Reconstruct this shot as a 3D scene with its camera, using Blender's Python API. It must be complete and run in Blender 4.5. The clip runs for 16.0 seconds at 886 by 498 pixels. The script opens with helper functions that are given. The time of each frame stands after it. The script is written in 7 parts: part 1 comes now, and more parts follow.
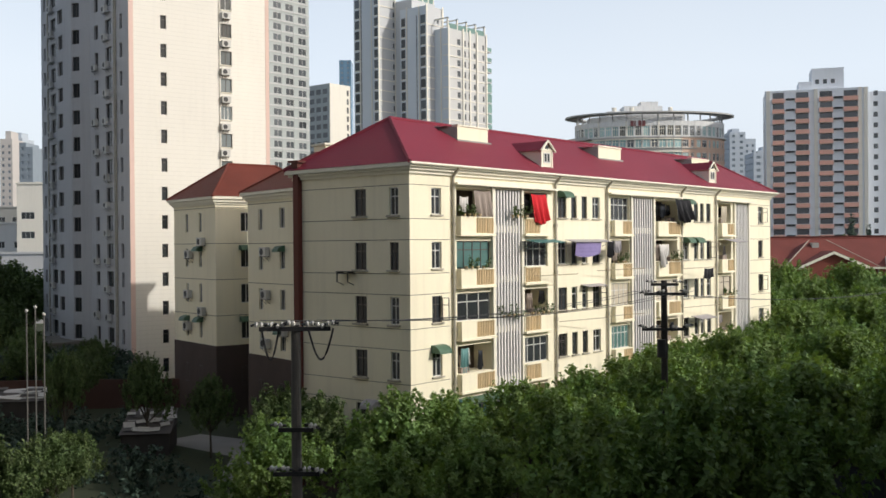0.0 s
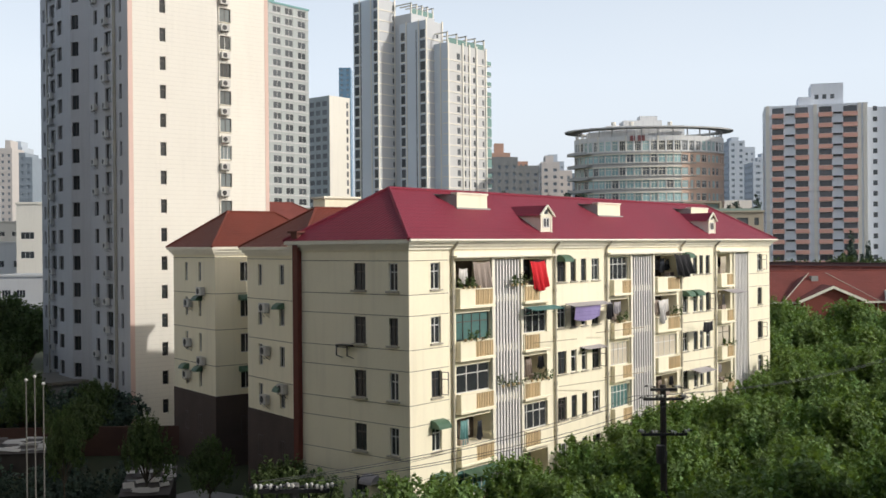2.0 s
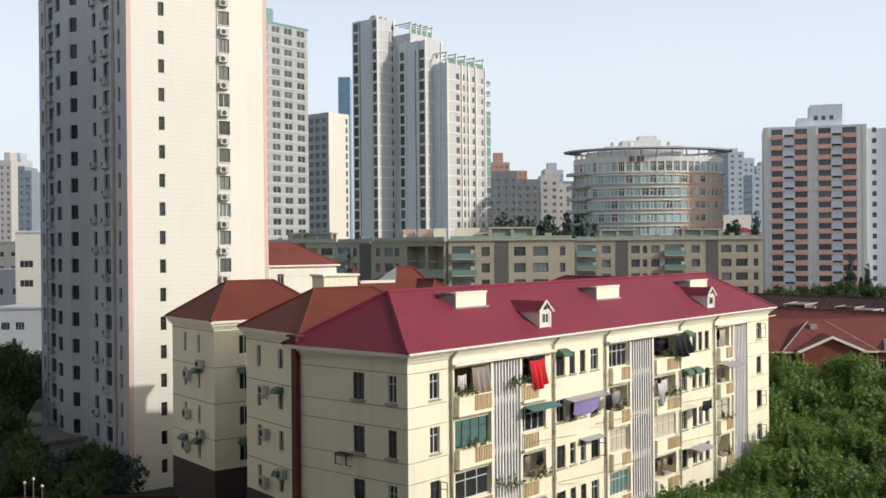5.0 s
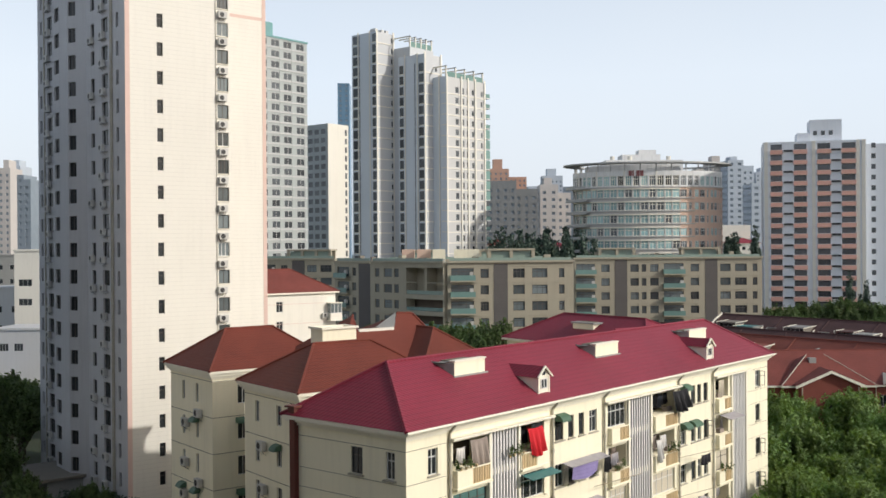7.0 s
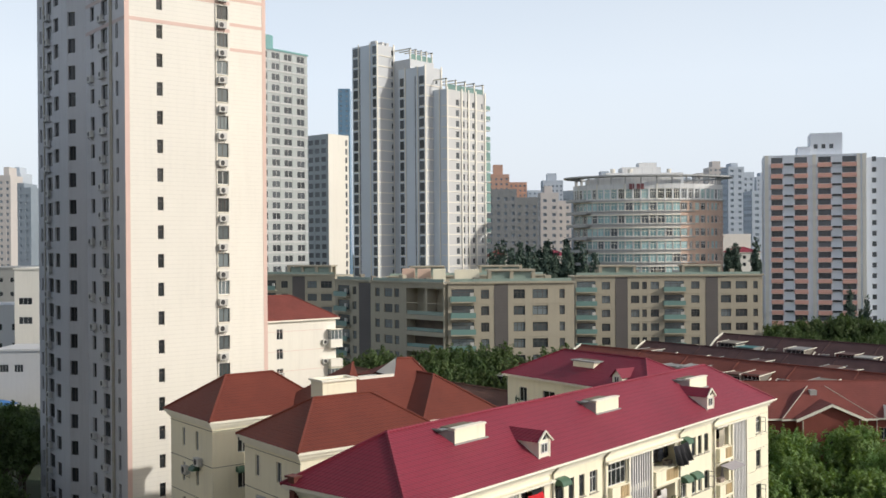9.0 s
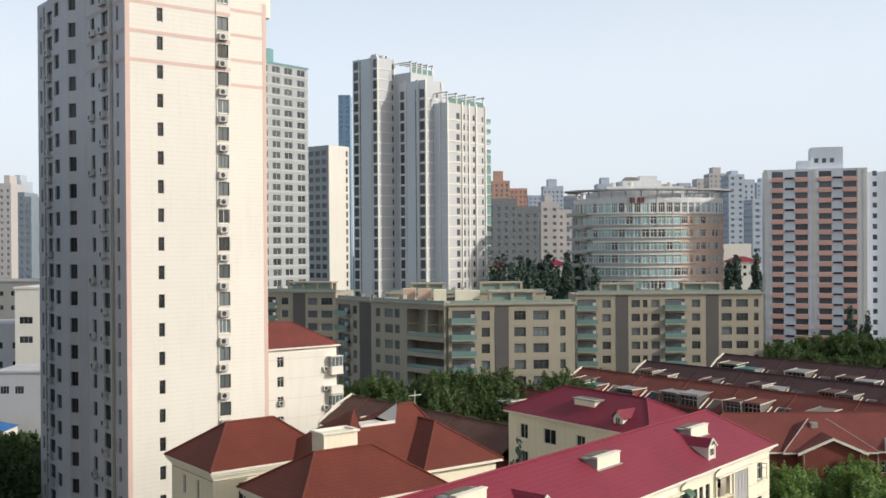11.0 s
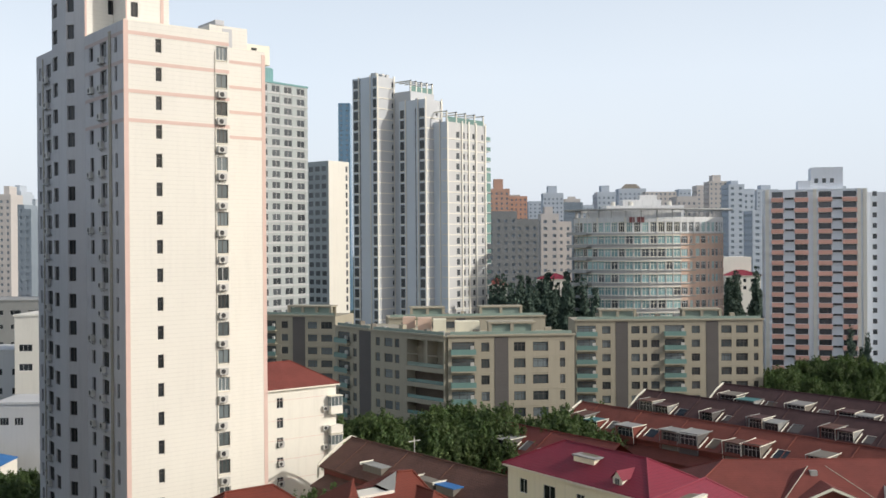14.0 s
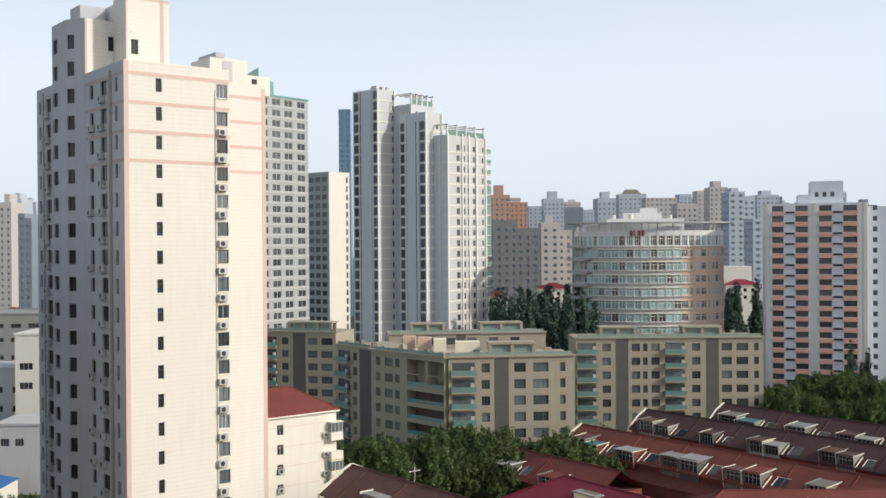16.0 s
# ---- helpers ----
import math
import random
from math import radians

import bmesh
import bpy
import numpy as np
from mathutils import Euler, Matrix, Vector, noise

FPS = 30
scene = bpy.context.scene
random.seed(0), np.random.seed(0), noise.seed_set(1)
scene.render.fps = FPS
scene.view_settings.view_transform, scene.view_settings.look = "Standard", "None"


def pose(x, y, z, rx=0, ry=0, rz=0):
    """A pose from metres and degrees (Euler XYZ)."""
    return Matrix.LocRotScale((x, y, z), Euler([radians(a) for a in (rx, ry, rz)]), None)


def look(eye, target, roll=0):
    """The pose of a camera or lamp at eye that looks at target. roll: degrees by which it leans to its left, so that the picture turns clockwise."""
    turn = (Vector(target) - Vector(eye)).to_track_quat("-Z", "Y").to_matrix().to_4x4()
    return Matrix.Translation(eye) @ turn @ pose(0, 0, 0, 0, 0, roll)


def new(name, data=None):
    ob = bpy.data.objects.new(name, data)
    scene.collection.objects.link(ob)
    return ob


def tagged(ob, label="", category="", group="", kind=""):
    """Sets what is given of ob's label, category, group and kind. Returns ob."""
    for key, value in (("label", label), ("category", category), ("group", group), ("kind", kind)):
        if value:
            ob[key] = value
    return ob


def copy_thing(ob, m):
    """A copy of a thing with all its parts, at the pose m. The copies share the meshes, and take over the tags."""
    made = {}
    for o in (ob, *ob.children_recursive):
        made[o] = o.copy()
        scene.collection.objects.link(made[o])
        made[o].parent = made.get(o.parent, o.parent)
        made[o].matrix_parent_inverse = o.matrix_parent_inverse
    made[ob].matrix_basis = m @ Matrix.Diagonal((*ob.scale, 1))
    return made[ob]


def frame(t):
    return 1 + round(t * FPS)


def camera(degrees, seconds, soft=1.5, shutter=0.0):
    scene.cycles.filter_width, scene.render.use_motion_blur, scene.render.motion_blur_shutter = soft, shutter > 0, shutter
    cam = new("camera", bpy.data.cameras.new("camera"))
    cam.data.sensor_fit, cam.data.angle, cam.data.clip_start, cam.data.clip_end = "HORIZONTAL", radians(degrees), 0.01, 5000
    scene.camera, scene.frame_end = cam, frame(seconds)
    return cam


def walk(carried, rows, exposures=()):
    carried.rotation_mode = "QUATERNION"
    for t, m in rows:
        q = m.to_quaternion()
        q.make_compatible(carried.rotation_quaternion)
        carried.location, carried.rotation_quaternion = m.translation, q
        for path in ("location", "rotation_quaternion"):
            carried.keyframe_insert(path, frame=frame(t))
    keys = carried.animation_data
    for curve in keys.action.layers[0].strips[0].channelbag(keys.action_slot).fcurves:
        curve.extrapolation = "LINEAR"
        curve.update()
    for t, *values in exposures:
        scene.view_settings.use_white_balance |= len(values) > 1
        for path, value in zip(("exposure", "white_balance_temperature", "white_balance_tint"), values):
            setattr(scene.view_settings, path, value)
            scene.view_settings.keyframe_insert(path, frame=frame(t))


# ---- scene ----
cam = camera(47.0, 16.0, soft=1.6)
PATH = [
    (0, (0.256, 0.289, 13.256), (1.789, 1.574, 13.249), -0.5),
    (0.5, (0.196, 0.214, 14.232), (1.729, 1.498, 14.225), -0.4),
    (1, (0.261, 0.268, 15.194), (1.794, 1.552, 15.189), -0.4),
    (1.5, (0.27, 0.245, 16.14), (1.803, 1.53, 16.134), -0.5),
    (2, (0.275, 0.242, 17.088), (1.808, 1.526, 17.083), -0.5),
    (2.5, (0.299, 0.229, 18.034), (1.832, 1.513, 18.029), -0.5),
    (3, (0.336, 0.255, 18.984), (1.869, 1.54, 18.98), -0.5),
    (3.5, (0.375, 0.224, 19.922), (1.908, 1.509, 19.918), -0.5),
    (4, (0.382, 0.262, 20.864), (1.916, 1.546, 20.86), -0.5),
    (4.5, (0.395, 0.242, 21.829), (1.928, 1.526, 21.825), -0.5),
    (5, (0.345, 0.211, 22.826), (1.879, 1.494, 22.821), -0.5),
    (7.5, (0.477, 0.215, 27.677), (2.012, 1.497, 27.672), -0.4),
    (8, (0.509, 0.253, 28.631), (2.044, 1.535, 28.626), -0.4),
    (8.5, (0.535, 0.251, 29.684), (2.07, 1.534, 29.678), -0.4),
    (9, (0.554, 0.266, 30.652), (2.089, 1.549, 30.645), -0.4),
    (11.5, (0.612, 0.353, 35.47), (2.146, 1.636, 35.463), -0.4),
    (12, (0.641, 0.351, 36.449), (2.175, 1.634, 36.441), -0.4),
    (12.5, (0.629, 0.299, 37.419), (2.164, 1.582, 37.41), -0.4),
    (13, (0.672, 0.312, 38.362), (2.207, 1.594, 38.354), -0.4),
    (13.5, (0.676, 0.359, 39.404), (2.212, 1.641, 39.394), -0.4),
    (14, (0.727, 0.316, 40.369), (2.261, 1.599, 40.359), -0.4),
    (14.5, (0.77, 0.377, 41.269), (2.304, 1.66, 41.259), -0.4),
    (15, (0.777, 0.349, 42.296), (2.311, 1.632, 42.286), -0.4),
    (15.5, (0.78, 0.28, 43.185), (2.314, 1.563, 43.174), -0.4),
    (16, (0.762, 0.291, 44.117), (2.296, 1.575, 44.107), -0.4),
]
walk(cam, [(t, look(eye, target, roll)) for t, eye, target, roll in PATH])

# ---- light ----
SUN_EL, SUN_AZ = 28.0, 21.0  # height of the sun; its turn from -y towards +x
world = bpy.data.worlds.new("world")
scene.world = world
world.use_nodes = True
wn, wl = world.node_tree.nodes, world.node_tree.links
sky = wn.new("ShaderNodeTexSky")
sky.sky_type, sky.sun_disc = "NISHITA", False
sky.sun_elevation, sky.sun_rotation = radians(SUN_EL), radians(180 - SUN_AZ)
sky.air_density, sky.dust_density, sky.ozone_density = 1.2, 4.0, 1.0
haze = wn.new("ShaderNodeMix")
haze.data_type = "RGBA"
wco = wn.new("ShaderNodeTexCoord")
wsep = wn.new("ShaderNodeSeparateXYZ")
wmap = wn.new("ShaderNodeMapRange")
wmap.inputs["From Min"].default_value, wmap.inputs["From Max"].default_value = 0.16, 0.75
wmap.inputs["To Min"].default_value, wmap.inputs["To Max"].default_value = 0.64, 0.05
wl.new(wco.outputs["Generated"], wsep.inputs[0])
wl.new(wsep.outputs[2], wmap.inputs["Value"])
wl.new(wmap.outputs[0], haze.inputs[0])
haze.inputs[7].default_value = (10.5, 11.3, 12.5, 1)
cloud = wn.new("ShaderNodeTexNoise")
cloud.inputs["Scale"].default_value, cloud.inputs["Detail"].default_value = 2.6, 5.0
cmix = wn.new("ShaderNodeMix")
cmix.data_type = "RGBA"
cmix.inputs[6].default_value, cmix.inputs[7].default_value = (9.3, 10.5, 12.2, 1), (11.0, 11.6, 12.5, 1)
wl.new(wco.outputs["Generated"], cloud.inputs["Vector"])
wl.new(cloud.outputs["Fac"], cmix.inputs[0])
wl.new(cmix.outputs[2], haze.inputs[7])
wl.new(sky.outputs[0], haze.inputs[6])
wl.new(haze.outputs[2], wn["Background"].inputs[0])
wn["Background"].inputs[1].default_value = 0.104
sun = new("sun", bpy.data.lights.new("sun", "SUN"))
sun.data.energy, sun.data.angle, sun.data.color = 2.75, radians(1.2), (1.0, 0.955, 0.885)
sa, se = radians(SUN_AZ), radians(SUN_EL)
sun.matrix_world = look((0, 0, 0), (-math.sin(sa) * math.cos(se), math.cos(sa) * math.cos(se), -math.sin(se)))
scene.view_settings.exposure = 0.05


# ---- materials ----
def mat(name, col, rough=0.8, var=0.14, scale=0.6, fine=14.0, bump=0.12, metal=0.0, rnd=0.0, streak=0.0, spec=0.4, lines=0.0, line_h=0.3, island=0.0, leaf=0.0, tile=0.0):
    """A procedural surface: broad stains, fine grain, vertical streaks, courses of a given height, change from piece to piece."""
    m = bpy.data.materials.new(name)
    m.use_nodes = True
    n, l = m.node_tree.nodes, m.node_tree.links
    bsdf = n["Principled BSDF"]
    bsdf.inputs["Roughness"].default_value = rough
    bsdf.inputs["Metallic"].default_value = metal
    bsdf.inputs["Specular IOR Level"].default_value = spec
    co = n.new("ShaderNodeTexCoord")

    def noise_tex(s, stretch=None, detail=3.0):
        t = n.new("ShaderNodeTexNoise")
        t.inputs["Scale"].default_value, t.inputs["Detail"].default_value = s, detail
        if stretch:
            mp = n.new("ShaderNodeMapping")
            mp.inputs["Scale"].default_value = stretch
            l.new(co.outputs["Object"], mp.inputs["Vector"])
            l.new(mp.outputs[0], t.inputs["Vector"])
        else:
            l.new(co.outputs["Object"], t.inputs["Vector"])
        return t.outputs["Fac"]

    def maths(op, a, b):
        q = n.new("ShaderNodeMath")
        q.operation = op
        for i, v in ((0, a), (1, b)):
            if isinstance(v, (int, float)):
                q.inputs[i].default_value = v
            else:
                l.new(v, q.inputs[i])
        return q.outputs[0]

    big, small = noise_tex(scale), noise_tex(fine)
    val = maths("ADD", maths("MULTIPLY", maths("SUBTRACT", big, 0.5), 2.2 * var), maths("MULTIPLY", maths("SUBTRACT", small, 0.5), 1.2 * var))
    if streak:
        st = noise_tex(1.0, (2.2, 2.2, 0.14), 4.0)
        val = maths("SUBTRACT", val, maths("MULTIPLY", maths("MAXIMUM", maths("SUBTRACT", st, 0.5), 0.0), streak * 2))
    if rnd:
        info = n.new("ShaderNodeObjectInfo")
        val = maths("ADD", val, maths("MULTIPLY", maths("SUBTRACT", info.outputs["Random"], 0.5), rnd))
    if island:
        geo = n.new("ShaderNodeNewGeometry")
        val = maths("ADD", val, maths("MULTIPLY", maths("SUBTRACT", geo.outputs["Random Per Island"], 0.5), island))
    height = small
    if lines:
        sep = n.new("ShaderNodeSeparateXYZ")
        l.new(co.outputs["Object"], sep.inputs[0])
        fr = maths("FRACT", maths("DIVIDE", sep.outputs[2], line_h), 0.0)
        joint = maths("LESS_THAN", fr, 0.12)
        broken = maths("MULTIPLY", joint, noise_tex(0.9))
        val = maths("SUBTRACT", val, maths("MULTIPLY", broken, lines))
        height = maths("SUBTRACT", maths("MULTIPLY", small, 0.4), joint)
    if tile:
        sep = n.new("ShaderNodeSeparateXYZ")
        l.new(co.outputs["Object"], sep.inputs[0])
        a = maths("SINE", maths("MULTIPLY", maths("ADD", sep.outputs[0], sep.outputs[1]), 6.283 / tile), 0.0)
        fr = maths("FRACT", maths("DIVIDE", sep.outputs[2], tile * 0.62), 0.0)
        course = maths("LESS_THAN", fr, 0.22)
        height = maths("SUBTRACT", maths("ADD", maths("MULTIPLY", a, 0.5), maths("MULTIPLY", small, 0.3)), maths("MULTIPLY", course, 0.8))
        val = maths("SUBTRACT", val, maths("MULTIPLY", course, 0.16))
        val = maths("ADD", val, maths("MULTIPLY", a, 0.07))
    mixn = n.new("ShaderNodeHueSaturation")
    mixn.inputs["Color"].default_value = (*col, 1)
    l.new(maths("MAXIMUM", maths("ADD", val, 1.0), 0.1), mixn.inputs["Value"])
    if leaf:
        l.new(maths("ADD", 0.5, maths("MULTIPLY", maths("SUBTRACT", big, 0.5), leaf)), mixn.inputs["Hue"])
    l.new(mixn.outputs[0], bsdf.inputs["Base Color"])
    if bump:
        b = n.new("ShaderNodeBump")
        b.inputs["Strength"].default_value, b.inputs["Distance"].default_value = bump, 0.03
        l.new(height, b.inputs["Height"])
        l.new(b.outputs[0], bsdf.inputs["Normal"])
    return m


CREAM = mat("cream_render", (0.84, 0.785, 0.61), 0.85, 0.05, 0.35, 10, 0.1, streak=0.16)
CREAM_TRIM = mat("white_painted_trim", (0.80, 0.76, 0.64), 0.7, 0.06, streak=0.12)
GROOVE = mat("dark_joint", (0.16, 0.14, 0.10), 0.9)
BASE_BRICK = mat("brown_base_brick", (0.078, 0.057, 0.052), 0.85, 0.2, lines=0.3, line_h=0.075)
RED_TILE = mat("crimson_roof_tile", (0.220, 0.022, 0.042), 0.62, 0.16, 0.3, 6, 0.5, tile=0.32, streak=0.1)
BROWN_TILE = mat("red_brown_roof_tile", (0.15, 0.032, 0.018), 0.7, 0.22, 0.35, 6, 0.5, tile=0.30, streak=0.15)
DARK_TILE = mat("dark_brown_roof_tile", (0.088, 0.046, 0.043), 0.8, 0.3, 0.4, 6, 0.5, tile=0.30, streak=0.2)
OLD_TILE = mat("weathered_red_roof_tile", (0.178, 0.045, 0.034), 0.75, 0.28, 0.4, 6, 0.5, tile=0.30, streak=0.2)
WORN_TILE = mat("worn_brown_roof_tile", (0.125, 0.062, 0.046), 0.8, 0.35, 0.4, 6, 0.5, tile=0.30, streak=0.3)
RED_BRICK = mat("red_brick", (0.20, 0.055, 0.040), 0.85, 0.18, lines=0.22, line_h=0.075)
GLASS = mat("dark_window_glass", (0.032, 0.036, 0.040), 0.14, 0.25, 1.2, 5, 0.02, rnd=0.9, spec=0.4)
# lighter than GLASS, haze over far windows put into the colour
GLASS_FAR = mat("hazed_window_glass", (0.075, 0.084, 0.092), 0.2, 0.25, 1.2, 5, 0.02, rnd=0.9, spec=0.6)
TEAL_GLASS = mat("teal_glass", (0.11, 0.215, 0.205), 0.14, 0.2, 0.8, 5, 0.02, rnd=0.4, spec=0.6)
FRAME_W = mat("white_window_frame", (0.62, 0.62, 0.60), 0.5, 0.05)
FRAME_D = mat("dark_window_frame", (0.07, 0.06, 0.055), 0.5, 0.1)
# dark brown with the shade of deep recesses painted into it
INNER = mat("painted_shade_inner_wall", (0.125, 0.10, 0.078), 0.9, 0.2, rnd=0.5)
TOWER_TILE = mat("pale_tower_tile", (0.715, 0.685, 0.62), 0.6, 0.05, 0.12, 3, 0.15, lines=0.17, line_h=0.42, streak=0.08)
# tower wall colour for the flank, its shade put into the grey
TOWER_GREY = mat("tower_render_greyed_for_shade", (0.50, 0.50, 0.515), 0.8, 0.07, 0.2, 4, 0.1, streak=0.2)
PINK = mat("pink_band_tile", (0.64, 0.47, 0.41), 0.7, 0.06)
# copy of PINK greyed to carry the flank's shade
PINK_SHADED = mat("shaded_pink_band", (0.46, 0.38, 0.36), 0.75, 0.06)
AC_WHITE = mat("aged_white_metal", (0.50, 0.49, 0.46), 0.5, 0.12, 3, 20, rnd=0.25)
DARK_METAL = mat("dark_metal", (0.03, 0.03, 0.032), 0.5, 0.2, 2, 20)
OLD_STEEL = mat("dull_grey_steel", (0.16, 0.155, 0.145), 0.5, 0.15, 3, 25, metal=0.3)
SLAT = mat("pale_grey_slat", (0.62, 0.61, 0.60), 0.55, 0.06, 1, 12, rnd=0.1)
PIPE_RED = mat("brown_red_pipe", (0.12, 0.03, 0.022), 0.6, 0.15, 1.5)
PIPE_GREY = mat("grey_drain_pipe", (0.40, 0.37, 0.30), 0.6, 0.12, 2)
GREY_A = mat("light_grey_cladding", (0.51, 0.525, 0.54), 0.6, 0.05, 0.1, 2, 0.1, streak=0.08)
# stepped towers' shaded flanks, lightened and blued in the colour for haze
GREY_B = mat("hazed_flank_cladding", (0.58, 0.625, 0.67), 0.55, 0.06, 0.1, 2, 0.1)
GREY_C = mat("pale_grey_concrete", (0.52, 0.52, 0.515), 0.7, 0.05, 0.1, 2, 0.1, streak=0.1)
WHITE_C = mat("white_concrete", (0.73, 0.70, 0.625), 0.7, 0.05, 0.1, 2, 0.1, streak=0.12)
BEIGE = mat("beige_block_render", (0.375, 0.34, 0.262), 0.85, 0.08, 0.15, 3, 0.1, streak=0.18)
BEIGE_D = mat("grey_block_render", (0.20, 0.18, 0.15), 0.85, 0.1, 0.15, 3, 0.1, streak=0.2)
# SALMON and BLUE_WHITE are raised so the colour carries some haze
SALMON = mat("salmon_panel", (0.74, 0.42, 0.335), 0.7, 0.08, 0.3, 3, rnd=0.1)
BLUE_WHITE = mat("pale_blue_render", (0.72, 0.75, 0.79), 0.8, 0.04, 0.1, 2, streak=0.1)
OFFICE = mat("office_grey_panel", (0.42, 0.42, 0.41), 0.7, 0.07, 0.2, 3, streak=0.15)
OFFICE_BRICK = mat("office_orange_brick", (0.66, 0.47, 0.365), 0.8, 0.1, 0.2, 3, lines=0.1, line_h=0.2)
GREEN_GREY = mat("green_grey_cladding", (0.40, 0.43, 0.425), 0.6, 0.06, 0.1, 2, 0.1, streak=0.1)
OFFICE_ROSE = mat("office_rose_panel", (0.50, 0.475, 0.455), 0.8, 0.08, 0.2, 3, streak=0.12)
OFFICE_PALE = mat("office_pale_plaster", (0.70, 0.70, 0.69), 0.7, 0.1, 0.2, 3, streak=0.3)
OFFICE_GLASS = mat("pale_teal_office_glass", (0.27, 0.42, 0.42), 0.2, 0.2, 0.8, 5, 0.02, rnd=0.6, spec=0.6)
SIGN_RED = mat("faded_red_sign", (0.26, 0.10, 0.10), 0.6, 0.08)
STRIP_GREY = mat("dark_grey_stair_panel", (0.115, 0.105, 0.10), 0.8, 0.14, 0.3, 5, lines=0.15, line_h=0.6)
ROW_RED = mat("faded_orange_red_roof_tile", (0.200, 0.058, 0.040), 0.78, 0.3, 0.4, 6, 0.5, tile=0.30, streak=0.2)
FLATS_GLASS = mat("pale_curtained_flats_glass", (0.105, 0.125, 0.130), 0.2, 0.25, 1.2, 5, 0.02, rnd=1.5, spec=0.6)
TERRACE_GREEN = mat("pale_green_terrace_glass", (0.24, 0.31, 0.265), 0.35, 0.12, 0.5, 4, rnd=0.2)
STONE_RAIL = mat("grey_roof_concrete", (0.30, 0.30, 0.285), 0.85, 0.15, 0.3, 4)
ASPHALT = mat("asphalt", (0.05, 0.05, 0.052), 0.9, 0.2, 0.3, 20)
CONCRETE = mat("concrete_paving", (0.24, 0.235, 0.225), 0.9, 0.15, 0.5, 10)
SOIL = mat("dark_soil_and_grass", (0.035, 0.045, 0.022), 1.0, 0.5, 0.15, 3, 0.3, leaf=0.1)
BARK = mat("grey_bark", (0.09, 0.075, 0.055), 0.95, 0.3, 2, 20, 0.4)
OLD_BARK = mat("dark_tarred_wood", (0.045, 0.040, 0.036), 0.85, 0.25, 2, 20)
LEAF = mat("plane_tree_leaf", (0.160, 0.250, 0.078), 0.6, 0.3, 0.35, 2, 0.0, island=1.0, leaf=0.12)
LEAF_D = mat("dark_conifer_leaf", (0.042, 0.072, 0.050), 0.7, 0.3, 0.3, 2, 0.0, island=0.7)
# LEAF_D lightened, haze over the grove put into the green
LEAF_C = mat("hazed_conifer_needles", (0.058, 0.092, 0.068), 0.75, 0.3, 0.3, 2, 0.0, island=0.6)
LEAF_M = mat("shrub_leaf", (0.092, 0.138, 0.045), 0.6, 0.3, 0.4, 2, 0.0, island=0.9, leaf=0.1)
# FAR_A, FAR_B and FAR_W are paled in the base colour to imitate haze
FAR_A = mat("far_grey_hazed_wall", (0.44, 0.49, 0.55), 0.8, 0.05, 0.05, 1)
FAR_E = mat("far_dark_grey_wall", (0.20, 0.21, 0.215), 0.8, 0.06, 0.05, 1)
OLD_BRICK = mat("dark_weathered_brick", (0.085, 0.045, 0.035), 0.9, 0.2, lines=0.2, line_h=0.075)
FAR_B = mat("far_warm_hazed_wall", (0.50, 0.47, 0.45), 0.8, 0.05, 0.05, 1)
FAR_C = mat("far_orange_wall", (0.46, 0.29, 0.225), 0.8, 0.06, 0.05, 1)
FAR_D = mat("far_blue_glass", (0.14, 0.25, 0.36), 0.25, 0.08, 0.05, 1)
FAR_W = mat("far_hazed_glass", (0.22, 0.26, 0.30), 0.3, 0.1, 0.3, 1, 0.0)


AWN_GREEN = mat("faded_green_fibreglass", (0.07, 0.14, 0.09), 0.5, 0.2, 2, 8)
AWN_GREY = mat("grey_plastic_sheet", (0.36, 0.34, 0.36), 0.6, 0.2, 2, 8)
AWN_TEAL = mat("teal_plastic_sheet", (0.05, 0.17, 0.17), 0.5, 0.2, 2, 8)
SLAT_BROWN = mat("tan_railing_slat", (0.60, 0.46, 0.27), 0.7, 0.15, 2, 12, rnd=0.3)
CLOTH_RED = mat("red_cloth", (0.58, 0.02, 0.03), 0.9, 0.12, 2, 30)
CLOTH_PURPLE = mat("purple_quilt", (0.24, 0.20, 0.40), 0.95, 0.15, 2, 30, lines=0.35, line_h=0.22)
CLOTH_GREY = mat("grey_brown_cloth", (0.30, 0.25, 0.22), 0.95, 0.15, 2, 30)
CLOTH_DARK = mat("black_cloth", (0.022, 0.022, 0.026), 0.95, 0.2, 2, 30)
CLOTH_WHITE = mat("white_cloth", (0.68, 0.66, 0.64), 0.95, 0.08, 2, 30)
CURTAIN = mat("pale_curtain", (0.52, 0.47, 0.38), 0.95, 0.12, 1, 20)
TEAL_PANEL = mat("teal_balcony_glass", (0.15, 0.26, 0.235), 0.3, 0.12, 0.6, 5, rnd=0.2)
BLUE_SHEET = mat("blue_sheet_roof", (0.03, 0.16, 0.42), 0.5, 0.15)
POLE_GREY = mat("weathered_pole_concrete", (0.13, 0.125, 0.115), 0.85, 0.2, 2, 20)
PORCELAIN = mat("porcelain", (0.52, 0.51, 0.48), 0.25, 0.05)
WOOD_POLE = mat("bamboo_pole", (0.32, 0.26, 0.16), 0.7, 0.15, 2, 20)
PLAIN = mat("plain_blocker_render", (0.30, 0.29, 0.27), 0.9, 0.1)
TEAL_TRIM = mat("teal_parapet", (0.16, 0.33, 0.33), 0.5, 0.1)
HULL = mat("dark_car_paint", (0.05, 0.055, 0.07), 0.3, 0.1)




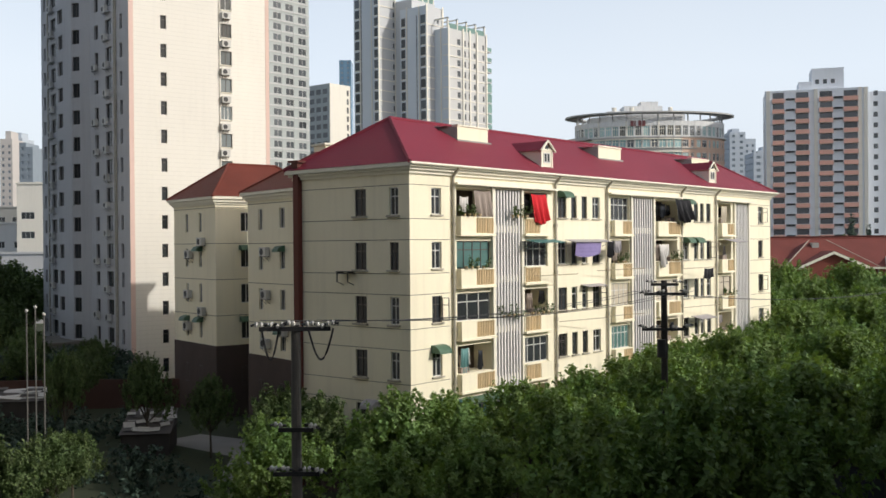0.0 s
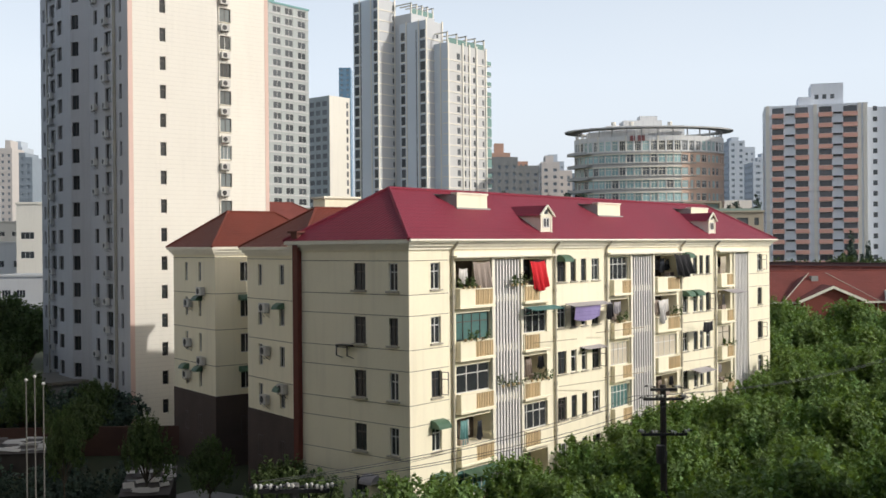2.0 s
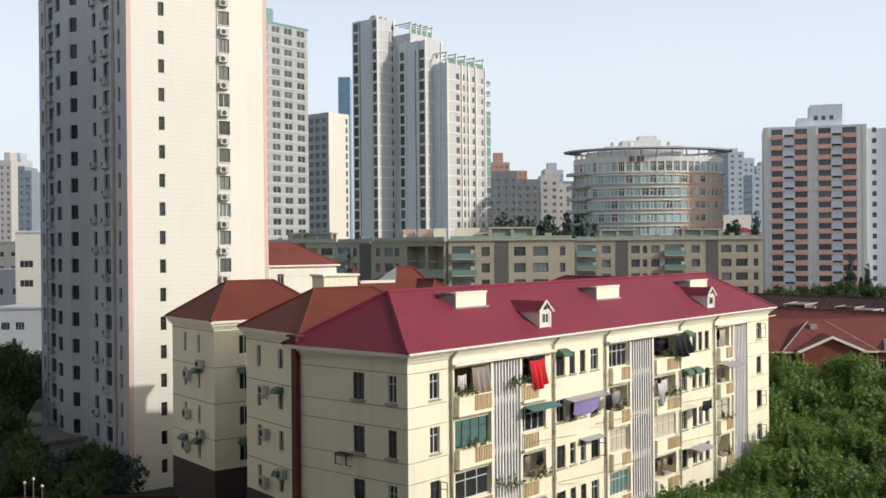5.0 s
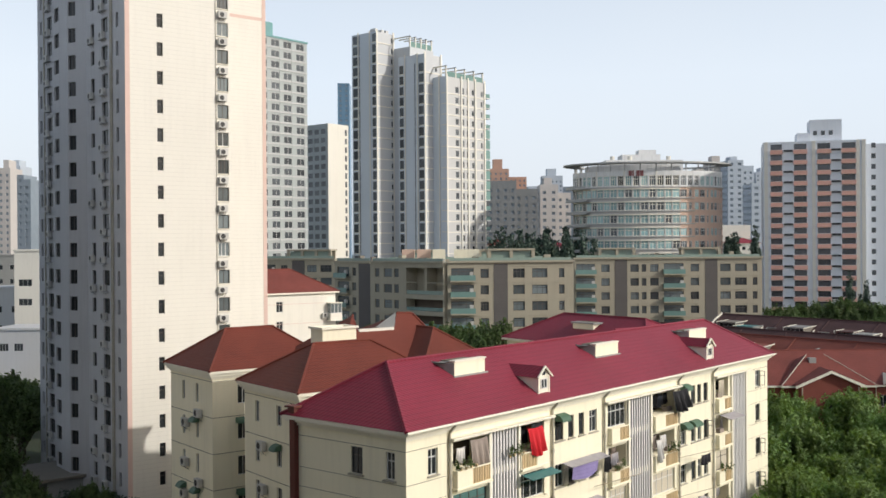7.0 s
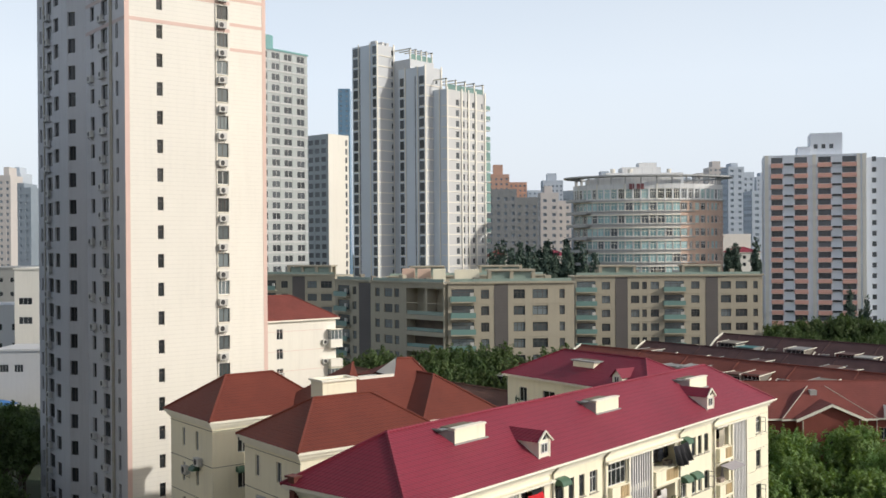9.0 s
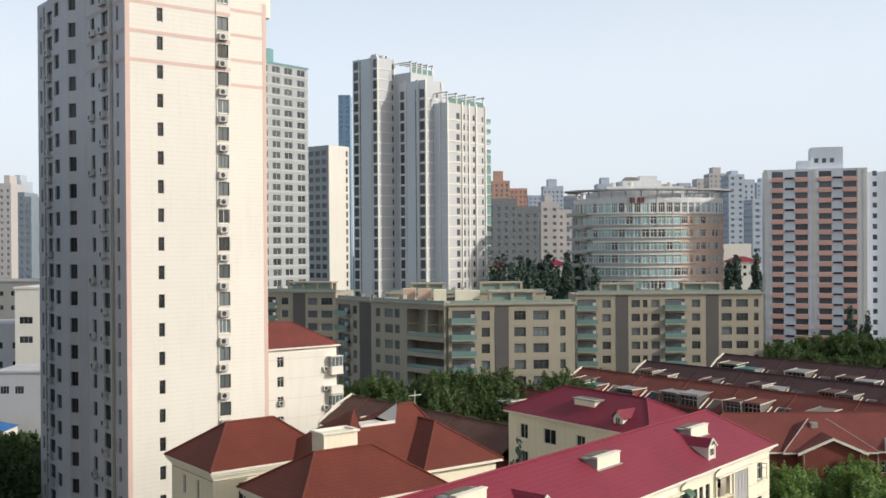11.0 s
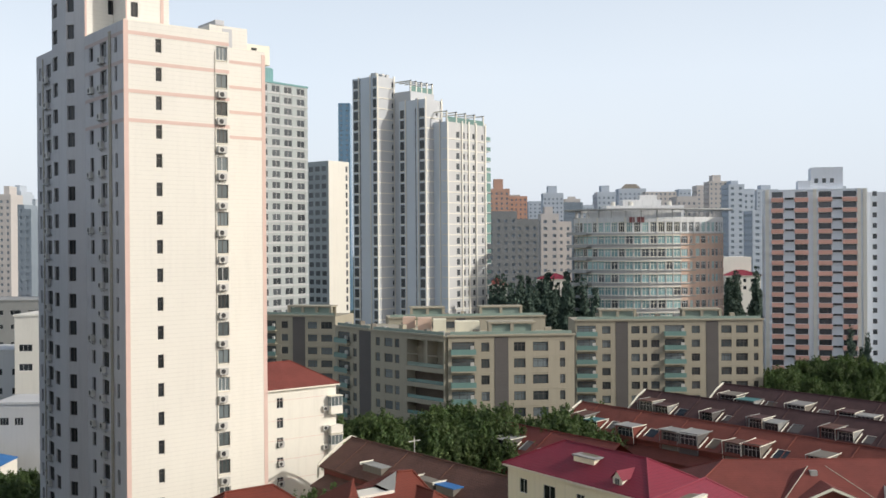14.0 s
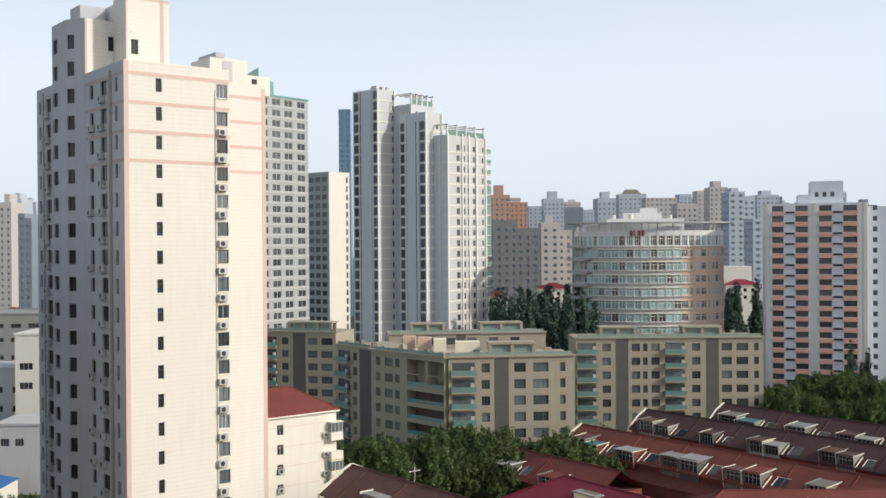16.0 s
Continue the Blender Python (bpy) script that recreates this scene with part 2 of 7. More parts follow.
def make_translucent(m, share, tint):
    """Lets some light through thin leaves."""
    n, l = m.node_tree.nodes, m.node_tree.links
    out = n["Material Output"]
    tr, mx = n.new("ShaderNodeBsdfTranslucent"), n.new("ShaderNodeMixShader")
    mx.inputs[0].default_value = share
    tr.inputs[0].default_value = (*tint, 1)
    l.new(n["Principled BSDF"].outputs[0], mx.inputs[1])
    l.new(tr.outputs[0], mx.inputs[2])
    l.new(mx.outputs[0], out.inputs[0])


make_translucent(LEAF, 0.33, (0.22, 0.33, 0.04))
make_translucent(LEAF_M, 0.3, (0.07, 0.12, 0.03))


# ---- building blocks ----
class Shape:
    """Vertices and faces of one mesh."""

    def __init__(self):
        self.v, self.f, self.m = [], [], []

    def poly(self, pts, m=0):
        k = len(self.v)
        self.v += [tuple(p) for p in pts]
        self.f.append(tuple(range(k, k + len(pts))))
        self.m.append(m)

    def box(self, x0, x1, y0, y1, z0, z1, m=0):
        k = len(self.v)
        self.v += [(x, y, z) for z in (z0, z1) for x, y in ((x0, y0), (x1, y0), (x1, y1), (x0, y1))]
        for q in ((3, 2, 1, 0), (4, 5, 6, 7), (0, 1, 5, 4), (1, 2, 6, 5), (2, 3, 7, 6), (3, 0, 4, 7)):
            self.f.append(tuple(k + i for i in q))
            self.m.append(m)

    def tube(self, a, b, r0, r1=None, n=8, m=0, caps=True):
        a, b = Vector(a), Vector(b)
        r1 = r0 if r1 is None else r1
        d = (b - a).normalized()
        u = d.orthogonal().normalized()
        w = d.cross(u)
        k = len(self.v)
        for p, r in ((a, r0), (b, r1)):
            self.v += [tuple(p + r * (math.cos(2 * math.pi * i / n) * u + math.sin(2 * math.pi * i / n) * w)) for i in range(n)]
        for i in range(n):
            j = (i + 1) % n
            self.f.append((k + i, k + j, k + n + j, k + n + i))
            self.m.append(m)
        if caps:
            self.f += [tuple(k + i for i in reversed(range(n))), tuple(k + n + i for i in range(n))]
            self.m += [m, m]

    def hose(self, pts, r, n=5):
        """One round bar bent along points."""
        k, m = len(self.v), len(pts)
        for i, p in enumerate(pts):
            d = (Vector(pts[min(i + 1, m - 1)]) - Vector(pts[max(i - 1, 0)])).normalized()
            u = d.cross(Vector((0, 0, 1)) if abs(d.z) < 0.9 else Vector((1, 0, 0))).normalized()
            w = d.cross(u)
            self.v += [tuple(Vector(p) + r * (math.cos(2 * math.pi * j / n) * u + math.sin(2 * math.pi * j / n) * w)) for j in range(n)]
        for i in range(m - 1):
            for j in range(n):
                a, b = k + i * n + j, k + i * n + (j + 1) % n
                self.f.append((a, b, b + n, a + n))
                self.m.append(0)

    def prism(self, outline, z0, z1, m=0):
        n = len(outline)
        for i in range(n):
            (xa, ya), (xb, yb) = outline[i], outline[(i + 1) % n]
            self.poly([(xa, ya, z0), (xb, yb, z0), (xb, yb, z1), (xa, ya, z1)], m)
        self.poly([(x, y, z1) for x, y in outline], m)
        self.poly([(x, y, z0) for x, y in reversed(outline)], m)

    def wall(self, p0, p1, z0, z1, holes=(), depth=0.18, m=0, mr=None, thick=None):
        """An outer wall from p0 to p1 (its outside on the right of that way) with real holes (u0, u1, z0, z1[, depth[, back material]])."""
        p0, p1 = Vector((*p0, 0)), Vector((*p1, 0))
        run = (p1 - p0).length
        u, mr = (p1 - p0) / run, m if mr is None else mr
        inn = Vector((-u.y, u.x, 0))

        def at(a, z, d=0.0):
            q = p0 + u * a + inn * d
            return (q.x, q.y, z)

        us = sorted({0.0, run, *(round(h[i], 4) for h in holes for i in (0, 1))})
        zs = sorted({z0, z1, *(round(h[i], 4) for h in holes for i in (2, 3))})
        us = [a for a in us if -1e-6 <= a <= run + 1e-6]
        zs = [a for a in zs if z0 - 1e-6 <= a <= z1 + 1e-6]
        for za, zb in zip(zs, zs[1:]):
            start = None
            for ua, ub in zip(us, us[1:]):
                uc, zc = (ua + ub) / 2, (za + zb) / 2
                solid = not any(h[0] < uc < h[1] and h[2] < zc < h[3] for h in holes)
                if solid and start is None:
                    start = ua
                if start is not None and not solid:
                    self.poly([at(start, za), at(ua, za), at(ua, zb), at(start, zb)], m)
                    start = None
            if start is not None:
                self.poly([at(start, za), at(run, za), at(run, zb), at(start, zb)], m)
        for h in holes:
            a, b, c, e = h[:4]
            d = h[4] if len(h) > 4 else depth
            self.poly([at(a, c), at(b, c), at(b, c, d), at(a, c, d)], mr)
            self.poly([at(a, e), at(a, e, d), at(b, e, d), at(b, e)], mr)
            self.poly([at(a, c), at(a, c, d), at(a, e, d), at(a, e)], mr)
            self.poly([at(b, c), at(b, e), at(b, e, d), at(b, c, d)], mr)
            if len(h) > 5:
                self.poly([at(a, c, d), at(b, c, d), at(b, e, d), at(a, e, d)], h[5])

    def mesh(self, name, *mats):
        me = bpy.data.meshes.new(name)
        me.from_pydata(self.v, [], self.f)
        for q in mats:
            me.materials.append(q)
        me.polygons.foreach_set("material_index", self.m)
        me.update()
        return me


def part(name, shape, mats, parent, label="", at=None):
    """One mesh object under a thing or a part."""
    mats = mats if isinstance(mats, (list, tuple)) else [mats]
    ob = new(name, shape.mesh(name, *mats) if isinstance(shape, Shape) else shape)
    ob.parent = parent
    if at is not None:
        ob.matrix_basis = at
    return tagged(ob, label)


def thing(name, label, category, at=None, group="", kind="", shape=None, mats=()):
    """A top-level thing: a mesh, or an Empty that holds its parts."""
    ob = new(name, shape.mesh(name, *(mats if isinstance(mats, (list, tuple)) else [mats])) if shape else None)
    if at is not None:
        ob.matrix_basis = at
    return tagged(ob, label, category, group, kind)


store = {}


def window_mesh(w, h, cols=2, rows=1, bar=0.05, frame_mat=FRAME_W, glass=GLASS, far=False):
    """A framed window, its outside towards -y, standing on its middle bottom. Returns the frame's and the panes' meshes, or one mesh for both."""
    key = (round(w, 2), round(h, 2), cols, rows, bar, frame_mat.name, glass.name, far)
    if key not in store:
        x0, gl = -w / 2, Shape()
        xs, zs = [x0, x0 + bar], [0, bar]
        for i in range(1, cols):
            c = x0 + w * i / cols
            xs += [c - bar / 2, c + bar / 2]
        for i in range(1, rows):
            c = h * (0.68 if rows == 2 else i / rows)
            zs += [c - bar / 2, c + bar / 2]
        xs, zs = xs + [-x0 - bar, -x0], zs + [h - bar, h]
        solid = {(i, j) for i in range(len(xs) - 1) for j in range(len(zs) - 1) if i % 2 == 0 or j % 2 == 0}
        v, f, mi, idx = [], [], [], {}

        def pt(i, j, d):
            if (i, j, d) not in idx:
                idx[i, j, d] = len(v)
                v.append((xs[i], 0.06 * d, zs[j]))
            return idx[i, j, d]

        for i in range(len(xs) - 1):
            for j in range(len(zs) - 1):
                if (i, j) in solid:
                    f.append((pt(i, j, 0), pt(i + 1, j, 0), pt(i + 1, j + 1, 0), pt(i, j + 1, 0)))
                    mi.append(0)
                elif far:
                    f.append((pt(i, j, 0), pt(i + 1, j, 0), pt(i + 1, j + 1, 0), pt(i, j + 1, 0)))
                    mi.append(1)
                if (i, j) in solid and not far:
                    for (di, dj), e in (((-1, 0), ((i, j), (i, j + 1))), ((1, 0), ((i + 1, j + 1), (i + 1, j))), ((0, -1), ((i + 1, j), (i, j))), ((0, 1), ((i, j + 1), (i + 1, j + 1)))):
                        if (i + di, j + dj) not in solid:
                            f.append((pt(*e[0], 0), pt(*e[1], 0), pt(*e[1], 1), pt(*e[0], 1)))
                            mi.append(0)
        me = bpy.data.meshes.new("window")
        me.from_pydata(v, [], f)
        me.materials.append(frame_mat), me.materials.append(glass)
        me.polygons.foreach_set("material_index", mi)
        me.update()
        gl.box(x0 + bar * 0.4, -x0 - bar * 0.4, 0.03, 0.05, bar * 0.4, h - bar * 0.4)
        store[key] = (me, None if far else gl.mesh("pane", glass))
    return store[key]


def put_window(parent, x, y, z, turn, w, h, label="", **kw):
    fr, gl = window_mesh(w, h, **kw)
    ob = part("window", fr, [], parent, label, pose(x, y, z, 0, 0, turn))
    if gl:
        part("pane", gl, [], ob)
    return ob


def window_grid(parent, shape, p0, p1, z0, z1, columns, levels, depth=0.15, extra=(), m=0, mr=None, **kw):
    """A wall with rows of windows: columns is a list of (u, width, height, sill above the level)."""
    holes, spots = list(extra), []
    for lv in levels:
        for u, w, h, s in columns:
            holes.append((u - w / 2, u + w / 2, lv + s, lv + s + h, depth))
            spots.append((u, w, h, lv + s))
    shape.wall(p0, p1, z0, z1, holes, depth, m, mr)
    a, b = Vector((*p0, 0)), Vector((*p1, 0))
    d = (b - a).normalized()
    inn = Vector((-d.y, d.x, 0))
    turn = math.degrees(math.atan2(d.y, d.x))
    for u, w, h, z in spots:
        q = a + d * u + inn * (depth - 0.05)
        put_window(parent, q.x, q.y, z, turn, w, h, **kw)


def hip_roof(shape, x0, x1, y0, y1, ze, zr, inset=None, m=0, ms=1, fascia=0.22):
    """A hipped roof over a rectangle, its ridge along the longer side, with an eaves board and a soffit."""
    long_x = (x1 - x0) >= (y1 - y0)
    half = (y1 - y0) / 2 if long_x else (x1 - x0) / 2
    ins = half if inset is None else inset
    cx, cy = (x0 + x1) / 2, (y0 + y1) / 2
    a, b = ((x0 + ins, cy, zr), (x1 - ins, cy, zr)) if long_x else ((cx, y0 + ins, zr), (cx, y1 - ins, zr))
    c = [(x0, y0, ze), (x1, y0, ze), (x1, y1, ze), (x0, y1, ze)]
    if long_x:
        shape.poly([c[0], c[1], b, a], m), shape.poly([c[1], c[2], b], m), shape.poly([c[2], c[3], a, b], m), shape.poly([c[3], c[0], a], m)
    else:
        shape.poly([c[0], c[1], a], m), shape.poly([c[1], c[2], b, a], m), shape.poly([c[2], c[3], b], m), shape.poly([c[3], c[0], a, b], m)
    shape.box(x0 + 0.02, x1 - 0.02, y0 + 0.02, y1 - 0.02, ze - fascia, ze - 0.01, ms)
    return a, b, c


def ridge_caps(parent, ends, material, r=0.11):
    """Rounded cap tiles along ridges and hips."""
    s = Shape()
    for a, b in ends:
        s.tube(a, b, r, n=6)
    part("ridge_cap", s, material, parent)


RIGHT, AHEAD = Vector((0.642, -0.766)), Vector((0.766, 0.642))  # a second site grid, turned 50 degrees, for the blocks that stand askew


def site(r, a):
    p = RIGHT * r + AHEAD * a
    return p.x, p.y


ASKEW = -50.05


def crown_mesh(name, blobs, count, leaf, material, seed, per=26, lift=7.5):
    """Many small bent leaf sprays scattered in and on a heap of uneven clumps."""
    rg = np.random.RandomState(seed)
    wts = np.array([b[3] ** 2 for b in blobs])
    pick = rg.choice(len(blobs), count, p=wts / wts.sum())
    bl = np.array(blobs)[pick]
    d = rg.normal(size=(count, 3))
    d /= np.linalg.norm(d, axis=1)[:, None]
    rad = bl[:, 3] * (0.62 + 0.45 * rg.rand(count))
    twig = (np.arange(count) // per) * per
    d, rad, bl = d[twig], rad[twig], bl[twig]
    rise = rg.rand(count)[:, None]
    c = bl[:, :3] + d * rad[:, None] * np.array([1, 1, 0.85])
    c = c + (d * 0.45 + np.array([0, 0, 0.75])) * rise * leaf * lift + rg.normal(size=(count, 3)) * leaf * (1.25 - 0.85 * rise)
    nrm = d + rg.normal(size=(count, 3)) * 0.55 + np.array([0, 0, 0.35])
    nrm /= np.linalg.norm(nrm, axis=1)[:, None]
    u = np.cross(nrm, rg.normal(size=(count, 3)))
    u /= np.linalg.norm(u, axis=1)[:, None]
    w = np.cross(nrm, u)
    sz = leaf * (0.6 + 0.8 * rg.rand(count))[:, None]
    a, b = c - u * sz, c + u * sz
    e, f = c + w * sz * 0.62 + nrm * sz * 0.18, c - w * sz * 0.62 + nrm * sz * 0.18
    v = np.stack([a, f, b, e], 1).reshape(-1, 3)
    faces = [(4 * i, 4 * i + 1, 4 * i + 2, 4 * i + 3) for i in range(count)]
    me = bpy.data.meshes.new(name)
    me.from_pydata(v.tolist(), [], faces)
    me.materials.append(material)
    me.update()
    return me

# ---- ground and streets ----
g = Shape()
g.poly([(-2500, -2500, 0), (2500, -2500, 0), (2500, 2500, 0), (-2500, 2500, 0)])
thing("ground", "dark earth and grass between the houses", "ground", kind="structure", shape=g, mats=SOIL)
g = Shape()
g.box(-40, 190, 15, 24, -0.05, 0.03)
thing("road", "grey asphalt street under the trees", "road", kind="structure", shape=g, mats=ASPHALT)
g = Shape()
g.box(-40, 190, 24.2, 27.2, -0.05, 0.16)
g.box(-40, 190, 24.0, 24.2, -0.05, 0.19)
thing("pavement", "concrete pavement with a raised kerb", "pavement", kind="structure", shape=g, mats=CONCRETE)
g = Shape()
g.poly([(36, 47, 0.02), (37.5, 44, 0.02), (43, 46.5, 0.02), (46, 51, 0.02), (44.5, 60, 0.02), (41, 60, 0.02), (41, 52, 0.02)])
thing("path", "pale concrete path between the houses", "path", kind="structure", shape=g, mats=CONCRETE)

# ---- the cream apartment block with the crimson roof ----
MX0, MX1, MY0, MY1, EAVE = 38.55, 84.4, 34.57, 43.1, 17.35
main_block = thing("apartment_building", "cream six-storey apartment block with crimson hipped tile roof", "building")
FLOOR_H = 2.81
tops = [16.25 - FLOOR_H * k for k in range(6)]
BASE_TOP = 3.35
wall, base = Shape(), Shape()
# south face, laid out along x; shallow joints at every sill and head
ends = [(h, 0.018) for k in range(5) for h in (tops[k] - 1.62, tops[k] + 0.12)]
single = [(40.64, 0.78)]
quad = [(52.48, 0.95), (53.8, 0.62), (55.0, 0.62), (56.4, 0.9), (68.85, 0.85), (70.5, 0.7), (71.5, 0.62), (72.6, 0.7), (82.35, 0.9)]
bays = [(42.28, 45.28), (48.2, 50.86), (58.2, 60.56), (64.1, 67.5), (74.3, 76.6)]
grilles = [(45.5, 48.05), (60.85, 63.75), (77.2, 79.7)]
holes, spots = [], []
for k, top in enumerate(tops[:5]):
    for x, w in single + quad:
        holes.append((x - MX0 - w / 2, x - MX0 + w / 2, top - 1.38, top, 0.16))
        spots.append((x, top - 1.38, w, 1.38))
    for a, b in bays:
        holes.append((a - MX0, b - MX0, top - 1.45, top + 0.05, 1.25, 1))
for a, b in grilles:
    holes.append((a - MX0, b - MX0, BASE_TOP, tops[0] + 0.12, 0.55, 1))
for h, g in ends:
    holes.append((0.02, 3.15, h - g, h + g, 0.03, 2))
    holes.append((80.3 - MX0, MX1 - MX0 - 0.02, h - g, h + g, 0.03, 2))
wall.wall((MX0, MY0), (MX1, MY0), BASE_TOP, EAVE, holes, 0.16, 0, 0)
# west end wall, with a shallow joint at every floor and sill
west = [(MY1 - 38.05, 0.85), (MY1 - 35.65, 0.62)]
holes = []
wspots = []
for k, top in enumerate(tops[:5]):
    for u, w in west:
        holes.append((u - w / 2, u + w / 2, top - 1.42, top, 0.16))
        wspots.append((u, top - 1.42, w, 1.42))
for h, g in ends:
    holes.append((0.02, MY1 - MY0 - 0.02, h - g, h + g, 0.03, 2))
wall.wall((MX0, MY1), (MX0, MY0), BASE_TOP, EAVE, holes, 0.16, 0, 0)
wall.wall((MX1, MY0), (MX1, MY1), BASE_TOP, EAVE)
wall.wall((MX1, MY1), (MX0, MY1), BASE_TOP, EAVE)
# recess backs take INNER, so their shade is in the colour
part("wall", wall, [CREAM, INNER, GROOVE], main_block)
base.box(MX0 - 0.04, MX1 + 0.04, MY0 - 0.04, MY1 + 0.04, 0, BASE_TOP)
part("base", base, BASE_BRICK, main_block, "dark brown brick ground storey")
frame_rng = random.Random(21)
for x, z, w, h in spots:
    fm = dict(cols=2 if w > 0.7 else 1, rows=2, frame_mat=FRAME_W if frame_rng.random() < 0.4 else FRAME_D)
    put_window(main_block, x, MY0 + 0.1, z, 0, w, h, **fm)
for u, z, w, h in wspots:
    put_window(main_block, MX0 + 0.1, MY1 - u, z, -90, w, h, cols=2, rows=2, frame_mat=FRAME_W if frame_rng.random() < 0.4 else FRAME_D)
roof = Shape()
ra, rb, rc = hip_roof(roof, MX0 - 0.45, MX1 + 0.45, MY0 - 0.45, MY1 + 0.45, EAVE + 0.12, 20.35, 3.65)
part("roof", roof, [RED_TILE, CREAM_TRIM], main_block, "crimson glazed tile roof")
ridge_caps(main_block, [(ra, rb), (ra, rc[0]), (ra, rc[3]), (rb, rc[1]), (rb, rc[2])], RED_TILE)


def awning(parent, x, y, z, w, turn, material, reach=0.6, drop=0.42):
    """A small bowed window hood, its back on the wall, open below."""
    sh, n = Shape(), 6
    arc = [(-reach * math.sin(0.5 * math.pi * i / n), drop * (math.cos(0.5 * math.pi * i / n) - 1)) for i in range(n + 1)]
    for i in range(n):
        (ya, za), (yb, zb) = arc[i], arc[i + 1]
        sh.poly([(-w / 2, ya, za), (-w / 2, yb, zb), (w / 2, yb, zb), (w / 2, ya, za)])
        sh.poly([(-w / 2, ya, za - 0.02), (w / 2, ya, za - 0.02), (w / 2, yb, zb - 0.02), (-w / 2, yb, zb - 0.02)])
        for sx in (-w / 2, w / 2):
            sh.poly([(sx, 0, -drop), (sx, ya, za), (sx, yb, zb)])
    part("awning", sh, material, parent, "bowed sheet awning", pose(x, y, z, 0, 0, turn))


def flat_hood(parent, x, y, z, w, reach, material, tilt=12):
    sh = Shape()
    sh.box(-w / 2, w / 2, -reach, 0, -0.03, 0)
    for sx in (-w / 2 + 0.05, w / 2 - 0.05):
        sh.tube((sx, 0, -0.45), (sx, -reach * 0.9, -0.03), 0.015, n=5)
    part("awning", sh, material, parent, "flat sheet awning on stays", pose(x, y, z, tilt, 0, 0))


def cloth(label, x, y, z, w, h, material, turn=0, waves=3, swing=0.12, lean=0.0):
    """A hanging cloth with folds and a little thickness; z is its upper edge."""
    sh, nx, nz = Shape(), 14, 7

    def at(i, j, d):
        u, t = i / nx, j / nz
        sag = 0.06 * math.sin(math.pi * u)
        return ((u - 0.5) * w + lean * t, d + swing * t * math.sin(waves * 6.283 * u + t), -h * t * (1 + 0.08 * math.sin(5 * u)) - sag)
    for i in range(nx):
        for j in range(nz):
            for d, flip in ((0, False), (0.012, True)):
                q = [at(i, j, d), at(i, j + 1, d), at(i + 1, j + 1, d), at(i + 1, j, d)]
                sh.poly(q[::-1] if flip else q)
    return thing("laundry", label, "laundry", at=pose(x, y, z, 0, 0, turn), group="laundry on the balconies", shape=sh, mats=material)


def potted_plants(x, y, z, w, seed, material=None):
    me = crown_mesh("foliage", [(w * (i + 0.5) / 4 - w / 2, 0, 0.12, 0.2) for i in range(4)], 260, 0.06, material or LEAF_M, seed)
    t = thing("potted_plants", "straggly green pot plants on a balcony rail", "plant", at=pose(x, y, z))
    part("foliage", me, [], t)
    for i in range(4):
        px = w * (i + 0.5) / 4 - w / 2
        sh = Shape()
        sh.tube((px, 0, 0), (px, 0, 0.14), 0.07, 0.09, 8)
        part("pot", sh, SLAT_BROWN, t)


# balconies: a parapet half solid, half of upright slats, on a ledge
slat_mesh = Shape()
slat_mesh.box(-0.042, 0.042, -0.02, 0.02, 0, 0.84)
slat_mesh = slat_mesh.mesh("slat", SLAT_BROWN)
slats_right = [True, False, True, True, True]
for b, (x0, x1) in enumerate(bays):
    for k, top in enumerate(tops[:5]):
        zb, y0 = top - 2.38, MY0 - 0.32
        w = x1 - x0
        cut = x0 + w * (0.43 if b != 1 else 0.55)
        sa0, sa1 = (cut, x1 - 0.06) if slats_right[b] else (x0 + 0.06, cut)
        ca, cb = (x0, cut) if slats_right[b] else (cut, x1)
        s = Shape()
        s.box(x0 - 0.06, x1 + 0.06, y0 - 0.05, MY0 - 0.002, zb - 0.12, zb)
        s.box(ca, cb, y0, y0 + 0.1, zb, zb + 0.93)
        s.box(sa0, sa1, y0, y0 + 0.1, zb + 0.87, zb + 0.93)
        s.box(sa0, sa1, y0, y0 + 0.1, zb, zb + 0.04)
        s.box(x0, x0 + 0.08, y0 + 0.1, MY0 - 0.002, zb, zb + 0.93)
        s.box(x1 - 0.08, x1, y0 + 0.1, MY0 - 0.002, zb, zb + 0.93)
        bal = part("balcony", s, CREAM, main_block, "cream parapet with tan slats")
        n = max(4, round((sa1 - sa0) / 0.155))
        for i in range(n):
            part("slat", slat_mesh, [], bal, at=pose(sa0 + (i + 0.5) * (sa1 - sa0) / n, y0 + 0.05, zb + 0.035))
        s = Shape()
        s.box(sa0, sa1, y0 + 0.12, y0 + 0.14, zb + 0.04, zb + 0.87)
        part("backing", s, SLAT_BROWN, bal)

# glazing and hangings of the balconies: (bay, floor from the top, columns, frame, glass)
for b, k, cols, fm, gl in ((0, 1, 4, FRAME_D, TEAL_GLASS), (0, 2, 3, FRAME_W, GLASS), (1, 1, 4, FRAME_W, GLASS), (1, 3, 4, FRAME_W, GLASS), (2, 0, 4, FRAME_W, GLASS),
                           (2, 2, 4, FRAME_W, CURTAIN), (2, 3, 5, FRAME_W, TEAL_GLASS), (3, 2, 4, FRAME_W, CURTAIN), (4, 2, 2, FRAME_D, CURTAIN), (0, 4, 4, FRAME_W, TEAL_GLASS), (2, 4, 4, FRAME_W, GLASS)):
    x0, x1 = bays[b]
    put_window(main_block, (x0 + x1) / 2, MY0 + 0.12, tops[k] - 1.45, 0, x1 - x0, 1.5, cols=cols, rows=2, frame_mat=fm, glass=gl)
s = Shape()
s.box(49.75, 50.8, MY0 + 0.1, MY0 + 0.16, tops[0] - 1.45, tops[0])
part("window", *[s, GLASS], main_block)

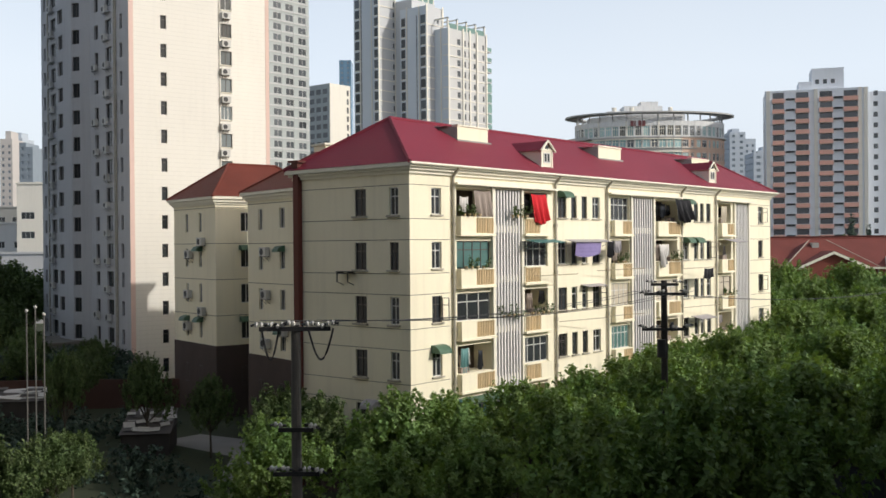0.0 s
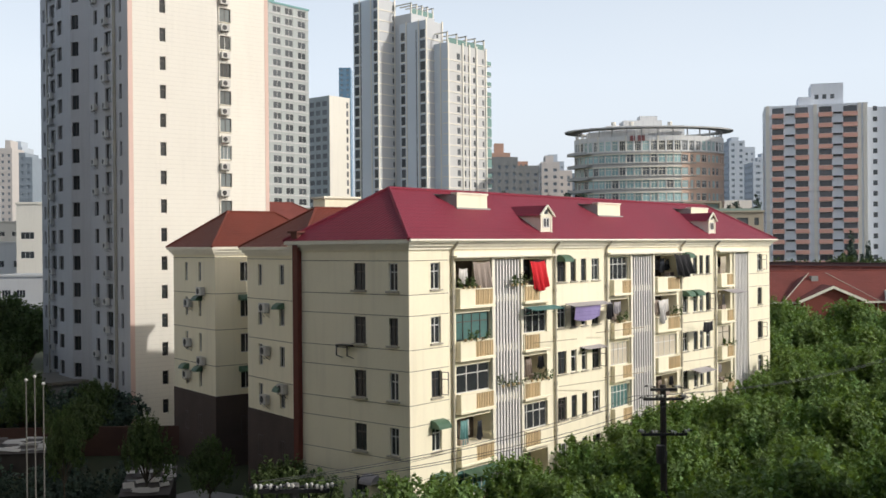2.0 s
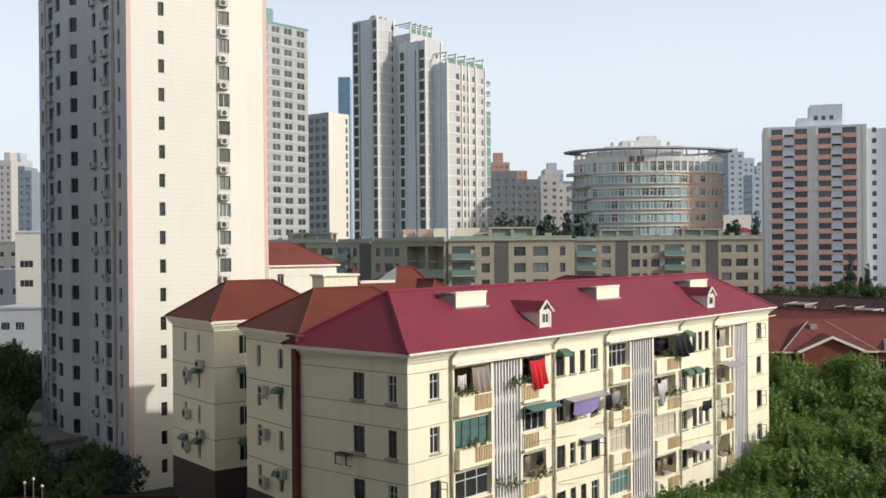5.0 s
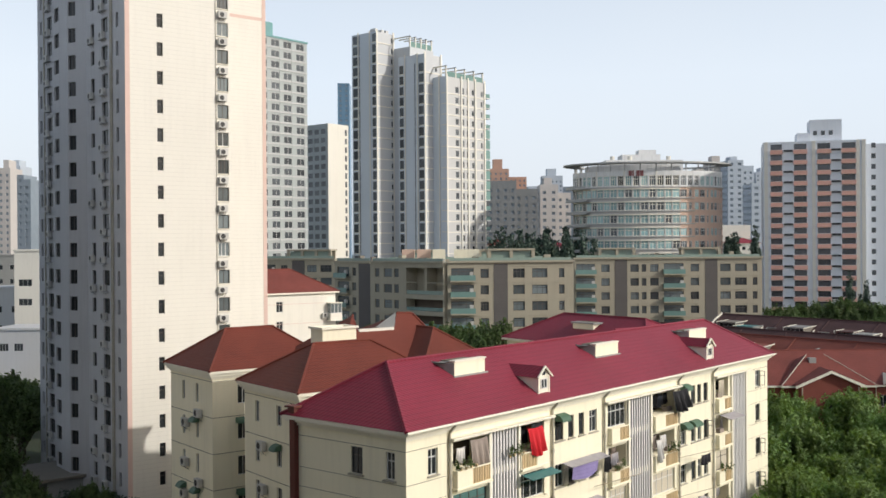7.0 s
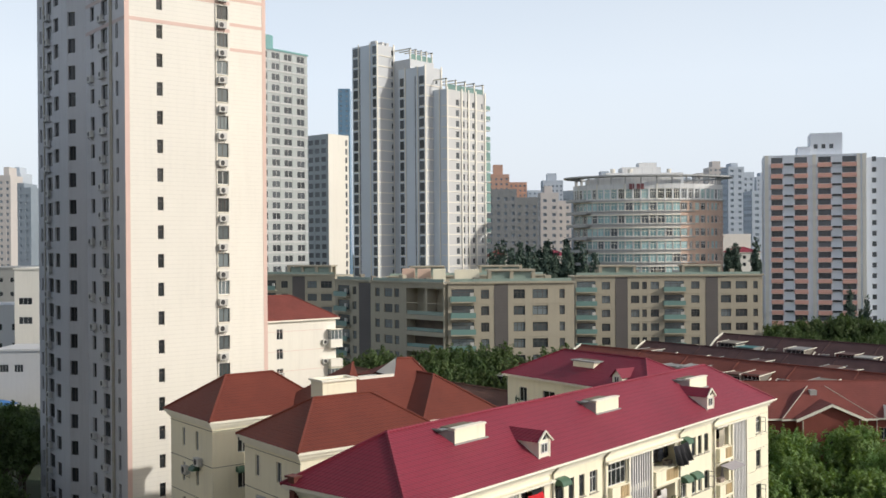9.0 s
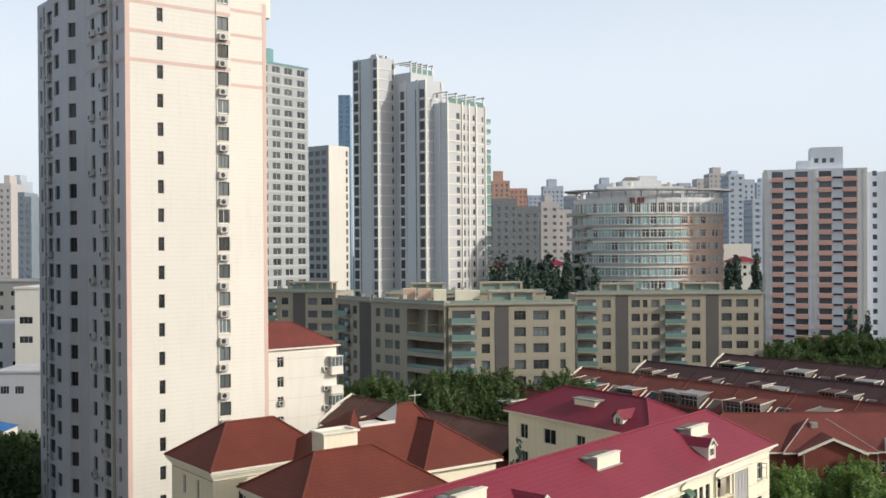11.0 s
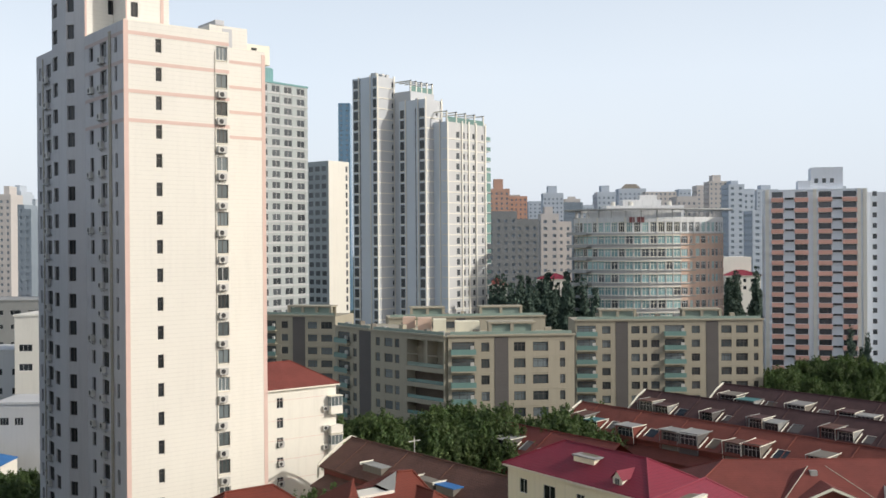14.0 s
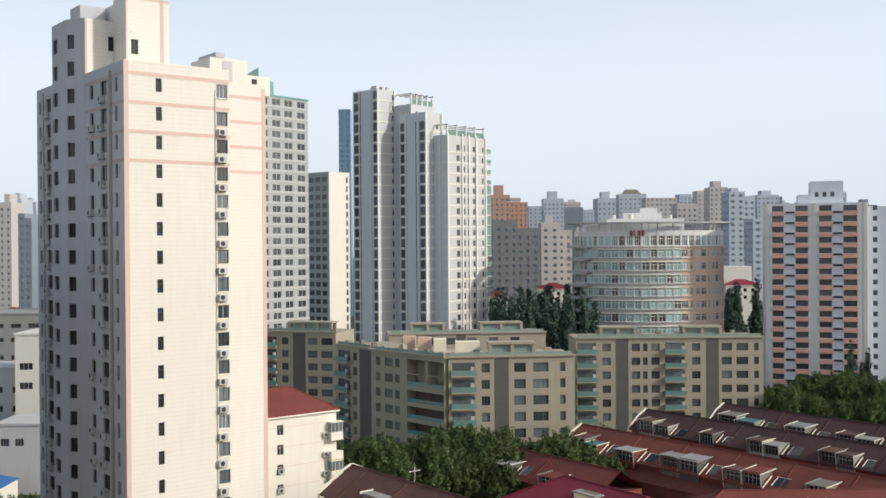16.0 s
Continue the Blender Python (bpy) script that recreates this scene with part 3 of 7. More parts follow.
# stair screens: upright fins with a band at every floor
fin = Shape()
fin.box(-0.07, 0.07, 0, 0.22, 0, tops[0] + 0.1 - BASE_TOP)
fin = fin.mesh("fin", SLAT)
for a, b in grilles:
    n = 9
    for i in range(n):
        part("fin", fin, [], main_block, at=pose(a + (i + 0.5) * (b - a) / n, MY0 - 0.06, BASE_TOP))
    for k in range(5):
        s = Shape()
        s.box(a + 0.01, b - 0.01, MY0 + 0.0, MY0 + 0.12, tops[k] - 2.3, tops[k] - 1.9)
        part("band", s, CREAM_TRIM, main_block)
    for x in (a - 0.1, b + 0.1):
        s = Shape()
        s.box(x - 0.11, x + 0.11, MY0 - 0.16, MY0 - 0.002, BASE_TOP, tops[0] + 0.2)
        part("pilaster", s, CREAM_TRIM, main_block)
# ledges over the top balconies
for a, b in ((41.9, 51.5), (57.6, 68.0), (73.8, 80.2)):
    s = Shape()
    s.box(a, b, MY0 - 0.42, MY0 - 0.002, tops[0] + 0.22, tops[0] + 0.34)
    part("ledge", s, CREAM_TRIM, main_block)
# eaves moulding
s = Shape()
for d, z0, z1 in ((0.12, EAVE - 0.42, EAVE - 0.24), (0.28, EAVE - 0.24, EAVE - 0.11)):
    s.box(MX0 - d, MX1 + d, MY0 - d, MY1 + d, z0, z1)
part("cornice", s, CREAM_TRIM, main_block, "stepped white cornice")
s = Shape()
s.tube((MX0 - 0.5, MY0 - 0.55, EAVE + 0.06), (MX1 + 0.5, MY0 - 0.55, EAVE + 0.06), 0.07, n=8)
part("gutter", s, CREAM_TRIM, main_block)
for x in (41.9, 51.6, 57.6, 68.0, 73.7):
    s = Shape()
    s.tube((x, MY0 - 0.12, 1.0), (x, MY0 - 0.12, EAVE - 0.45), 0.075, n=8)
    s.tube((x, MY0 - 0.12, EAVE - 0.45), (x, MY0 - 0.5, EAVE - 0.02), 0.075, n=8)
    for k in range(5):
        s.tube((x, MY0 - 0.12, tops[k] - 1.95), (x, MY0 - 0.12, tops[k] - 1.75), 0.11, n=8)
    part("drain_pipe", s, PIPE_GREY, main_block)
s = Shape()
s.box(MX0 - 0.32, MX0 - 0.002, MY1 - 0.55, MY1 - 0.15, 0, EAVE + 0.3)
part("pipe_shaft", s, PIPE_RED, main_block, "brown-red duct up the end wall")
s = Shape()
s.box(MX0 - 0.5, MX0 + 0.1, MY1 - 0.75, MY1 + 0.05, EAVE + 0.55, EAVE + 0.66)
s.box(MX0 - 0.38, MX0 - 0.02, MY1 - 0.6, MY1 - 0.1, EAVE + 0.3, EAVE + 0.55)
part("chimney_cap", s, PIPE_RED, main_block)
# sills and surrounds of the single windows
for x, z, w, h in spots:
    s = Shape()
    s.box(x - w / 2 - 0.08, x + w / 2 + 0.08, MY0 - 0.1, MY0 - 0.002, z - 0.08, z)
    part("sill", s, PIPE_GREY, main_block)
for u, z, w, h in wspots:
    s = Shape()
    s.box(MX0 - 0.16, MX0 - 0.002, MY1 - u - w / 2 - 0.1, MY1 - u + w / 2 + 0.1, z - 0.1, z)
    part("sill", s, PIPE_GREY, main_block)
# opened casements
for x, k in ((41.05, 2), (52.0, 3), (56.9, 2), (82.8, 0), (82.8, 2), (82.8, 3), (73.0, 1)):
    sh = window_mesh(0.42, 1.2, 1, 2, 0.03, FRAME_D, GLASS)
    part("casement", sh[0], [], main_block, "opened casement", pose(x, MY0 - 0.22, tops[k] - 1.3, 0, 0, -80))
for x, k, m, w in ((40.64, 3, AWN_GREEN, 1.0), (40.64, 4, AWN_GREEN, 1.1), (68.9, 0, AWN_GREEN, 1.0), (68.9, 1, AWN_GREEN, 1.0), (70.4, 1, AWN_GREEN, 1.2), (52.5, 0, AWN_GREEN, 1.0)):
    awning(main_block, x, MY0 - 0.003, tops[k] + 0.28, w, 0, m)
for x, k, w, m, r in ((49.6, 1, 3.0, AWN_TEAL, 0.8), (55.7, 2, 2.4, AWN_GREY, 0.6), (75.6, 1, 2.6, AWN_GREY, 1.0), (70.2, 3, 2.6, AWN_GREY, 0.9), (54.5, 1, 4.4, AWN_GREY, 0.75), (43.8, 4, 3.0, AWN_GREEN, 0.9)):
    flat_hood(main_block, x, MY0 - 0.34 if w > 2.45 else MY0 - 0.003, tops[k] + 0.12, w, r, m)

# roof dormers and roof-hatch boxes
SL = (20.35 - EAVE - 0.12) / ((MY1 - MY0) / 2 + 0.45)


def roof_z(y):
    return EAVE + 0.12 + SL * (y - MY0 + 0.45)


def dormer(x, y):
    """A small white gabled dormer with a tiled back."""
    zf = roof_z(y) - 0.05
    s = Shape()
    h, w = 1.08, 1.22
    yb = y + (h + 0.5) / SL
    prof = [(-w / 2, 0), (w / 2, 0), (w / 2, h), (0, h + 0.48), (-w / 2, h)]
    s.poly([(x + a, y, zf + b) for a, b in prof])
    for sx in (-1, 1):
        q = [(x + sx * w / 2, y, zf), (x + sx * w / 2, y, zf + h), (x + sx * w / 2, y + h / SL, zf + h)]
        s.poly(q if sx < 0 else q[::-1])
    d = part("dormer", s, CREAM_TRIM, main_block, "white gabled roof dormer")
    s = Shape()
    for sx in (-1, 1):
        q = [(x, y - 0.12, zf + h + 0.56), (x + sx * (w / 2 + 0.14), y - 0.12, zf + h - 0.06), (x + sx * (w / 2 + 0.14), y + (h - 0.06) / SL, zf + h - 0.06), (x, y + (h + 0.56) / SL, zf + h + 0.56)]
        s.poly(q[::-1] if sx < 0 else q)
    part("dormer_roof", s, RED_TILE, d)
    s = Shape()
    for sx in (-1, 1):
        a = Vector((x + sx * (w / 2 + 0.16), y - 0.13, zf + h - 0.1))
        b = Vector((x, y - 0.13, zf + h + 0.55))
        s.tube(a, b, 0.075, n=5)
    s.box(x - 0.56, x + 0.56, y - 0.06, y - 0.002, zf + h - 0.06, zf + h + 0.03)
    for sx in (-1, 1):
        s.box(x + sx * 0.55 - 0.06, x + sx * 0.55 + 0.06, y - 0.05, y - 0.002, zf, zf + h - 0.07)
    part("gable_trim", s, CREAM_TRIM, d)
    fr, gl = window_mesh(0.66, 0.6, 2, 1, 0.06, FRAME_W, GLASS)
    o = part("window", fr, [], d, at=pose(x, y - 0.05, zf + 0.3))
    part("pane", gl, [], o)
    s = Shape()
    s.tube((x, y - 0.03, zf + h + 0.13), (x, y + 0.01, zf + h + 0.13), 0.17, n=14)
    part("vent", s, GLASS, d)


def hatch_box(x0, x1, y):
    """A cream box with a slab lid that closes on the roof slope."""
    zf = roof_z(y)
    d = 1.6
    s = Shape()
    s.box(x0, x1, y, y + 0.2, zf - 0.4, zf + 0.8)
    for x in (x0, x1 - 0.18):
        s.box(x, x + 0.18, y + 0.2, y + d, zf - 0.2, zf + 0.74)
    box = part("hatch_box", s, CREAM, main_block, "cream roof box with grey lid")
    s = Shape()
    s.box(x0 - 0.05, x1 + 0.05, y - 0.06, y + 0.4, zf + 0.8, zf + 0.9)
    part("coping", s, CREAM_TRIM, box)
    s = Shape()
    s.poly([(x0 - 0.5, y + 0.5, zf + 0.8), (x1 + 0.05, y + 0.5, zf + 0.8), (x1 + 0.05, y + d + 0.6, zf + 0.72), (x0 - 0.5, y + d + 0.6, zf + 0.72)])
    s.poly([(x0 - 0.5, y + 0.5, zf + 0.74), (x0 - 0.5, y + d + 0.6, zf + 0.5), (x1 + 0.05, y + d + 0.6, zf + 0.5), (x1 + 0.05, y + 0.5, zf + 0.74)])
    s.poly([(x0 - 0.02, y, zf), (x0 - 0.02, y, zf + 0.74), (x0 - 0.7, y + d + 0.4, zf + 0.9), (x0 - 0.5, y + d, zf + 0.6)])
    part("lid", s, STONE_RAIL, box, "weathered grey lid")
    # dark sheet lies flat on the lid, no opening is cut
    s = Shape()
    s.box(x0 + 0.3, x1 - 0.35, y + 0.65, y + d + 0.1, zf + 0.80, zf + 0.83)
    part("sunken_top", s, GROOVE, box, "flat dark sheet on top of the lid")
    s = Shape()
    s.box(x0 - 0.1, x1 + 0.2, y - 0.1, y - 0.002, zf - 0.2, zf + 0.03)
    part("flashing", s, STONE_RAIL, box)


dormer(51.25, 34.85), dormer(73.9, 34.85)
hatch_box(45.55, 48.4, 37.1), hatch_box(60.4, 63.4, 36.8), hatch_box(74.4, 77.4, 36.8)
s = Shape()
s.tube((55.5, MY0 - 0.6, tops[1] - 1.85), (60.5, MY0 - 1.2, tops[1] - 1.8), 0.025, n=5)
thing("laundry_pole", "bamboo drying pole set out from the wall", "pole", shape=s, mats=WOOD_POLE)

# ---- the tall pale tower ----
# built on its own grid: x along the sunlit front, y back along the shaded flank
TOWER_AT = pose(54.5, 83.85, 0, 0, 0, -11.5)
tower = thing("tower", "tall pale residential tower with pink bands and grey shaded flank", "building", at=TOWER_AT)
LV = [59.4 - 2.73 * k for k in range(22)]  # window middles
TOP, FRONT, BACK, WING_Y, WING_X = 61.5, 10.75, 24.6, 8.5, 19.4
BAY = [(0.0, 10.3), (-1.2, 12.4), (-1.2, 16.7), (-0.4, 16.7)]  # the taller bay in the flank
s = Shape()
window_grid(tower, s, (0, 0), (FRONT, 0), 0, TOP, [(3.4, 0.6, 1.3, -0.65)], LV, depth=0.2, m=0, extra=[(9.35, 10.55, z - 0.7, z + 0.66, 0.2) for z in LV], cols=1, rows=2, frame_mat=FRAME_D, bar=0.06)
for k, z in enumerate(LV):
    put_window(tower, 9.95, 0.13, z - 0.7, 0, 1.2, 1.36, cols=2 if k % 3 else 3, rows=1, frame_mat=FRAME_D if k % 4 else FRAME_W, glass=FLATS_GLASS, bar=0.06)
s.wall((FRONT, 0), (FRONT, WING_Y), 0, TOP)
s.wall((FRONT, WING_Y), (WING_X, WING_Y), 0, TOP + 0.35)
s.wall((WING_X, WING_Y), (WING_X, BACK), 0, TOP + 0.35)
s.wall((WING_X, BACK), (-0.4, BACK), 0, TOP)
s.prism([(0.02, 0.02), (FRONT - 0.02, 0.02), (FRONT - 0.02, WING_Y), (WING_X - 0.02, WING_Y + 0.02), (WING_X - 0.02, BACK - 0.02), (-0.38, BACK - 0.02), (-0.38, 16.7), (0.02, 10.3)], TOP - 0.9, TOP - 0.7)
part("wall", s, TOWER_TILE, tower, "pale tiled wall with faint courses")
s = Shape()
s.box(0.0, FRONT, 0.0, 0.25, TOP, TOP + 0.05)
s.box(FRONT, WING_X, WING_Y, WING_Y + 0.25, TOP + 0.35, TOP + 0.4)
s.box(0.0, 0.25, 0.25, 10.3, TOP, TOP + 0.05)
part("coping", s, CREAM_TRIM, tower)
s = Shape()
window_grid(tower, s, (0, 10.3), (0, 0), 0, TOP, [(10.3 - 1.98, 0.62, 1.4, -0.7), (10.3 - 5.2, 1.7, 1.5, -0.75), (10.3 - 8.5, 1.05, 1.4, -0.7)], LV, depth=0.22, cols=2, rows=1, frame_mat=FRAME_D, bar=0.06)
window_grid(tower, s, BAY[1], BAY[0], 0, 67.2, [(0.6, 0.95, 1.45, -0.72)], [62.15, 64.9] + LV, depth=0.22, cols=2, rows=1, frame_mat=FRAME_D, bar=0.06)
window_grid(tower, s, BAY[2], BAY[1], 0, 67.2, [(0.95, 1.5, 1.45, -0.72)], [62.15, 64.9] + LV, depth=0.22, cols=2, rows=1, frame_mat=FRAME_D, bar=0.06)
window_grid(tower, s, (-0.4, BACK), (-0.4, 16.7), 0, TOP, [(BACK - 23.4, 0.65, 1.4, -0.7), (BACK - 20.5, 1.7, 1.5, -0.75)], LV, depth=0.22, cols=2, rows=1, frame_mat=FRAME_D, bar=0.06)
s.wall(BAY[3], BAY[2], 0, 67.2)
part("flank", s, TOWER_GREY, tower, "flank greyed in its colour for shade, with stacked windows")
# stair and lift houses over the roof
s = Shape()
s.wall((0.0, 10.3), (3.5, 10.3), TOP - 0.8, 67.2, [(2.4, 3.35, 64.1, 65.6)])
s.wall((3.5, 10.3), (3.5, 17.5), TOP - 0.8, 67.2)
s.wall((3.5, 17.5), (-0.4, 17.5), TOP - 0.8, 67.2), s.wall((-0.4, 17.5), (-0.4, 16.7), TOP - 0.8, 67.2)
s.poly([(0.0, 10.32, 67.0), (3.48, 10.32, 67.0), (3.48, 17.48, 67.0), (-0.38, 17.48, 67.0), (-1.18, 16.68, 67.0), (-1.18, 12.4, 67.0)])
part("penthouse", s, TOWER_TILE, tower)
s = Shape()
s.wall((2.95, 7.0), (7.55, 7.0), TOP - 0.8, 69.3, [(0.55, 1.3, 63.45, 64.95)])
s.wall((7.55, 7.0), (7.55, 16.0), TOP - 0.8, 69.3), s.wall((7.55, 16.0), (3.55, 16.0), TOP - 0.8, 69.3)
s.wall((2.95, 10.28), (2.95, 7.0), TOP - 0.8, 69.3), s.wall((3.55, 16.0), (3.55, 10.3), 67.0, 69.3)
s.wall((3.55, 10.3), (2.95, 10.28), 67.0, 69.3)
s.poly([(2.95, 7.02, 69.2), (7.53, 7.02, 69.2), (7.53, 15.98, 69.2), (3.57, 15.98, 69.2), (3.57, 10.3, 69.2), (2.95, 10.3, 69.2)])
part("stair_house", s, TOWER_TILE, tower)
s = Shape()
s.box(0.5, 3.1, 13.0, 16.0, 66.95, 69.1)
part("tank_house", s, TOWER_GREY, tower)
s = Shape()
s.box(6.6, 6.95, 6.965, 6.998, TOP, 69.3)
s.box(2.95, 3.1, 6.965, 6.998, TOP, 69.3)
s.box(3.0, 7.5, 6.965, 6.998, 69.0, 69.28)
s.box(0.02, 0.22, 10.265, 10.298, TOP, 67.2)
part("pink_strip", s, PINK, tower)
put_window(tower, 2.875, 10.42, 64.1, 0, 0.95, 1.5, cols=2, rows=1, frame_mat=FRAME_D)
put_window(tower, 3.875, 7.12, 63.45, 0, 0.75, 1.5, cols=2, rows=1, frame_mat=FRAME_D)
s = Shape()
s.tube((2.2, 9.9, 65.75), (3.6, 6.9, 65.7), 0.06, n=6)
s.tube((2.2, 9.9, 65.7), (2.0, 10.2, 66.2), 0.05, n=6)
part("roof_pipe", s, CREAM_TRIM, tower)
for q, m in (((16.4, 21.2, 16.0, 21.0, TOP - 0.8, 65.9), TOWER_TILE), ((17.1, 18.2, 15.9, 20.5, 65.9, 66.5), TOWER_GREY), ((18.0, 19.2, 15.94, 15.998, 62.0, 65.6), TOWER_GREY), ((21.25, 24.4, 16.4, 21.0, 62.0, 64.3), CREAM_TRIM)):
    s = Shape()
    s.box(*q)
    part("lift_house", s, m, tower)
put_window(tower, 22.3, 16.36, 62.9, 0, 0.7, 1.0, cols=2, rows=1, frame_mat=FRAME_D)
for z in LV[:4]:
    for q in ((0.42, FRONT - 0.0, -0.025, -0.002), (FRONT + 0.05, WING_X - 0.42, WING_Y - 0.025, WING_Y - 0.002)):
        s = Shape()
        s.box(*q, z + 0.78, z + 1.12)
        part("pink_band", s, PINK, tower)
    s = Shape()
    s.box(-0.025, -0.002, 0.02, 10.25, z + 0.78, z + 1.12)
    part("pink_band", s, PINK_SHADED, tower)
for q in ((-0.03, 0.42, -0.03, -0.002), (WING_X - 0.42, WING_X + 0.03, WING_Y - 0.03, WING_Y - 0.002)):
    s = Shape()
    s.box(*q, 0, TOP)
    part("pink_strip", s, PINK, tower)
# ledges and sills of the window stacks
led = Shape()
led.box(-0.75, 0.75, -0.42, -0.002, -0.06, 0)
led = led.mesh("ledge", TOWER_GREY)
sil = Shape()
sil.box(-0.62, 0.62, -0.1, -0.002, -0.07, 0)
sil = sil.mesh("sill", CREAM_TRIM)
for z in LV:
    part("ledge", led, [], tower, at=pose(0, 5.25, z - 1.33, 0, 0, -90))
    part("ledge", led, [], tower, at=pose(-0.4, 20.6, z - 1.33, 0, 0, -90))
    part("sill", sil, [], tower, at=pose(9.95, 0, z - 0.72))
for x, y, r in ((-0.1, 3.15, 0.075), (-0.1, 3.55, 0.045), (-0.5, 22.1, 0.07)):
    s = Shape()
    s.tube((x, y, 0.5), (x, y, TOP - 0.6), r, n=6)
    for k in range(0, 22, 2):
        s.tube((x, y, LV[k] - 0.1), (x, y, LV[k] + 0.15), r * 1.5, n=6)
    part("drain_pipe", s, PIPE_GREY, tower)
s = Shape()
s.tube((9.18, -0.07, 0.5), (9.18, -0.07, TOP - 2.0), 0.03, n=6)
part("drain_pipe", s, PIPE_GREY, tower)


def slab(name, label, p0, p1, deep, height, fronts, levels, wall_mat, flat_mat=None, sides=(), **kw):
    """A block on a front line p0 to p1 that reaches back by deep, windows in its front and, where given, on its west side."""
    top = thing(name, label, "building")
    a, b = Vector(p0), Vector(p1)
    u = (b - a).normalized()
    n = Vector((-u.y, u.x))
    c, d = b + n * deep, a + n * deep
    sh = Shape()
    window_grid(top, sh, a, b, 0, height, fronts, levels, **kw)
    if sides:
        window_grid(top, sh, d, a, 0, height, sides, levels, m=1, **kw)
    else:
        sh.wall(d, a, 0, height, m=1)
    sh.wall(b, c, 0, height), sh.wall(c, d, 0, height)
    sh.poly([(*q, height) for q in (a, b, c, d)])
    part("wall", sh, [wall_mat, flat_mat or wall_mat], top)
    return top


# towers to the north-east
lv = [84.2 - 3.0 * k for k in range(27)]
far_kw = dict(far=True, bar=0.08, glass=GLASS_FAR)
gt = slab("grey_tower", "pale grey tower with regular square windows and teal parapet", (182, 219.4), (202, 219.4), 16, 85.6,
     [(u, 3.0, 1.95, -0.95) for u in (3.6, 8.1, 12.6, 17.4)], lv, GREEN_GREY, GREY_A, cols=2, frame_mat=FRAME_W, far=True, bar=0.1, glass=GLASS_FAR)
lv = [66.5 - 3.0 * k for k in range(22)]
# flank takes GREEN_GREY so that its shade sits in the wall colour
slab("office_tower", "narrow block with white end wall and windowed flank greyed for shade", (242.7, 253.4), (252.5, 253.4), 10.8, 69.1,
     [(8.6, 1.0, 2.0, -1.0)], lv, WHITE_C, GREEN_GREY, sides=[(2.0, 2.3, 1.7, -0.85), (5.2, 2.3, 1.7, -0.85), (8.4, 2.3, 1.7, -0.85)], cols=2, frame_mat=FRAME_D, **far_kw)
lv = [87 - 3.05 * k for k in range(28)]
ck = dict(cols=1, rows=1, frame_mat=FRAME_D, **far_kw)
st1 = slab("stepped_tower", "tall grey stepped tower, its highest stage with dark window strips", (213.4, 202.6), (220.6, 202.6), 9.8, 88.8,
     [(6.6, 0.7, 1.4, -0.7)], lv, GREY_A, GREY_B, sides=[(1.3, 1.9, 2.6, -1.3), (3.0, 0.35, 2.9, -1.45), (8.9, 1.5, 2.6, -1.3)], **ck)
st2 = slab("stepped_tower", "tall grey stepped tower, its middle stage with pale glazed front", (219.9, 190), (227.2, 190), 10, 81.7,
     [(5.2, 1.0, 1.4, -0.7)], [z for z in lv if z < 80], GREY_A, GREY_B, sides=[(1.2, 1.6, 2.6, -1.3), (6.4, 0.35, 2.9, -1.45), (8.8, 1.9, 2.6, -1.3)], **ck)
st3 = slab("stepped_tower", "tall grey stepped tower, its lowest stage with rounded bays", (223.6, 185), (241.5, 185), 16, 75.2,
     [(4.9, 1.5, 1.7, -0.85), (7.4, 1.5, 1.7, -0.85), (9.9, 1.1, 1.7, -0.85), (12.2, 1.0, 1.5, -0.75), (16.4, 0.8, 1.5, -0.75)], [z for z in lv if z < 74], GREY_C, GREY_B, **ck)
for t, x0, x1, y0, dp, top in ((st1, 213.4, 220.6, 202.6, 9.8, 88.8), (st2, 219.9, 227.2, 190, 10, 81.7), (st3, 223.6, 241.5, 185, 16, 75.2)):
    me = Shape()
    me.box(x0 - 0.16, x1 + 0.05, y0 - 0.16, y0 - 0.002, 0, 0.3)
    me = me.mesh("floor_band", WHITE_C)
    ms = Shape()
    ms.box(x0 - 0.12, x0 - 0.002, y0 + dp - 2.4, y0 + dp - 0.3, 0, 0.25)
    ms = ms.mesh("balcony_rail", WHITE_C)
    m2 = Shape()
    m2.box(x0 - 0.12, x0 - 0.002, y0 + 0.1, y0 + 1.8, 0, 0.25)
    m2 = m2.mesh("balcony_rail", WHITE_C)
    for z in [87 - 3.05 * k for k in range(28)]:
        if z < top - 1:
            part("floor_band", me, [], t, at=pose(0, 0, z - 1.5))
            part("balcony_rail", ms, [], t, at=pose(0, 0, z - 1.35))
            part("balcony_rail", m2, [], t, at=pose(0, 0, z - 1.35))
    for x in ((x0 - 0.2, x1 - 0.4) if x1 - x0 < 10 else (x0 - 0.2, x0 + 6.4, x0 + 9.5, x0 + 12.9, x1 - 0.5)):
        s = Shape()
        s.box(x, x + 0.6, y0 - 0.3, y0 - 0.17, 0, top + 0.6)
        part("pilaster", s, WHITE_C, t)
    for y in (y0 + 2.3, y0 + dp - 2.9):
        s = Shape()
        s.box(x0 - 0.25, x0 - 0.13, y, y + 0.4, 0, top + 0.4)
        part("pilaster", s, WHITE_C, t)
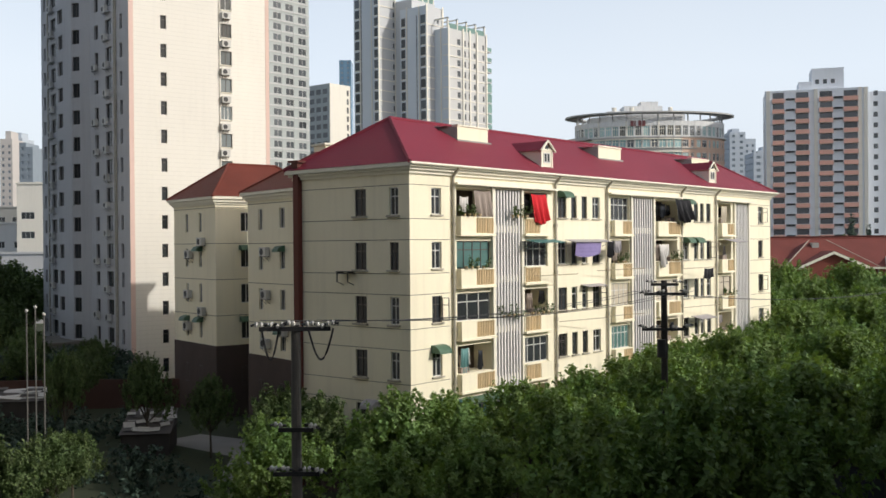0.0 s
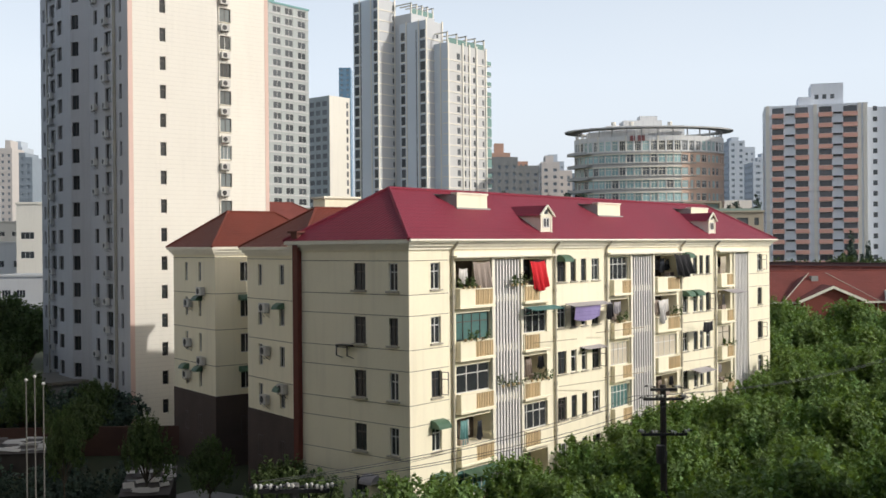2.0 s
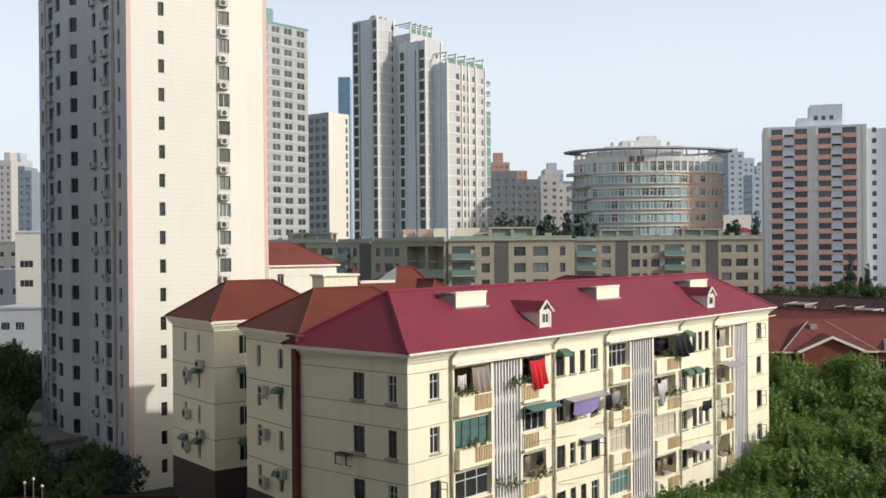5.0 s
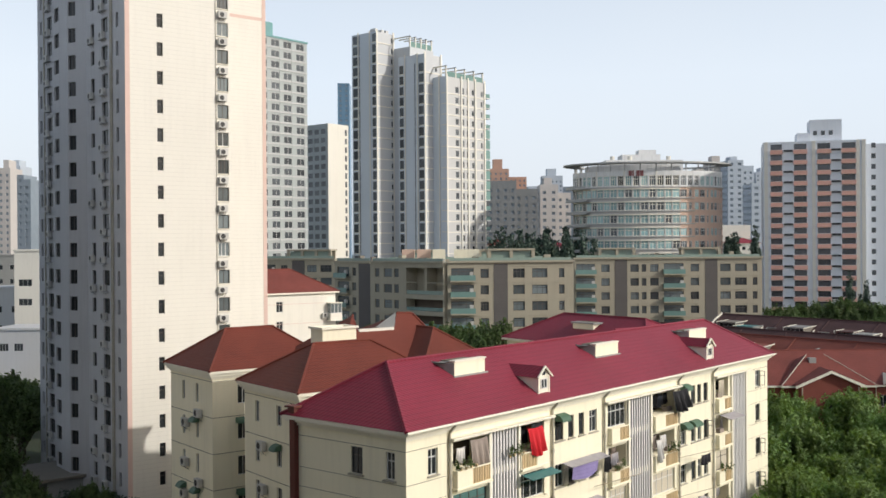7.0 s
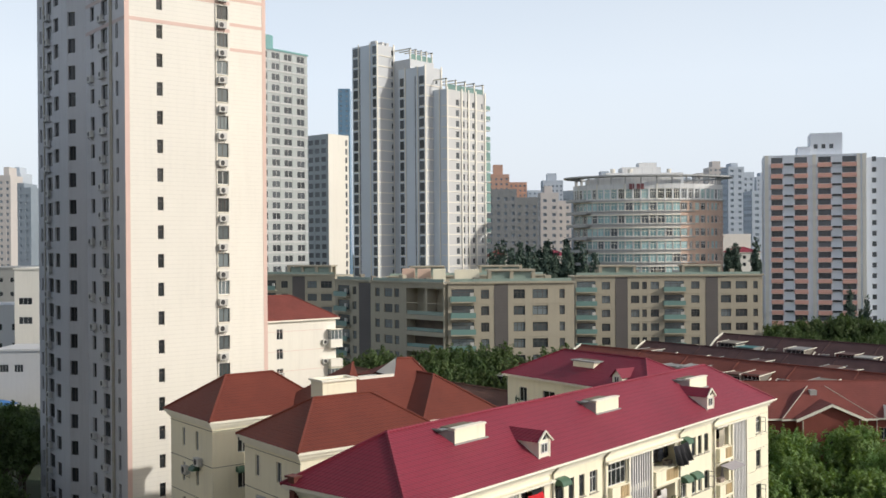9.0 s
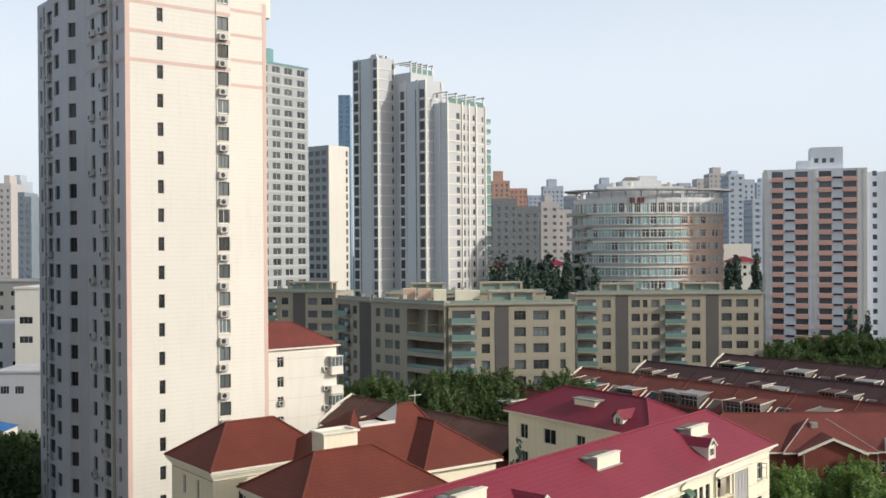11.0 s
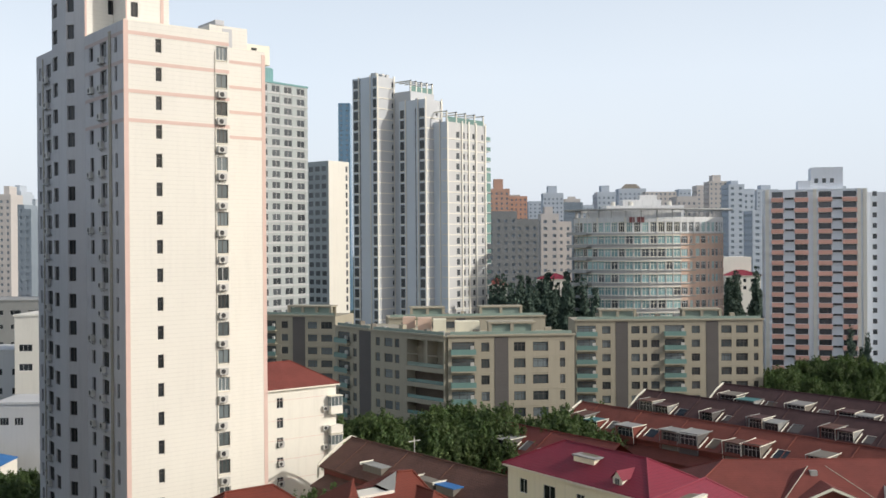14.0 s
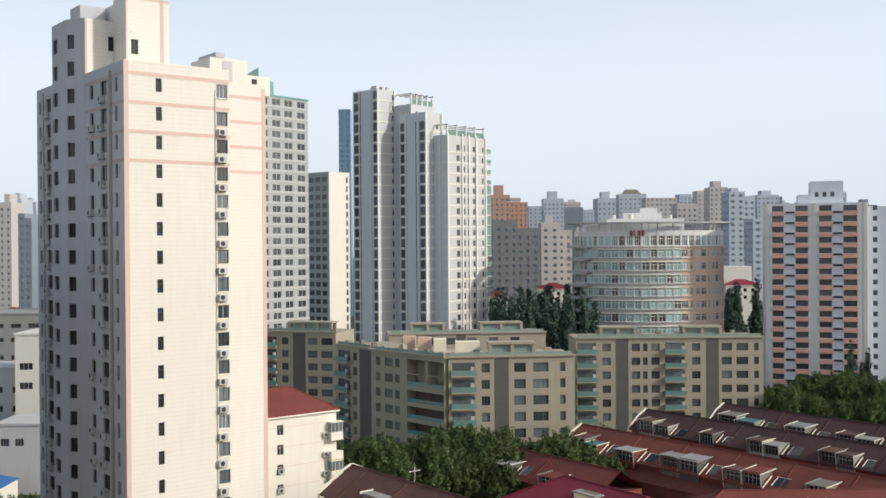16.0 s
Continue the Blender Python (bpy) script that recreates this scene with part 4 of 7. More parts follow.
# roof frames and glazed crowns
for t, x0, x1, y0, y1, z in ((st1, 221, 230.6, 196.2, 202.8, 84.6), (st3, 224, 241, 185.2, 196, 75.1)):
    for i in range(5):
        x = x0 + (x1 - x0) * i / 4
        s = Shape()
        s.box(x - 0.2, x + 0.2, y0, y0 + 0.4, z, z + 3.2)
        s.box(x - 0.2, x + 0.2, y0, y1, z + 2.9, z + 3.2)
        part("roof_frame", s, WHITE_C, t)
    s = Shape()
    s.box(x0, x1, y0 + 0.1, y0 + 0.3, z, z + 1.6)
    part("glass_parapet", s, TEAL_PANEL, t)
s = Shape()
s.wall((220.6, 196), (231, 196), 0, 84.6, [(2, 3.2, z - 0.7, z + 0.7, 0.3, 1) for z in [82 - 3.05 * k for k in range(26)]])
s.wall((220.6, 203), (220.6, 196), 0, 84.6), s.wall((231, 196), (231, 203), 0, 84.6)
s.poly([(220.6, 196, 84.6), (231, 196, 84.6), (231, 203, 84.6), (220.6, 203, 84.6)])
part("rear_stage", s, [GREY_A, GLASS_FAR], st1)
for x in (214.5, 217.2, 219.0):
    s = Shape()
    s.box(x, x + 1.1, 204, 206, 88.75, 90.0)
    part("roof_tank", s, GREY_C, st1)
# stack of glazed balconies on the east end
for k in range(20):
    z = 72.4 - 3.05 * k
    s = Shape()
    s.box(241.5, 244.3, 185.2, 190, z - 1.6, z - 1.3)
    bal = part("balcony", s, GREY_C, st3)
    s = Shape()
    s.box(241.5, 244.3, 185.2, 185.3, z - 1.3, z + (1.2 if 3 < k < 11 else -0.2))
    part("balcony_glass", s, TEAL_PANEL, bal)
# crown of the grey tower
s = Shape()
s.box(181.8, 202.2, 219.2, 235.5, 85.6, 86.1)
part("parapet", s, TEAL_TRIM, gt)
s = Shape()
s.tube((188.5, 223.5, 86.05), (188.5, 223.5, 90), 3.2, n=20)
part("tank_house", s, TEAL_TRIM, gt)
s = Shape()
for y in (221.0, 221.3):
    q = [(181.5, y, 85.9), (185.2, y, 85.9), (185.2, y, 93.5), (181.5, y, 91.2)]
    s.poly(q if y < 221.2 else q[::-1])
s.poly([(181.5, 221.0, 91.2), (185.2, 221.0, 93.5), (185.2, 221.3, 93.5), (181.5, 221.3, 91.2)])
s.poly([(185.2, 221.0, 85.9), (185.2, 221.3, 85.9), (185.2, 221.3, 93.5), (185.2, 221.0, 93.5)])
part("glass_fin", s, TEAL_GLASS, gt, "slanted teal glass fin on the roof")
me = Shape()
me.box(182, 202.05, 219.24, 219.398, 0, 0.35)
me = me.mesh("floor_band", GREY_C)
for z in [84.2 - 3.0 * k for k in range(27)]:
    part("floor_band", me, [], gt, at=pose(0, 0, z - 1.45))

# red and white tower, askew
lv = [53.0 - 2.84 * k for k in range(19)]
banded = slab("banded_tower", "pale blue tower with salmon balcony bands", site(88.0, 278), site(113.2, 271), 16, 54.4,
     [(3.4, 2.9, 1.5, -0.75), (9.55, 3.2, 1.5, -0.75), (15.55, 3.2, 1.5, -0.75), (21.75, 3.4, 1.5, -0.75)], lv, BLUE_WHITE, cols=3, frame_mat=FRAME_D, depth=0.25, **far_kw)
lv_band = list(lv)
slab("white_slab", "plain white slab with small square windows", site(113.8, 273.5), site(138, 267), 14, 53.4,
     [(2.2, 1.1, 1.3, -0.65), (6.0, 0.9, 1.3, -0.65), (10, 1, 1.3, -0.65)], lv, BLUE_WHITE, cols=1, frame_mat=FRAME_D, **far_kw)

# round office
ROUND = site(60.0, 296)
office = thing("round_office", "curved office block with glazed bands and a flat canopy roof", "building", at=pose(*ROUND, 0, 0, 0, ASKEW) @ Matrix.Diagonal((1, 0.6, 1, 1)))
NSEG, R = 60, 21.5


def ring(shape, r0, r1, z0, z1, n=60, i0=0, i1=60):
    for i in range(i0, i1):
        (xa, ya), (xb, yb) = [(math.cos(2 * math.pi * j / n), math.sin(2 * math.pi * j / n)) for j in (i, i + 1)]
        for r, q in ((r1, False), (r0, True)):
            p = [(xa * r, ya * r, z0), (xb * r, yb * r, z0), (xb * r, yb * r, z1), (xa * r, ya * r, z1)]
            shape.poly(p[::-1] if q else p)
        for z, q in ((z1, False), (z0, True)):
            p = [(xa * r0, ya * r0, z), (xa * r1, ya * r1, z), (xb * r1, yb * r1, z), (xb * r0, yb * r0, z)]
            shape.poly(p[::-1] if q else p)


s = Shape()
office_rng = random.Random(12)
office_rows = [44.7 - 3.58 * k for k in range(11)]
for i in range(NSEG):
    a0, a1 = 2 * math.pi * i / NSEG, 2 * math.pi * (i + 1) / NSEG
    p0, p1 = (R * math.cos(a0), R * math.sin(a0)), (R * math.cos(a1), R * math.sin(a1))
    w = (Vector(p1) - Vector(p0)).length
    mid = (a0 + a1) / 2
    brick = i >= 48  # the brick third; the rest of the front is ribbon glazing
    front = mid > math.pi
    holes = []
    for k, z in enumerate(office_rows if front else []):
        if k == 0:
            side, lo, hi = (0.22 if not brick else 0.3), 1.45, 1.35
        elif brick:
            side, lo, hi = (0.12, 0.62, 0.34)[i % 3], 1.05, 1.0
        else:
            side, lo, hi = 0.08 if i % 2 else 0.2, 1.15, 1.15
        holes.append((side, w - side, z - lo, z + hi, 0.3))
        q = (Vector(p0) + Vector(p1)) / 2 * (1 - 0.2 / R)
        glass = office_rng.choice([GLASS_FAR, OFFICE_GLASS, OFFICE_GLASS, OFFICE_GLASS]) if not brick and k else office_rng.choice([GLASS_FAR, OFFICE_GLASS, GLASS])
        put_window(office, q.x, q.y, z - lo, math.degrees(mid) + 90, w - 2 * side, lo + hi, cols=3 if brick or not k else 2, rows=2, frame_mat=CREAM_TRIM if not brick else FRAME_W, glass=glass, far=True, bar=0.13)
    s.wall(p0, p1, 0, 43.0, holes[1:], 0.3, 1 if brick else 2)
    s.wall(p0, p1, 43.0, 47.4, holes[:1], 0.3, 0)
s.prism([((R - 0.05) * math.cos(2 * math.pi * i / NSEG), (R - 0.05) * math.sin(2 * math.pi * i / NSEG)) for i in range(NSEG)], 46.7, 46.9)
part("wall", s, [OFFICE_PALE, OFFICE_BRICK, OFFICE_ROSE], office)
s = Shape()
ring(s, 19.6, 20.0, 49.35, 49.75)
ring(s, 20.0, 24.1, 49.6, 49.75)
ring(s, 23.9, 24.3, 49.45, 49.85)
for i in range(60):
    a = 2 * math.pi * i / 60
    s.tube((20.0 * math.cos(a), 20.0 * math.sin(a), 49.5), (24.0 * math.cos(a), 24.0 * math.sin(a), 49.5), 0.11, n=4)
part("roof_ring", s, OFFICE, office, "thin grey roof ring on posts")
for i in range(30):
    a = 2 * math.pi * (i + 0.5) / 30
    s = Shape()
    s.tube((20.9 * math.cos(a), 20.9 * math.sin(a), 46.88), (20.9 * math.cos(a), 20.9 * math.sin(a), 49.5), 0.2, n=6)
    part("roof_post", s, GREY_C, office)
# upper drum behind the posts, left partly open on the east
s = Shape()
ring(s, 17.6, 18.0, 46.88, 49.3, i0=28, i1=49)
part("drum_wall", s, OFFICE_PALE, office)
for i in (33, 37, 41, 45):
    a = 2 * math.pi * i / 60
    s = Shape()
    s.box(-0.25, 0.25, -0.12, 0.0, 43.2, 47.45)
    part("pier", s, WHITE_C, office, at=pose((R + 0.02) * math.cos(a), (R + 0.02) * math.sin(a), 0, 0, 0, math.degrees(a) + 90))
for k, z in enumerate(office_rows[1:]):
    s = Shape()
    ring(s, R + 0.02, R + 0.3, z + 1.1, z + 1.42, i0=31, i1=48)
    part("white_head", s, CREAM_TRIM, office)
    s = Shape()
    ring(s, R + 0.02, R + 0.45, z - 1.5, z - 1.22, i0=31, i1=50)
    part("floor_band", s, OFFICE, office)
    s = Shape()
    ring(s, R + 0.02, R + 0.25, z - 1.45, z - 1.25, i0=50, i1=60)
    part("floor_band", s, OFFICE_BRICK, office)
    s = Shape()
    ring(s, R + 0.02, R + 2.2, z + 1.45, z + 1.65, i0=30, i1=36)
    ring(s, R + 2.1, R + 2.2, z + 1.65, z + 2.3, i0=30, i1=36)
    part("balcony_deck", s, OFFICE, office)
s = Shape()
ring(s, R + 0.02, R + 0.4, 42.75, 43.05)
part("cornice", s, OFFICE_ROSE, office)
s = Shape()
s.box(-13, 9, -10, 8, 46.85, 50.9)
s.box(-8, 3, -7, 5, 50.9, 52.6)
s.box(-3, 2, -5, 3, 52.6, 54.0)
part("roof_house", s, OFFICE_PALE, office)
s = Shape()
for x in (-11, -6, 5):
    s.tube((x, -9, 50.8), (x, -9, 52.0), 0.7, n=10)
part("roof_tank", s, WHITE_C, office)
for i, w in enumerate((0.9, 0.35, 0.9, 0.9)):
    s = Shape()
    s.box(0, w, -0.15, 0, 0, 1.5)
    ang = -1.93 + 0.05 * i
    part("sign", s, SIGN_RED, office, "plain red sign bar", pose((R + 0.1) * math.cos(ang), (R + 0.1) * math.sin(ang), 45.95, 0, 0, math.degrees(ang) + 90))

# beige block of flats, a chain of wings
lv = [21.85 - 2.95 * k for k in range(7)]
bk = dict(cols=3, rows=2, frame_mat=FRAME_D, far=True, bar=0.09, depth=0.25, glass=FLATS_GLASS)
W1, W2, W3, W4, W5 = ((28.4, 217), (68.3, 217)), ((1.2, 182.5), (24.0, 184.5)), ((-13.6, 197), (0.5, 182.6)), ((-21.7, 209), (-13.9, 199)), ((-43.5, 239.3), (-24.3, 234))


def flats(label, line, top, columns, wall_mat=BEIGE, side=None, **kw):
    return slab("flats_wing", label, site(*line[0]), site(*line[1]), 12, top, [(u, w, h, -h / 2) for u, w, h in columns], lv, wall_mat, side, **{**bk, **kw})


fw1 = flats("beige flats with teal balconies and roof terraces", W1, 23.8,
            [(2.4, 4.0, 1.9), (6.6, 1.8, 1.6), (12.8, 1.8, 1.6), (14.8, 1.0, 1.6), (17.0, 1.8, 1.6), (21.1, 4.2, 1.9), (25.6, 1.8, 1.6), (32.1, 2.2, 1.6), (35.4, 2.5, 1.6), (38.4, 1.0, 1.6)])
fw2 = flats("beige flats with teal balconies and dark stair strip", W2, 23.78,
            [(2.7, 4.1, 1.9), (6.7, 1.5, 1.65), (12.9, 2.1, 1.65), (16.7, 2.8, 1.65), (20.7, 1.0, 1.65)])
# lower loggia backs and the side wall use INNER as painted shade
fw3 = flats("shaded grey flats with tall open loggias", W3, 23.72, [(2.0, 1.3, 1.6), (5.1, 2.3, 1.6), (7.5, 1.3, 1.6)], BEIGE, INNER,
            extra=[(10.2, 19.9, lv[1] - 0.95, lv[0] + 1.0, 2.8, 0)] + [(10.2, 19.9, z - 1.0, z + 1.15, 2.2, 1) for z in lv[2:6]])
fw4 = flats("grey flats beside teal balcony stack", W4, 23.66, [(3.2, 4.4, 1.9), (7.2, 1.4, 1.6)])
fw5 = flats("beige flats with paired windows under roof terraces", W5, 23.9, [(3.5, 3.3, 1.9), (7.3, 1.7, 1.6), (14.2, 2.4, 1.6), (17.7, 2.8, 1.6)])


row_rng = random.Random(8)


def dress_flats(t, p0, p1, top, stacks, strips, pergolas, deep=12):
    """Teal balconies, grey stair strips, parapets and roof pergolas along one wing's front."""
    a, b = Vector(p0), Vector(p1)
    turn = math.degrees(math.atan2((b - a).y, (b - a).x))
    ln = (b - a).length
    m = pose(a.x, a.y, 0, 0, 0, turn)
    for u, w in stacks:
        for z in lv[:6]:
            s = Shape()
            s.box(u - w / 2, u + w / 2, -0.9, -0.003, z - 1.5, z - 1.25)
            bal = part("balcony", s, BEIGE, t, at=m)
            s = Shape()
            s.box(u - w / 2, u + w / 2, -0.9, -0.84, z - 1.25, z - 0.3)
            s.box(u - w / 2, u - w / 2 + 0.06, -0.84, -0.003, z - 1.25, z - 0.3)
            part("balcony_glass", s, TEAL_PANEL, bal)
            s = Shape()
            s.box(u + w * 0.28, u + w * 0.42, -0.7, -0.3, z - 0.5, z + 0.3)
            part("air_unit", s, AC_WHITE, bal)
    for u, w in strips:
        s = Shape()
        s.box(u - w / 2, u + w / 2, -0.06, -0.003, 0, top - 0.2)
        part("stair_strip", s, STRIP_GREY, t, at=m)
    for z in lv:
        s = Shape()
        s.box(0.05, ln - 0.05, -0.05, -0.003, z + 1.2, z + 1.34)
        part("floor_band", s, BEIGE, t, at=m)
    s = Shape()
    s.box(-0.2, ln + 0.2, -0.35, 0.0, top + 0.004, top + 0.35)
    part("parapet", s, BEIGE, t, at=m)
    s = Shape()
    s.box(0.4, ln - 0.4, 0.3, 0.36, top, top + 0.85)
    part("terrace_glass", s, TERRACE_GREEN, t, at=m)
    for u0, u1, h in pergolas:
        s = Shape()
        s.box(u0, u1, 0.9, 5.0, top + h - 0.35, top + h)
        n = max(2, round((u1 - u0) / 4))
        for i in range(n + 1):
            x = u0 + 0.3 + (u1 - u0 - 0.6) * i / n
            s.box(x - 0.3, x + 0.3, 1.0, 1.6, top, top + h - 0.35)
        s.box(u0 + 0.3, u1 - 0.3, 4.4, 4.8, top, top + h - 0.35)
        pg = part("pergola", s, BEIGE, t, "roof terrace pavilion", m)
        s = Shape()
        s.box(u0 + 0.7, u1 - 0.7, 1.5, 1.56, top + 0.3, top + h - 0.5)
        part("pavilion_glass", s, TERRACE_GREEN, pg)
    for i in range(int(ln / 4)):
        x = 1.5 + 4 * i + row_rng.uniform(-1, 1)
        s = Shape()
        s.box(x, x + row_rng.uniform(0.4, 1.2), 1.8, 2.8, top, top + row_rng.uniform(0.6, 1.5))
        part("roof_box", s, row_rng.choice([STONE_RAIL, BEIGE, AC_WHITE, BEIGE_D]), t, at=m)


dress_flats(fw1, site(*W1[0]), site(*W1[1]), 23.8, [(2.4, 4.4), (21.1, 4.6)], [(9.9, 2.6), (29.1, 2.6)], [(5.3, 13.2, 2.4), (23.0, 31.4, 2.4)])
dress_flats(fw2, site(*W2[0]), site(*W2[1]), 23.78, [(2.7, 4.5)], [(9.6, 2.5)], [(7.4, 16.0, 2.5)])
dress_flats(fw3, site(*W3[0]), site(*W3[1]), 23.72, [], [], [])
dress_flats(fw4, site(*W4[0]), site(*W4[1]), 23.66, [(3.2, 4.9)], [(11.0, 4.2)], [])
dress_flats(fw5, site(*W5[0]), site(*W5[1]), 23.9, [(3.5, 3.7)], [(10.9, 3.1)], [(7.6, 18.6, 2.4)])
for r, a, w, m in ((-4.5, 195, 2.6, OFFICE_BRICK), (-1.5, 192, 2.4, CREAM), (2.5, 186.5, 4.5, CREAM), (-7.5, 198, 2.4, OFFICE_BRICK)):
    s = Shape()
    s.box(0, w, 0, 3, 23.75, 26.2)
    thing("roof_hut", "small plastered hut on the flats roof", "hut", at=pose(*site(r, a), 0, 0, 0, ASKEW), shape=s, mats=m)
a, b = Vector(site(*W3[0])), Vector(site(*W3[1]))
m = pose(a.x, a.y, 0, 0, 0, math.degrees(math.atan2((b - a).y, (b - a).x)))
for z in lv[1:6]:
    s = Shape()
    s.box(10.25, 19.85, 0.1, 0.16, z - (0.9 if z == lv[1] else 0.95), z - (0.2 if z == lv[1] else 0.3))
    part("loggia_glass", s, TEAL_GLASS if z < lv[1] else TERRACE_GREEN, fw3, at=m)
s = Shape()
s.box(14.9, 15.5, 0.25, 2.75, lv[1] - 0.95, lv[0] + 1.0)
part("loggia_wall", s, BEIGE, fw3, at=m)
# back range of the flats
fwr = slab("flats_wing", "rear range of beige flats with terraces", site(-12, 232), site(24, 236), 12, 23.5, [(u, 2.2, 1.5, -0.75) for u in (4, 9, 14, 19, 24, 29)], lv[:4], BEIGE, **bk)

dress_flats(fwr, site(-12, 232), site(24, 236), 23.5, [], [(16.5, 2.2)], [(5, 13, 2.5), (21, 31, 2.5)])

# ---- houses with tiled roofs ----
def tiled_house(name, label, x0, x1, y0, y1, eave, ridge, roof_mat, wall_mat, base_h=0.0, at=None, south=(), west=(), inset=None, over=0.45, floors=6, step=2.81, first=1.1, **kw):
    h = thing(name, label, "building", at=at)
    lvs = [eave - first - step * k for k in range(floors)]
    s = Shape()
    window_grid(h, s, (x0, y0), (x1, y0), base_h, eave, [(u, w, hh, -hh) for u, w, hh in south], lvs, **kw) if south else s.wall((x0, y0), (x1, y0), base_h, eave)
    window_grid(h, s, (x0, y1), (x0, y0), base_h, eave, [(u, w, hh, -hh) for u, w, hh in west], lvs, **kw) if west else s.wall((x0, y1), (x0, y0), base_h, eave)
    s.wall((x1, y0), (x1, y1), base_h, eave), s.wall((x1, y1), (x0, y1), base_h, eave)
    part("wall", s, wall_mat, h)
    if base_h:
        s = Shape()
        s.box(x0 - 0.04, x1 + 0.04, y0 - 0.04, y1 + 0.04, 0, base_h)
        part("base", s, BASE_BRICK, h)
    r = Shape()
    a, b, c = hip_roof(r, x0 - over, x1 + over, y0 - over, y1 + over, eave + 0.12, ridge, inset)
    part("roof", r, [roof_mat, CREAM_TRIM], h)
    far_end = ((b, c[1]), (b, c[2])) if (x1 - x0) >= (y1 - y0) else ((b, c[2]), (b, c[3]))
    near_end = ((a, c[0]), (a, c[3])) if (x1 - x0) >= (y1 - y0) else ((a, c[0]), (a, c[1]))
    ridge_caps(h, [(a, b), *far_end, *near_end], roof_mat)
    return h


HOUSE_B, HOUSE_C, HOUSE_R = pose(45.83, 50.45, 0, 0, 0, -13), pose(49.4, 64.45, 0, 0, 0, -12.5), pose(88.1, 64.6, 0, 0, 0, -14)
house_b = tiled_house("apartment_house", "cream house with red-brown hipped roof behind the crimson one", 0, 11.5, 0, 8.2, 17.05, 19.9, BROWN_TILE, CREAM, 5.6, at=HOUSE_B,
                      west=[(2.0, 0.6, 1.5), (5.2, 0.7, 1.4)], inset=3.8, floors=4, cols=2)
tiled_house("apartment_house", "cream house wing with pointed red-brown roof", 0, 7.0, 0, 10, 17.05, 20.05, BROWN_TILE, CREAM, 3.4, inset=4.05, floors=5, at=pose(60.05, 52.0, 0, 0, 0, -14))
# rear range with a roof terrace cut into its ridge
house_d = thing("apartment_house", "cream rear range with steep red-brown roof and terrace", "building", at=pose(59.8, 59.5, 0, 0, 0, -12.5) @ pose(-60.3, -59.6, 0))
s = Shape()
s.box(56.2, 68.6, 54.85, 65.6, 0, 16.9)
part("wall", s, CREAM, house_d)
s = Shape()
s.box(55.7, 69.1, 54.35, 66.1, 16.85, 17.0)
part("eaves", s, CREAM_TRIM, house_d)


def slope_d(x, y):
    return (x, y, 17.02 + 0.78 * (y - 54.3))


s = Shape()
s.poly([slope_d(55.6, 54.3), slope_d(67.6, 54.3), slope_d(66.2, 59.5), slope_d(64.7, 59.6), slope_d(63.3, 58.0), slope_d(59.9, 58.0), slope_d(60.3, 59.6)])
s.poly([(55.6, 66.0, 17.02), slope_d(55.6, 54.3), slope_d(60.3, 59.6), (60.4, 61.0, 20.0)])
s.poly([slope_d(60.3, 59.6), slope_d(59.9, 58.0), (60.5, 61.0, 20.0)])
s.poly([slope_d(67.6, 54.3), (69.1, 66.0, 17.02), (66.2, 61.2, 20.9), slope_d(66.2, 59.5)])
s.poly([slope_d(66.2, 59.5), (66.2, 61.2, 20.9), (64.7, 61.2, 20.9), slope_d(64.7, 59.6)])
s.poly([(69.1, 66.0, 17.02), (55.6, 66.0, 17.02), (60.4, 61.0, 20.0), (63.3, 61.2, 19.8), (66.2, 61.2, 20.9)])
part("roof", s, BROWN_TILE, house_d)
s = Shape()
s.poly([slope_d(63.35, 58.0), slope_d(64.65, 59.65), (63.7, 61.3, 19.9)])
s.box(59.9, 63.3, 57.98, 58.2, 19.6, 20.12)
s.poly([(59.9, 58.1, 19.7), (63.4, 58.1, 19.7), (63.5, 61.2, 19.75), (60.4, 61.2, 19.75)])
part("roof_terrace", s, WHITE_C, house_d, "white-walled terrace cut into the roof")
ridge_caps(house_d, [(Vector(slope_d(55.6, 54.3)), Vector(slope_d(60.3, 59.6))), (Vector(slope_d(64.7, 59.6)), Vector(slope_d(66.2, 59.5))), (Vector(slope_d(66.2, 59.5)), Vector(slope_d(67.6, 54.3)))], BROWN_TILE)
house_c = tiled_house("apartment_house", "cream house wing with red-brown hipped roof and awnings", 0, 10.4, 0, 8.0, 17.1, 20.1, BROWN_TILE, CREAM, 5.6, at=HOUSE_C, inset=3.5,
                      south=[(2.6, 0.9, 1.5)], west=[(2.6, 0.5, 1.5), (5.2, 0.5, 1.5)], floors=4, cols=2)
HOUSE_W = pose(103.2, 106.3, 0, 0, 0, -12) @ pose(-100, -103.5, 0)
house_w = tiled_house("apartment_house", "white house with dark red hipped roof and corner balconies", 80, 100, 103.5, 113, 20.3, 23.6, OLD_TILE, WHITE_C, 0, at=HOUSE_W,
                      south=[(10.9, 1.0, 1.45)], floors=7, step=2.75, cols=2)
house_r = tiled_house("apartment_house", "cream house with crimson tiled roof running north", 0, 8.6, -20, 0, 16.9, 19.6, RED_TILE, CREAM, 0, at=HOUSE_R,
                      west=[(2.5, 1.2, 1.5), (6.5, 1.8, 1.5), (11, 1.2, 1.5), (16, 1.8, 1.5)], floors=5, cols=2)

